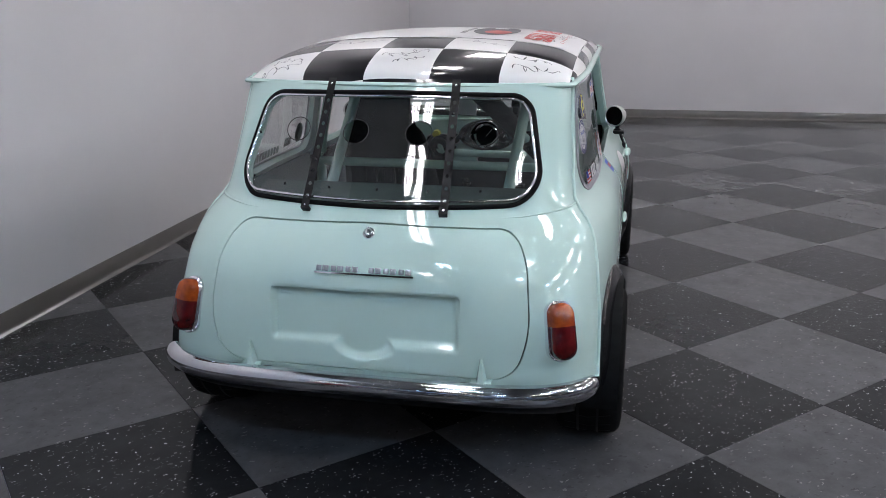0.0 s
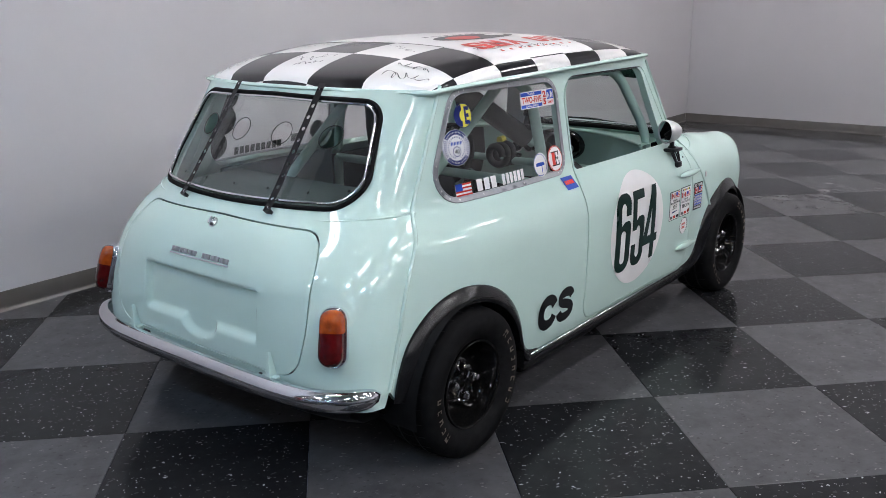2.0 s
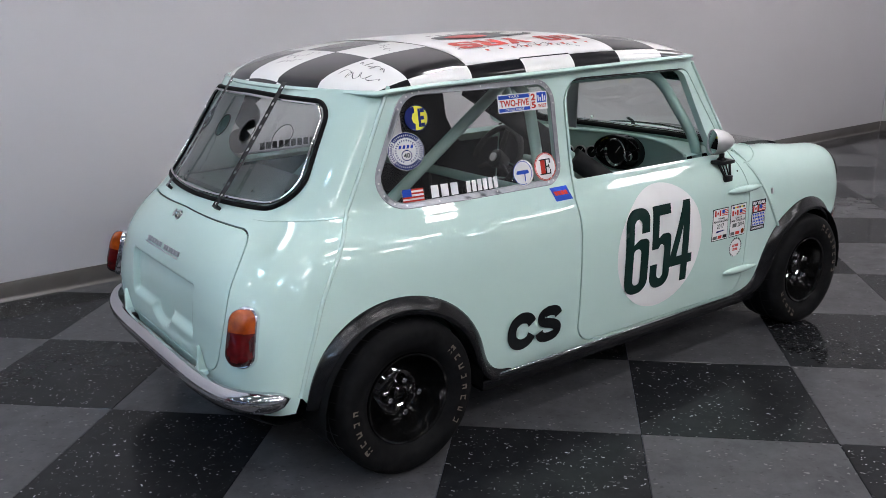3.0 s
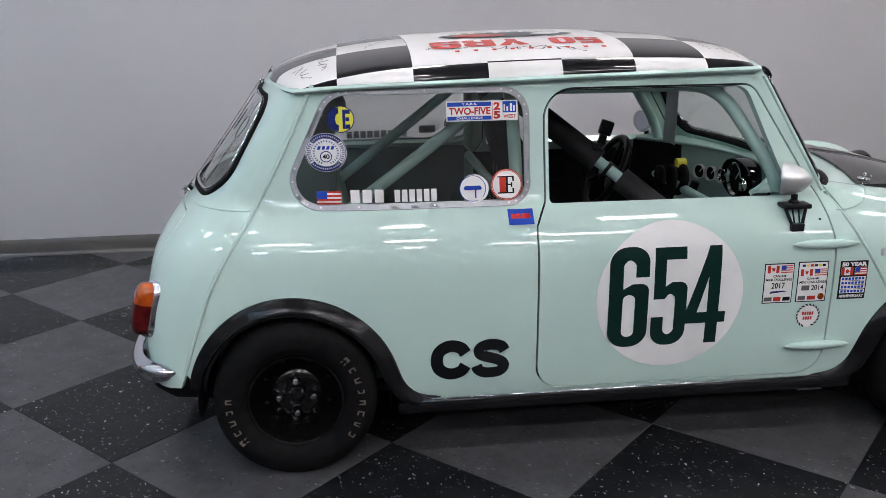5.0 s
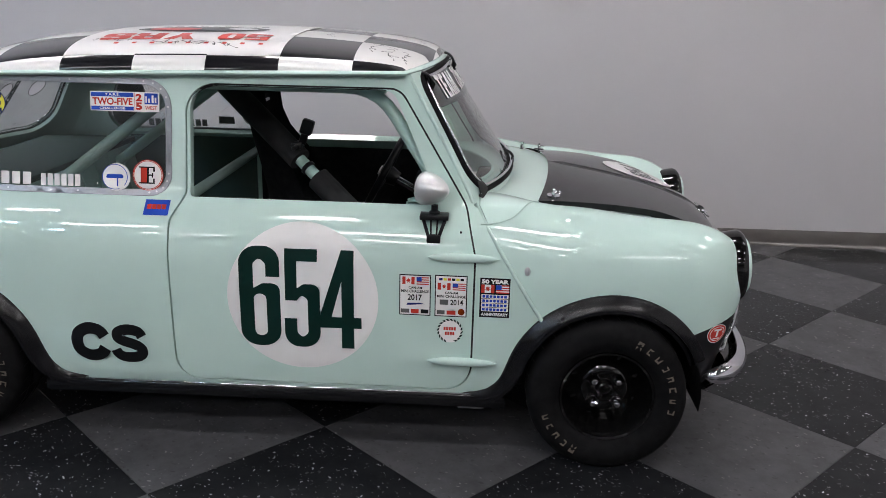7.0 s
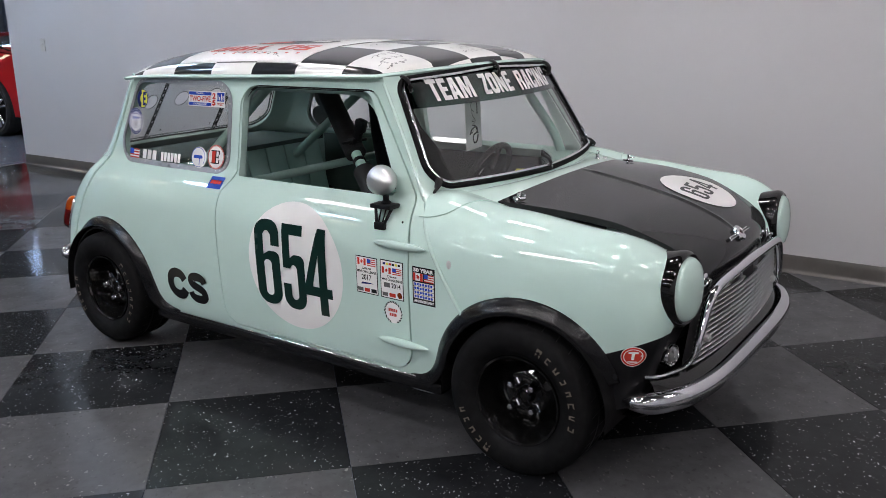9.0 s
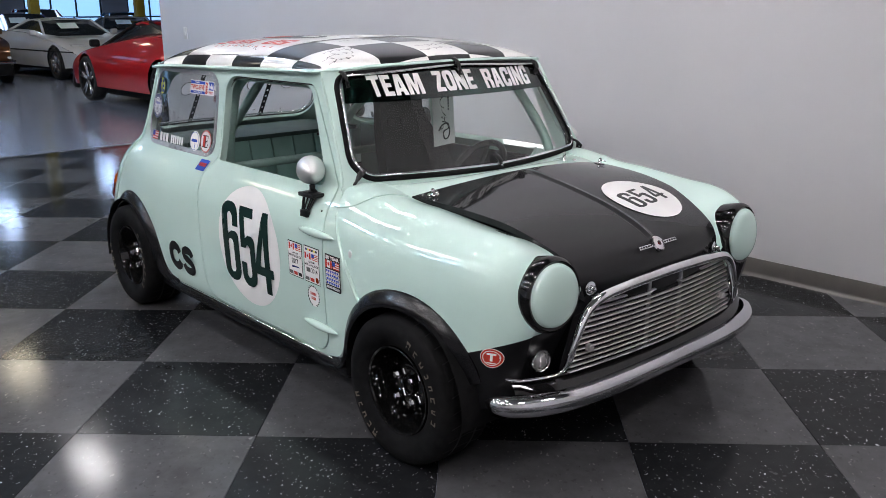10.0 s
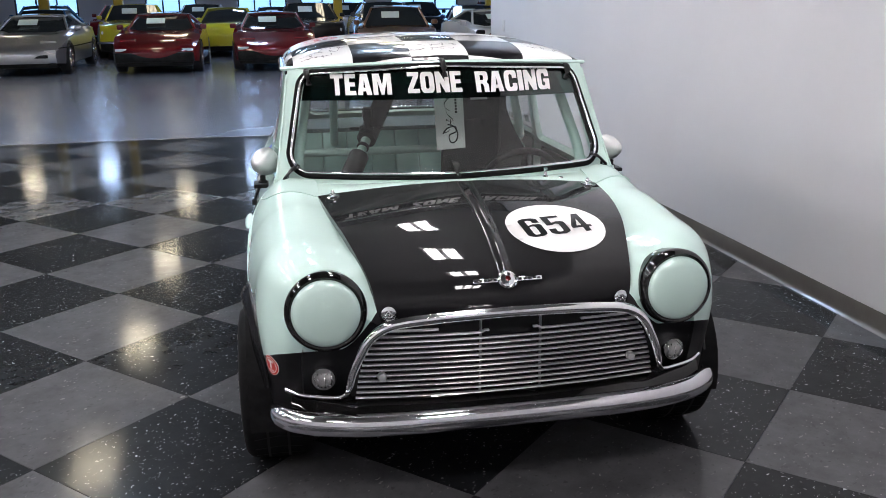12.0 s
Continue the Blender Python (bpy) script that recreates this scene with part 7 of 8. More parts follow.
v, f = sheet([(-0.56, 0.54), (0.56, 0.54), (0.56, 0.785), (-0.56, 0.785)], [slot], grid_points(np.arange(-0.55, 0.56, 0.04), np.arange(0.55, 0.78, 0.04)), lambda a, b: AWAY(a, b).T, 0.006)
put("dash_panel", mesh_of("dash_panel", v, f, True, 40), inner_paint, dash)
# a thin black sheet laid over the driver's end of the panel
v, f = sheet([(-0.555, 0.55), (-0.375, 0.55), (-0.36, 0.66), (-0.375, 0.78), (-0.555, 0.78)], [], grid_points(np.arange(-0.53, -0.38, 0.04), np.arange(0.58, 0.77, 0.04)), lambda a, b: AWAY(a, b, 0.010).T, 0.008)
put("dash_pad", mesh_of("dash_pad", v, f, True, 40), cloth, dash, "thin black sheet on the driver's side of the dashboard")
tube("slot_rim", ring_path(slot, AWAY, 0.002), 0.003, white_vinyl, dash, 6, True)
verts, faces = [], []
for x in np.linspace(-0.56, 0.56, 29):
    verts += [(x, float(dash_y(x)) + 0.0085, 0.785), (x, float(screen_y(x, 0.80)) - 0.012, 0.790)]
for q in range(28):
    faces.append((2 * q, 2 * q + 1, 2 * q + 3, 2 * q + 2))
put("dash_top", mesh_of("dash_top", verts, faces), inner_paint, dash)
tube("dash_lip", [(x, float(dash_y(x)) + 0.006, 0.787) for x in np.linspace(-0.55, 0.55, 25)], 0.007, inner_paint, dash, 8)


def dash_frame(x, z):
    p = Vector(AWAY(x, z))
    slope = 1.7 * x
    ex = Vector((1, -slope, 0)).normalized()
    ez = Vector((-slope, -1, 0)).normalized()
    m = Matrix((ex, ez.cross(ex), ez)).transposed().to_4x4()
    m.translation = p
    return m


pod = [(0.145 * math.cos(q), 0.078 * math.sin(q)) for q in np.linspace(0, 2 * math.pi, 40)[:-1]]
bm = dome(pod, [(1, 0.0), (1, 0.040), (0.97, 0.048), (0.92, 0.050), (0.90, 0.040)])
bmesh.ops.transform(bm, matrix=dash_frame(0.01, 0.712), verts=bm.verts)
part("instrument_pod", bm, gloss_black, dash, "gloss black oval instrument pod")
face_grey = material("gauge_face", 0.4, 0, 0.5, (0.008, 0.008, 0.009))
for x, z, r, up in ((0.01, 0.712, 0.060, 0.042), (0.104, 0.708, 0.024, 0.042), (-0.084, 0.708, 0.024, 0.042), (-0.158, 0.692, 0.029, 0.0), (-0.216, 0.690, 0.029, 0.0), (-0.274, 0.688, 0.029, 0.0)):
    mg = dash_frame(x, z) @ Matrix.Translation((0, 0, up))
    rim_mat = chrome if up else silver
    g = turned("gauge", [(0.0, r), (0.014, r * 1.06), (0.018, r * 1.0), (0.010, r * 0.86)], rim_mat, dash, mg, 28, "z", label="round gauge with a bright bezel")
    turned("gauge_dial", [(0.006, 0.0), (0.006, r * 0.92)], face_grey, g, mg, 28, "z")
    bm = bmesh.new()
    box(bm, (-0.0012, -0.002, 0.0068), (0.0012, r * 0.7, 0.0078), 0.0, mg @ Matrix.Rotation(radians(-40), 4, "Z"))
    part("gauge_needle", bm, white_vinyl, g)
# gear lever, hoses and a yellow cap
tube("gear_lever", bend([(0.0, 0.10, 0.25), (0.0, 0.14, 0.48), (0.0, 0.12, 0.56)], 0.05), 0.008, chrome, car, 8)
turned("gear_knob", [(-0.022, 0.0), (-0.016, 0.016), (0.0, 0.022), (0.016, 0.016), (0.022, 0.0)], gloss_black, car, Matrix.Translation((0.0, 0.118, 0.575)), 20, "z")
turned("yellow_cap", [(-0.02, 0.0), (-0.02, 0.018), (0.012, 0.020), (0.02, 0.014), (0.022, 0.0)], yellow_vinyl, car, Matrix.Translation((-0.22, 0.482, 0.736)), 20, "y", label="small yellow cap")
helix = [(-0.19 + 0.046 * math.cos(t), 0.375 + 0.0075 * t, 0.673 + 0.046 * math.sin(t)) for t in np.linspace(0, 6 * math.pi, 80)]
tube("coiled_hose", helix, 0.017, rubber, car, 8, label="coiled black hose")

# display card behind the windscreen
card_white = material("white_card", 0.6, 0, 0)
mottle(card_white, 12.0, (0.70, 0.70, 0.69), (0.76, 0.76, 0.75))
bm = bmesh.new()
box(bm, (-0.056, -0.001, -0.115), (0.056, 0.001, 0.115), 0.0)
card = tagged(part("display_card", bm, card_white, None, "", False), "white upright card with a black scribble hanging behind the windscreen", "card")
card.matrix_world = Matrix.Translation((-0.026, 0.372, 0.955)) @ Matrix.Rotation(radians(3), 4, "Y")
CARD = lambda a, b, out=0.0: np.stack([-np.asarray(a, float), np.full_like(np.asarray(a, float), 0.0015 + out), np.asarray(b, float)], -1)
for pts, w in (([(-0.03, -0.055), (-0.012, -0.035), (0.018, -0.03), (0.022, -0.05), (-0.005, -0.062), (0.0, -0.09), (0.02, -0.085), (0.028, -0.055), (0.012, -0.028), (-0.01, -0.02)], 0.0045),):
    sp_ = spline([(i, *p) for i, p in enumerate(pts)])
    L = [tuple(sp_(t)) for t in np.linspace(0, len(pts) - 1, 50)]
    v, f = tube_data([tuple(CARD(a, b, 0.001)) for a, b in L], w * 0.6, 6)
    put("card_scribble", mesh_of("card_scribble", v, f), black_vinyl, card)
sq = lambda a, b, out=0.0: CARD(np.asarray(b), np.asarray(a), out)
squiggle("card_scribble", 0.035, -0.005, 0.15, 0.045, sq, black_vinyl, card, 5, 0.0022, 0.001)
bars((0.02, 0.022, 0.10, 0.030), sq, black_vinyl, card, 7, 0.001)
v, f = tube_data([(0, 0, 0.115), (0, 0, 0.165)], 0.0015, 6)
put("card_string", mesh_of("card_string", v, f), trim_black, card)
tube("header_trim", [(x, 0.40 - 0.06 * (x / 0.5) ** 2, 1.142) for x in np.linspace(-0.46, 0.46, 15)], 0.014, inner_paint, car, 8)
# headlining closes the roof from inside
verts, faces = [], []
hu, hv = np.linspace(-0.93, 0.93, 17), np.linspace(-0.94, 0.94, 21)
for v_ in hv:
    x, y, z = roof3d(hu, np.full_like(hu, v_))
    verts += list(zip(x, y, z - 0.022))
for i in range(20):
    for j in range(16):
        a = i * 17 + j
        faces.append((a, a + 17, a + 18, a + 1))
put("headlining", mesh_of("headlining", verts, faces), inner_paint, car, "mint green painted roof inside")


# ---- the showroom beyond ----
bg_glass = material("dark_car_glass", 0.08, 0, 0.5, (0.02, 0.025, 0.03))
bg_tyre = material("black_tyre", 0.7, 0, 0, (0.012, 0.012, 0.012))
mottle(bg_tyre, 20.0, (0.009, 0.009, 0.009), (0.018, 0.018, 0.018))
bg_chrome = material("bright_trim", 0.15, 1.0, 0, (0.75, 0.75, 0.77))
bg_lamp = material("lamp_lens", 0.1, 0, 0.8, (0.65, 0.67, 0.70))
bg_dark = material("black_underbody", 0.6, 0, 0, (0.012, 0.012, 0.012))
bsdf(bg_dark).inputs["Specular IOR Level"].default_value = 0.08
mottle(bg_dark, 8.0, (0.009, 0.009, 0.009), (0.018, 0.018, 0.018))
paper = material("paper_sign", 0.6, 0, 0, (0.62, 0.72, 0.74))


def car_paint(name, color, metal=0.0):
    m = bpy.data.materials.get(name)
    if not m:
        m = material(name, 0.28, metal, 1.0)
        mottle(m, 2.0, tuple(c * 0.95 for c in color), tuple(min(1, c * 1.05) for c in color))
    return m


# kinds of parked car: length, half width, top line (from the nose back), cabin, wheels, tyre radius
KINDS = {
    "wedge": dict(L=4.55, W=0.91, top=[(0.0, 0.42), (0.02, 0.52), (0.12, 0.66), (0.22, 0.76), (0.32, 0.80), (0.42, 0.86), (0.55, 0.92), (0.75, 0.93), (0.90, 0.88), (0.98, 0.80), (1.0, 0.55)], cab=(0.36, 0.50, 0.64, 0.84, 1.20), wh=(0.19, 0.79), R=0.325, low=0.20),
    "coupe": dict(L=4.65, W=0.90, top=[(0.0, 0.50), (0.01, 0.66), (0.05, 0.74), (0.20, 0.82), (0.33, 0.87), (0.45, 0.90), (0.70, 0.92), (0.85, 0.90), (0.97, 0.84), (1.0, 0.55)], cab=(0.34, 0.47, 0.66, 0.84, 1.30), wh=(0.20, 0.79), R=0.325, low=0.22),
    "saloon": dict(L=5.0, W=0.95, top=[(0.0, 0.55), (0.005, 0.82), (0.04, 0.90), (0.20, 0.95), (0.33, 0.98), (0.50, 1.0), (0.72, 1.0), (0.85, 0.98), (0.985, 0.93), (1.0, 0.55)], cab=(0.33, 0.44, 0.66, 0.80, 1.42), wh=(0.19, 0.79), R=0.34, low=0.24),
    "super": dict(L=4.45, W=0.96, top=[(0.0, 0.36), (0.02, 0.46), (0.08, 0.58), (0.17, 0.72), (0.24, 0.78), (0.33, 0.84), (0.50, 0.93), (0.66, 1.00), (0.80, 1.01), (0.93, 0.95), (0.99, 0.88), (1.0, 0.50)], cab=(0.27, 0.48, 0.58, 0.86, 1.21), wh=(0.215, 0.80), R=0.345, low=0.16),
}


def parked_car(kind, color_name, color, at, turn, label, metal=0.0, sign=True, plain_wheels=False):
    """A parked car whose nose points along its own +y."""
    K = KINDS[kind]
    L, W, R, low = K["L"], K["W"], K["R"], K["low"]
    ob = thing("parked_car", label, "car", "parked cars", at=(at[0], at[1], 0))
    ob.rotation_euler = (0, 0, radians(turn))
    skin = car_paint(color_name, color, metal)
    top = spline([((i / (len(K["top"]) - 1)), (0.5 - t) * L, z) for i, (t, z) in enumerate(K["top"])])
    tl = [tuple(top(t)) for t in np.linspace(0, 1, 44)]
    y_of = lambda t: (0.5 - t) * L
    fy, ry = y_of(K["wh"][0]), y_of(K["wh"][1])
    A = R * 1.12

    def sx(y, z):
        e = np.abs(np.asarray(y) / (L / 2))
        h = np.asarray(z)
        return W * (1 - 0.16 * e ** 5) * (1 - 0.10 * np.clip((h - 0.55) / 0.45, 0, 1) ** 2 - 0.05 * np.clip((0.45 - h) / 0.3, 0, 1) ** 2)

    bottom = [(-L / 2 + 0.06, low + 0.08)] + arc(ry, R, A, 195, -15, 16) + arc(fy, R, A, 195, -15, 16) + [(L / 2 - 0.06, low + 0.06)]
    outline = bottom + tl
    gp = grid_points(np.arange(-L / 2, L / 2, 0.14), np.arange(0.15, 1.05, 0.1))
    base = sheet(outline, [], gp, lambda y, z: (sx(y, z), y, z), 0, False, 0.04, 0.08)
    verts, faces = [list(map(float, p)) for p in base[0]], list(base[1])
    off = len(verts)
    verts += [[-x, y, z] for x, y, z in verts]
    faces += [tuple(i + off for i in t[::-1]) for t in base[1]]
    s0 = len(verts)
    nx = 13
    ends = [(L / 2 - 0.06, low + 0.06)] + tl + [(-L / 2 + 0.06, low + 0.08)]
    for y, z in ends:
        x = float(sx(y, z))
        for j in range(nx):
            q = -1 + 2 * j / (nx - 1)
            bulge = 0.03 * (1 - q * q) * min(1, max(0, (z - low) / 0.4))
            verts.append([x * q, y + (0.12 * (1 - q * q) * (1 if y > 0 else -0.6) if abs(y) > L * 0.40 else 0), z + bulge + (0.045 * math.exp(-((abs(q) - 0.78) / 0.16) ** 2) if kind in ("wedge", "super") and z > 0.5 else 0)])
    for i in range(len(ends) - 1):
        for j in range(nx - 1):
            a = s0 + i * nx + j
            faces.append((a, a + nx, a + nx + 1, a + 1)[::-1])
    put("body", mesh_of("body", verts, faces, True, 50), skin, ob)
    # cabin: glass block, roof skin, pillars
    c0, c1, c2, c3, h = K["cab"]
    zb = lambda t: float(np.interp(t, [p[0] for p in K["top"]], [p[1] for p in K["top"]])) + 0.01
    lo = [(y_of(c0), zb(c0), W * 0.80), (y_of(c3), zb(c3), W * 0.80)]
    hi = [(y_of(c1), h - 0.03, W * 0.60), (y_of(c2), h - 0.02, W * 0.58)]
    bm = bmesh.new()
    rows = []
    for y, z, w in (lo[0], hi[0], hi[1], lo[1]):
        rows.append([bm.verts.new((w * q, y + (0.10 if y > 0 else -0.05) * (1 - q * q), z + 0.02 * (1 - q * q))) for q in np.linspace(-1, 1, 7)])
    for a, b in zip(rows, rows[1:]):
        for j in range(6):
            bm.faces.new((a[j], b[j], b[j + 1], a[j + 1]))
    for e in (0, 6):
        bm.faces.new([r[e] for r in rows])
    part("window_glass", bm, bg_glass, ob, "dark window glass", True, 30)
    rv, rf = [], []
    for y, z, w in ((hi[0][0] + 0.02, hi[0][1], hi[0][2] + 0.015), ((hi[0][0] + hi[1][0]) / 2, h, hi[0][2] + 0.02), (hi[1][0] - 0.04, hi[1][1], hi[1][2] + 0.015)):
        for q in np.linspace(-1, 1, 7):
            rv.append((w * q, y, z + 0.03 * (1 - q * q)))
    for i in range(2):
        for j in range(6):
            a = i * 7 + j
            rf.append((a, a + 1, a + 8, a + 7)[::-1])
    rv += [(x, y, z - 0.03) for x, y, z in rv]
    rf += [tuple(i + 21 for i in q[::-1]) for q in rf]
    rim_ids = [0, 1, 2, 3, 4, 5, 6, 13, 20, 19, 18, 17, 16, 15, 14, 7]
    for a, b in zip(rim_ids, rim_ids[1:] + rim_ids[:1]):
        rf.append((a, b, b + 21, a + 21))
    put("car_roof", mesh_of("car_roof", rv, rf, True, 40), skin, ob)
    for s_ in (-1, 1):
        for (y0, z0, w0), (y1, z1, w1) in ((lo[0], hi[0]), (lo[1], hi[1])):
            tube("pillar", [(s_ * (w0 + 0.01), y0, z0), (s_ * (w1 + 0.01), y1, z1)], 0.028, bg_dark if kind == "super" else skin, ob, 8)
        m_y = y_of(c0 + 0.05)
        bm = bmesh.new()
        box(bm, (s_ * W * 0.99 - 0.07, m_y - 0.06, zb(c0) + 0.03), (s_ * W * 0.99 + 0.07, m_y + 0.05, zb(c0) + 0.14), 0.03)
        part("door_mirror", bm, skin if kind != "super" else bg_dark, ob)
        # wheels
        for y in (fy, ry):
            w = new("wheel")
            w.parent = ob
            w.location = (s_ * (W - 0.115), y, R)
            mm = Matrix.Scale(s_, 4, (1, 0, 0))
            q = 0.78 if kind == "super" else 0.66
            turned("tyre", [(-0.10, R * 0.6), (-0.11, R * 0.85), (-0.09, R * 0.98), (0.0, R), (0.09, R * 0.98), (0.11, R * 0.90), (0.10, R * (q + 0.02)), (0.08, R * (q - 0.02))], bg_tyre, w, mm, 28, "x")
            turned("rim", [(0.092, R * q), (0.102, R * (q + 0.02)), (0.095, R * (q - 0.06)), (0.03, R * (q - 0.08)), (0.03, 0.0)], bg_dark if kind == "super" else bg_chrome, w, mm, 24, "x")
            for i in range(10 if kind == "super" else 5):
                a = radians(72 * (i // 2) + 18 + (9 if i % 2 else -9)) if kind == "super" else radians(72 * i + 18)
                v_, f_ = tube_data([(s_ * 0.07, 0.03 * math.cos(a), 0.03 * math.sin(a)), (s_ * 0.095, R * (q - 0.03) * math.cos(a), R * (q - 0.03) * math.sin(a))], 0.018 if kind == "super" else 0.028, 8)
                put("spoke", mesh_of("spoke", v_, f_), bg_chrome, w)
            turned("hub_cap", [(0.05, 0.055), (0.085, 0.05), (0.09, 0.0)], bg_chrome, w, mm, 16, "x")
        # nose lamps
        lx, ly, lz = s_ * W * 0.72, L / 2 - 0.03, low + 0.30
        bm = bmesh.new()
        if kind == "saloon":
            bmesh.ops.create_uvsphere(bm, u_segments=14, v_segments=8, radius=0.085, matrix=Matrix.Translation((lx, ly + 0.02, 0.70)) @ Matrix.Diagonal((1, 0.4, 1, 1)))
        else:
            box(bm, (lx - 0.12, ly - 0.03, lz - 0.03), (lx + 0.12, ly + 0.045, lz + 0.03), 0.02)
        part("head_lamp", bm, bg_lamp, ob)
        if kind == "wedge":
            bm = bmesh.new()
            box(bm, (s_ * W * 0.62 - 0.16, L / 2 - 0.52, 0.655), (s_ * W * 0.62 + 0.16, L / 2 - 0.36, 0.70), 0.02)
            part("lamp_cover", bm, skin, ob)
    bm = bmesh.new()
    slim = kind == "wedge" and color[1] > 0.1     # the pale wedges have a painted chin with two slots
    box(bm, (-W * 0.84, L / 2 - 0.10, low - 0.02), (W * 0.84, L / 2 + (0.0 if slim else 0.05), low + (0.07 if slim else 0.22)), 0.03)
    part("nose_intake", bm, bg_dark, ob, "dark nose intake")
    if slim:
        for s_ in (-1, 1):
            bm = bmesh.new()
            box(bm, (s_ * W * 0.50 - 0.17, L / 2 - 0.02, low + 0.17), (s_ * W * 0.50 + 0.17, L / 2 + 0.075, low + 0.235), 0.015)
            part("nose_slot", bm, bg_dark, ob, "dark slot in the nose")
            tube("side_stripe", [(s_ * (float(sx(y, 0.56)) + 0.004), y, 0.56) for y in np.linspace(-L / 2 + 0.2, L / 2 - 0.15, 21)], 0.014, bg_dark, ob, 6, label="black rubbing strip")
    # a black box across the lower nose of the red wedges
    if kind == "wedge" and not slim:
        bm = bmesh.new()
        box(bm, (-W * 0.86, L / 2 - 0.12, low + 0.05), (W * 0.86, L / 2 + 0.085, low + 0.25), 0.03)
        part("nose_bumper", bm, bg_dark, ob, "black lower nose")
    bm = bmesh.new()
    box(bm, (-W * 0.80, -L / 2 + 0.12, low - 0.04), (W * 0.80, L / 2 - 0.14, 0.5), 0.03)
    part("underbody", bm, bg_dark, ob)
    if kind in ("saloon", "coupe"):
        tube("front_bumper", [(x, L / 2 + 0.10 - 0.10 * (x / W) ** 2, low + 0.22) for x in np.linspace(-W * 0.92, W * 0.92, 15)], 0.04, bg_chrome, ob, 8, False, (0.022, 0.032), "chrome bumper")
    if sign:
        bm = bmesh.new()
        yy, zz = (lo[0][0] * 0.45 + hi[0][0] * 0.55), (lo[0][1] * 0.45 + hi[0][1] * 0.55)
        ang = math.atan2(hi[0][1] - lo[0][1], lo[0][0] - hi[0][0])
        box(bm, (-0.20, -0.12, -0.004), (0.20, 0.12, 0.004), 0.0, Matrix.Translation((0.12, yy + 0.11, zz + 0.035)) @ Matrix.Rotation(-ang, 4, "X"))
        part("window_sign", bm, paper, ob, "pale paper sign in the windscreen", False)
    return ob


RED, DRED, BRONZE, SILVER_, WHITE, YELLOW, BLUE, NAVY, BLACK = (0.42, 0.012, 0.015), (0.12, 0.005, 0.008), (0.15, 0.06, 0.025), (0.34, 0.34, 0.36), (0.65, 0.65, 0.66), (0.48, 0.44, 0.03), (0.03, 0.12, 0.28), (0.015, 0.02, 0.10), (0.012, 0.012, 0.014)
parked_car("super", "red_car_paint", RED, (-3.8, -9.65), 180, "red low mid-engined sports car with silver five-spoke wheels", sign=False)
front_row = [("wedge", "silver_car_paint", SILVER_, 5.55, -17.9, 0, "silver wedge-nosed sports car", 0.6), ("wedge", "deep_red_car_paint", DRED, 2.83, -17.75, 0, "dark red long-nosed sports car", 0.0), ("wedge", "maroon_car_paint", (0.13, 0.008, 0.012), 0.37, -17.75, 0, "maroon long-nosed sports car", 0.0), ("coupe", "bronze_car_paint", BRONZE, -2.45, -17.15, -7, "bronze sixties sports coupe with chrome bumper", 0.4), ("wedge", "white_car_paint", WHITE, -4.9, -17.3, 3, "white wedge-nosed sports car", 0.0), ("coupe", "charcoal_car_paint", (0.05, 0.05, 0.055), 8.3, -18.0, 0, "charcoal grey sports coupe parked beside a silver car", 0.3)]
for kind, cn, c, x, y, a, lab, me_ in front_row:
    parked_car(kind, cn, c, (x, y), a, lab, me_)
second = [("coupe", "blue_car_paint", BLUE, 6.6, -23.4, 0, "blue coupe"), ("saloon", "yellow_car_paint", YELLOW, 4.15, -23.4, 4, "yellow muscle car"), ("coupe", "yellow_car_paint", YELLOW, 1.55, -23.4, 180, "yellow coupe seen from its tail"), ("saloon", "black_car_paint", BLACK, -0.75, -23.0, 0, "black saloon car"), ("saloon", "charcoal_car_paint", (0.05, 0.05, 0.055), -2.95, -23.0, 0, "charcoal saloon car"), ("coupe", "navy_car_paint", NAVY, -5.6, -22.6, -10, "navy blue coupe"), ("wedge", "silver_car_paint", SILVER_, -8.2, -21.9, -12, "silver sports car"), ("saloon", "deep_red_car_paint", DRED, 9.2, -23.2, 0, "dark red saloon car")]
for kind, cn, c, x, y, a, lab in second:
    parked_car(kind, cn, c, (x, y), a, lab + " in the second row")
third = [("saloon", "blue_car_paint", BLUE, 7.8, -29, 0, "blue"), ("saloon", "deep_red_car_paint", DRED, 5.2, -29, 0, "dark red"), ("saloon", "silver_car_paint", SILVER_, 2.6, -29, 0, "silver"), ("coupe", "blue_car_paint", BLUE, 0.1, -29, 0, "blue"), ("saloon", "white_car_paint", WHITE, -2.4, -29, 0, "white"), ("saloon", "black_car_paint", BLACK, -5.0, -29, 0, "black"), ("saloon", "deep_red_car_paint", DRED, -7.8, -28.0, -10, "dark red"), ("coupe", "blue_car_paint", BLUE, -10.6, -27.5, -10, "blue")]
for kind, cn, c, x, y, a, lab in third:
    parked_car(kind, cn, c, (x, y), a, lab + " classic car in the far row")

# far wall with tall daylit windows, yellow columns
FAR = -38.0
win_glow = glow("daylit_glazing", (0.30, 0.64, 1.20), 1.0)
frame_dark = material("dark_window_frame", 0.5, 0, 0, (0.03, 0.03, 0.035))
bays = [(-18.5, -15.2), (-14.0, -10.6), (-8.6, -5.4), (-4.2, -1.2), (-0.6, 1.6), (3.4, 5.6), (8.4, 11.0)]
edges = [-20.0] + [e for b in bays for e in b] + [15.9]
pier = 0
for a, b in zip(edges[::2], edges[1::2]):
    pier += 1
    wall(f"wall_far_{pier}", (a, FAR - 0.2, 0), (b, FAR, CEIL), "dim grey painted far wall between windows")
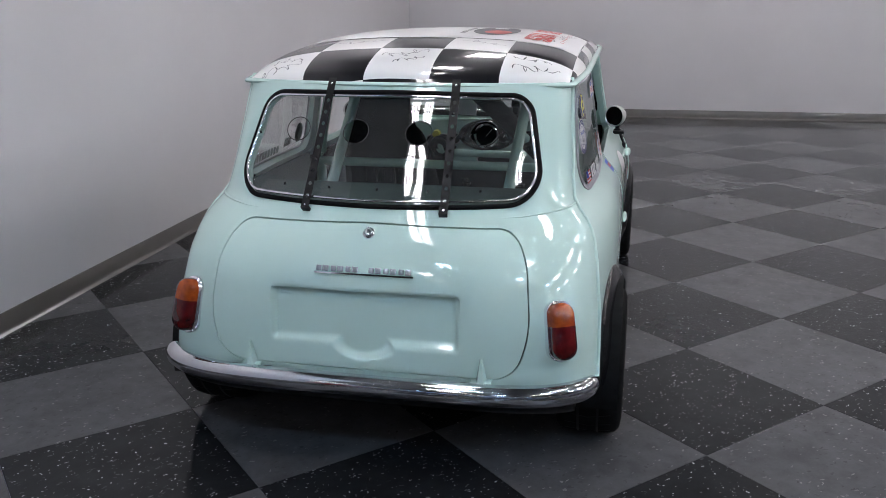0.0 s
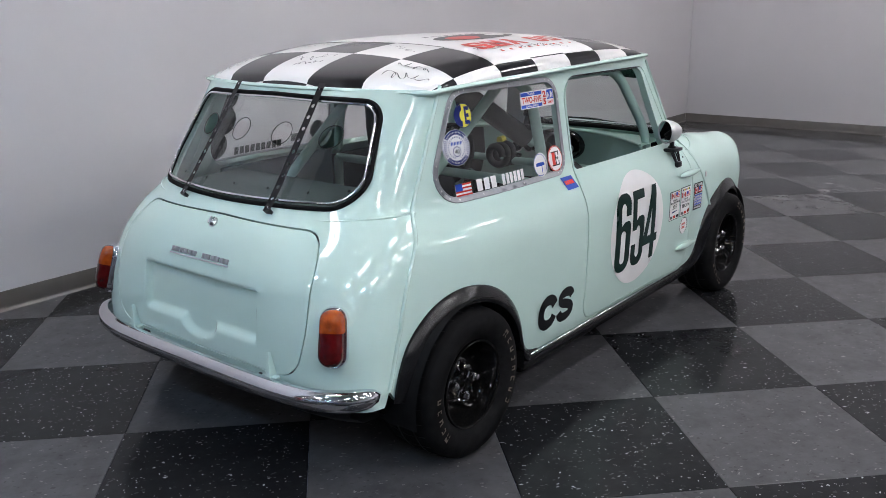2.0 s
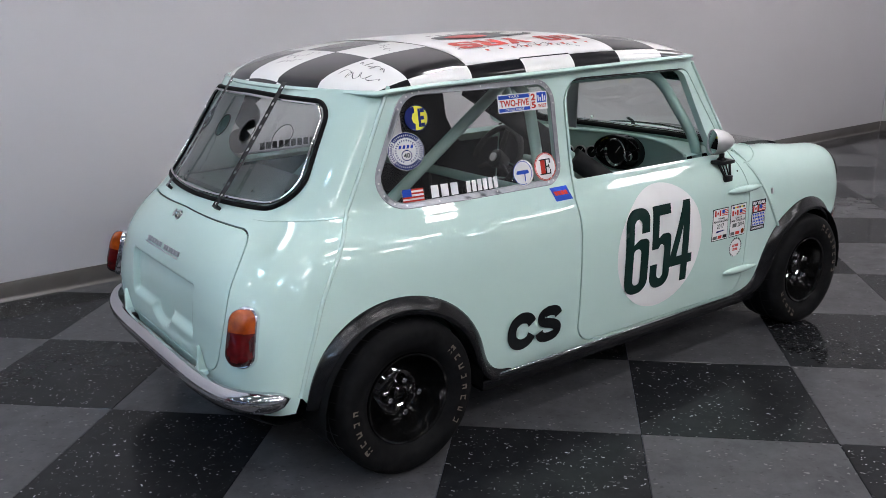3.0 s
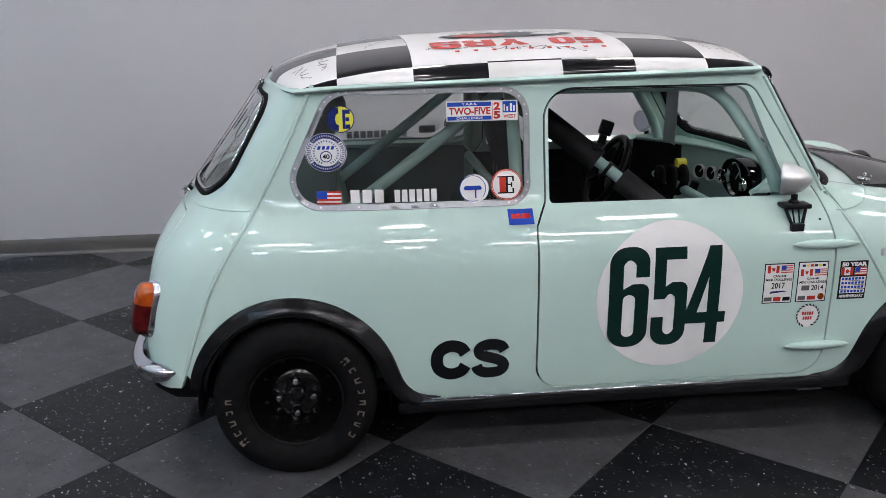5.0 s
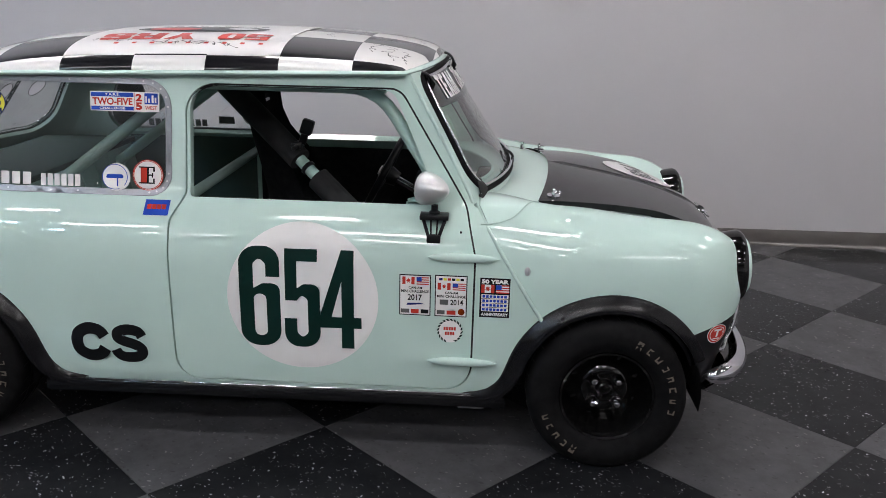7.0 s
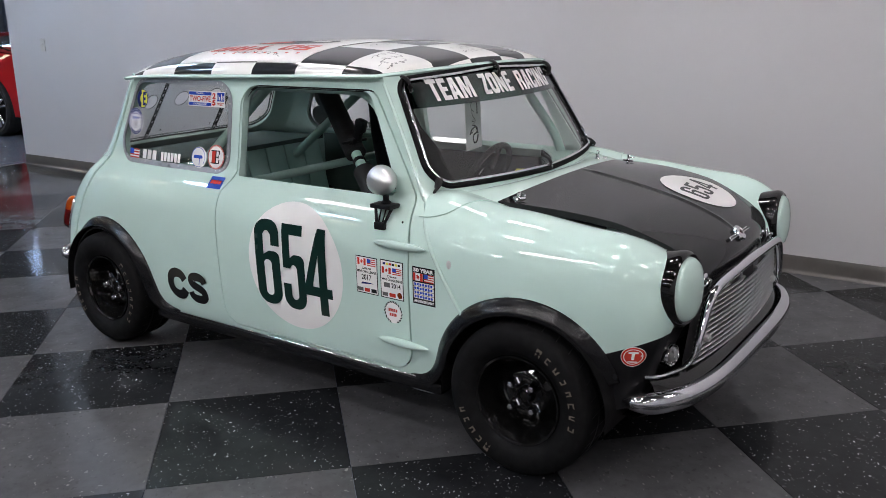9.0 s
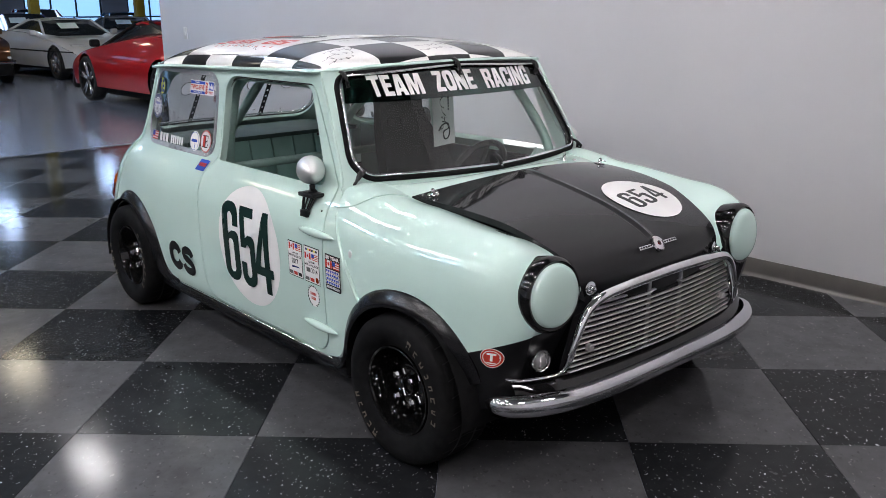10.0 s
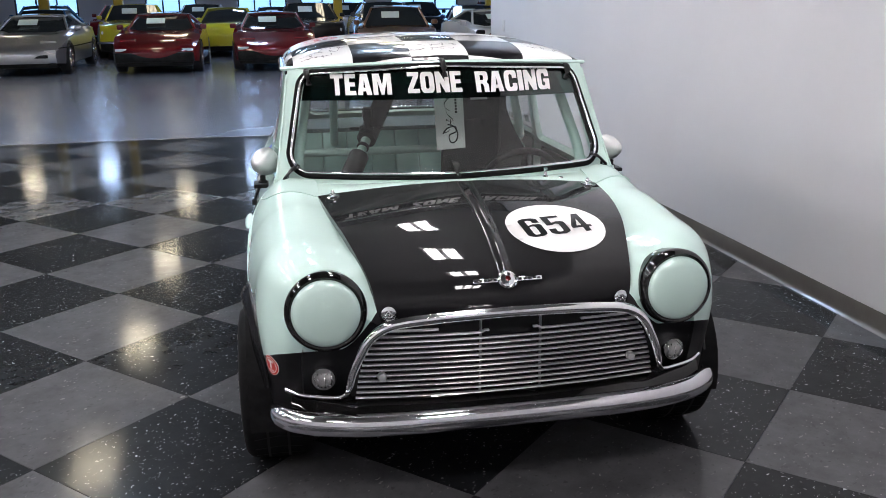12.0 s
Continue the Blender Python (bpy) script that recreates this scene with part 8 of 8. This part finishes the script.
wall("wall_far_head", (-20.0, FAR - 0.19, 3.3), (15.9, FAR + 0.002, CEIL - 0.002), "dim grey painted wall above the windows")
for i, (a, b) in enumerate(bays):
    w = tagged(thing(f"window_{i + 1}", "tall daylit showroom window with dark frame bars", "window"), kind="structure")
    bm = bmesh.new()
    box(bm, (a, FAR - 0.14, 0.0), (b, FAR - 0.12, 3.3))
    part("pane", bm, win_glow, w, "", False)
    for x in np.linspace(a + 0.04, b - 0.04, 4):
        bm = bmesh.new()
        box(bm, (x - 0.035, FAR - 0.11, 0.0), (x + 0.035, FAR - 0.04, 3.3), 0.008)
        part("window_frame", bm, frame_dark, w)
    bm = bmesh.new()
    box(bm, (a, FAR - 0.105, 1.05), (b, FAR - 0.045, 1.12), 0.008)
    part("window_frame", bm, frame_dark, w)
yellow_steel = material("yellow_painted_steel", 0.5, 0, 0.1)
mottle(yellow_steel, 5.0, (0.42, 0.30, 0.03), (0.50, 0.36, 0.04))
first_col = None
for x, y in ((7.2, -26.2), (5.0, -26.2), (-1.9, -26.2), (-6.9, -25.4), (-10.2, -25.4)):
    if first_col is None:
        first_col = thing("column", "yellow painted square steel column", "column", "yellow columns", at=(x, y, 0))
        bm = bmesh.new()
        box(bm, (-0.14, -0.14, 0.0), (0.14, 0.14, CEIL), 0.02)
        part("shaft", bm, yellow_steel, first_col)
        bm = bmesh.new()
        box(bm, (-0.22, -0.22, 0.0), (0.22, 0.22, 0.03), 0.006)
        part("base_plate", bm, yellow_steel, first_col)
    else:
        copy_thing(first_col, pose(x, y, 0))

# light switch on the partition wall
plate = material("ivory_switch_plate", 0.4, 0, 0.2, (0.62, 0.60, 0.58))
sw_ = thing("light_switch", "ivory plastic light switch plate on the grey wall", "switch", at=(WALL_X, -5.45, 1.14))
bm = bmesh.new()
box(bm, (0.001, -0.036, -0.058), (0.008, 0.036, 0.058), 0.003)
part("switch_plate", bm, plate, sw_)
bm = bmesh.new()
box(bm, (0.007, -0.008, -0.016), (0.014, 0.008, 0.016), 0.003)
part("toggle", bm, plate, sw_)

# ---- floor tiles, laid diagonally in two tones ----
TS, TH = 0.6131, 0.003
HALF = TS / 2 - 0.0006


def tile_mesh(name, mat, bounds=None):
    b = 0.0012
    v = [(-HALF, -HALF, 0), (HALF, -HALF, 0), (HALF, HALF, 0), (-HALF, HALF, 0)]
    v = [(x, y, -TH) for x, y, _ in v] + [(x, y, -b) for x, y, _ in v] + [(x - math.copysign(b, x), y - math.copysign(b, y), 0.0) for x, y, _ in v]
    f = [(8, 9, 10, 11)]
    for r in (0, 4):
        f += [(r + i, r + (i + 1) % 4, r + 4 + (i + 1) % 4, r + 4 + i) for i in range(4)]
    me = mesh_of(name, v, f, False)
    me.materials.append(mat)
    return me


dark_me, light_me = tile_mesh("tile_dark", dark_tile), tile_mesh("tile_light", light_tile)
tiled = tagged(thing("tile_floor", "checkered vinyl tile floor in black and grey, laid diagonally", "floor"), kind="structure")
ox, oy, D2 = 0.5693, 0.1328, TS / math.sqrt(2)
rest = {True: ([], []), False: ([], [])}
spots = []
for i in range(-16, 34):
    for j in range(-16, 34):
        x, y = ox + (i + 0.5 + j + 0.5) * D2, oy + ((i + 0.5) - (j + 0.5)) * D2
        spots.append((x, y, (i + j) % 2 == 0))
quarter = Matrix.Rotation(radians(45), 4, "Z")


def lay_whole(x, y, dark):
    ob = new("tile", dark_me if dark else light_me)
    ob.parent = tiled
    ob.matrix_basis = Matrix.Translation((x, y, 0)) @ quarter


def clip_poly(P, axis, value, keep_above):
    out = []
    for a, b in zip(P, P[1:] + P[:1]):
        ia, ib = (a[axis] >= value) == keep_above, (b[axis] >= value) == keep_above
        if ia:
            out.append(a)
        if ia != ib:
            t = (value - a[axis]) / (b[axis] - a[axis])
            out.append((a[0] + (b[0] - a[0]) * t, a[1] + (b[1] - a[1]) * t))
    return out


X0, X1, Y0, Y1 = WALL_X + 0.001, 15.9, TILE_EDGE, WALL_Y - 0.001
laid = 0
for x, y, dark in sorted(spots, key=lambda s: (s[0] - 1.2) ** 2 + (s[1] + 0.2) ** 2):
    if not (X0 - D2 < x < X1 + D2 and Y0 - D2 < y < Y1 + D2):
        continue
    whole = X0 + D2 < x < X1 - D2 and Y0 + D2 < y < Y1 - D2
    if whole and laid < 290 and x < 7.5:
        lay_whole(x, y, dark)
        laid += 1
        continue
    r = D2 - 0.0008
    P = [(x + r, y), (x, y + r), (x - r, y), (x, y - r)]
    for axis, value, above in ((0, X0, True), (0, X1, False), (1, Y0, True), (1, Y1, False)):
        P = clip_poly(P, axis, value, above) if len(P) > 2 else P
    if len(P) > 2:
        V, F = rest[dark]
        s0 = len(V)
        V += [(a, b, 0.0) for a, b in P] + [(a, b, -TH) for a, b in P]
        n_ = len(P)
        F.append(tuple(range(s0, s0 + n_)))
        F += [(s0 + (q + 1) % n_, s0 + q, s0 + n_ + q, s0 + n_ + (q + 1) % n_) for q in range(n_)]
for dark, (V, F) in rest.items():
    if V:
        ob = put("outer_tiles", mesh_of("outer_tiles", V, F, False), dark_tile if dark else light_tile, tiled)
        tagged(ob, kind="stuff")
bm = bmesh.new()
box(bm, (WALL_X, TILE_EDGE - 0.03, -0.006), (15.9, TILE_EDGE, 0.001), 0.001)
tagged(part("trim", bm, base_vinyl), "dark edging strip where the tiles end", "trim", "", "structure")
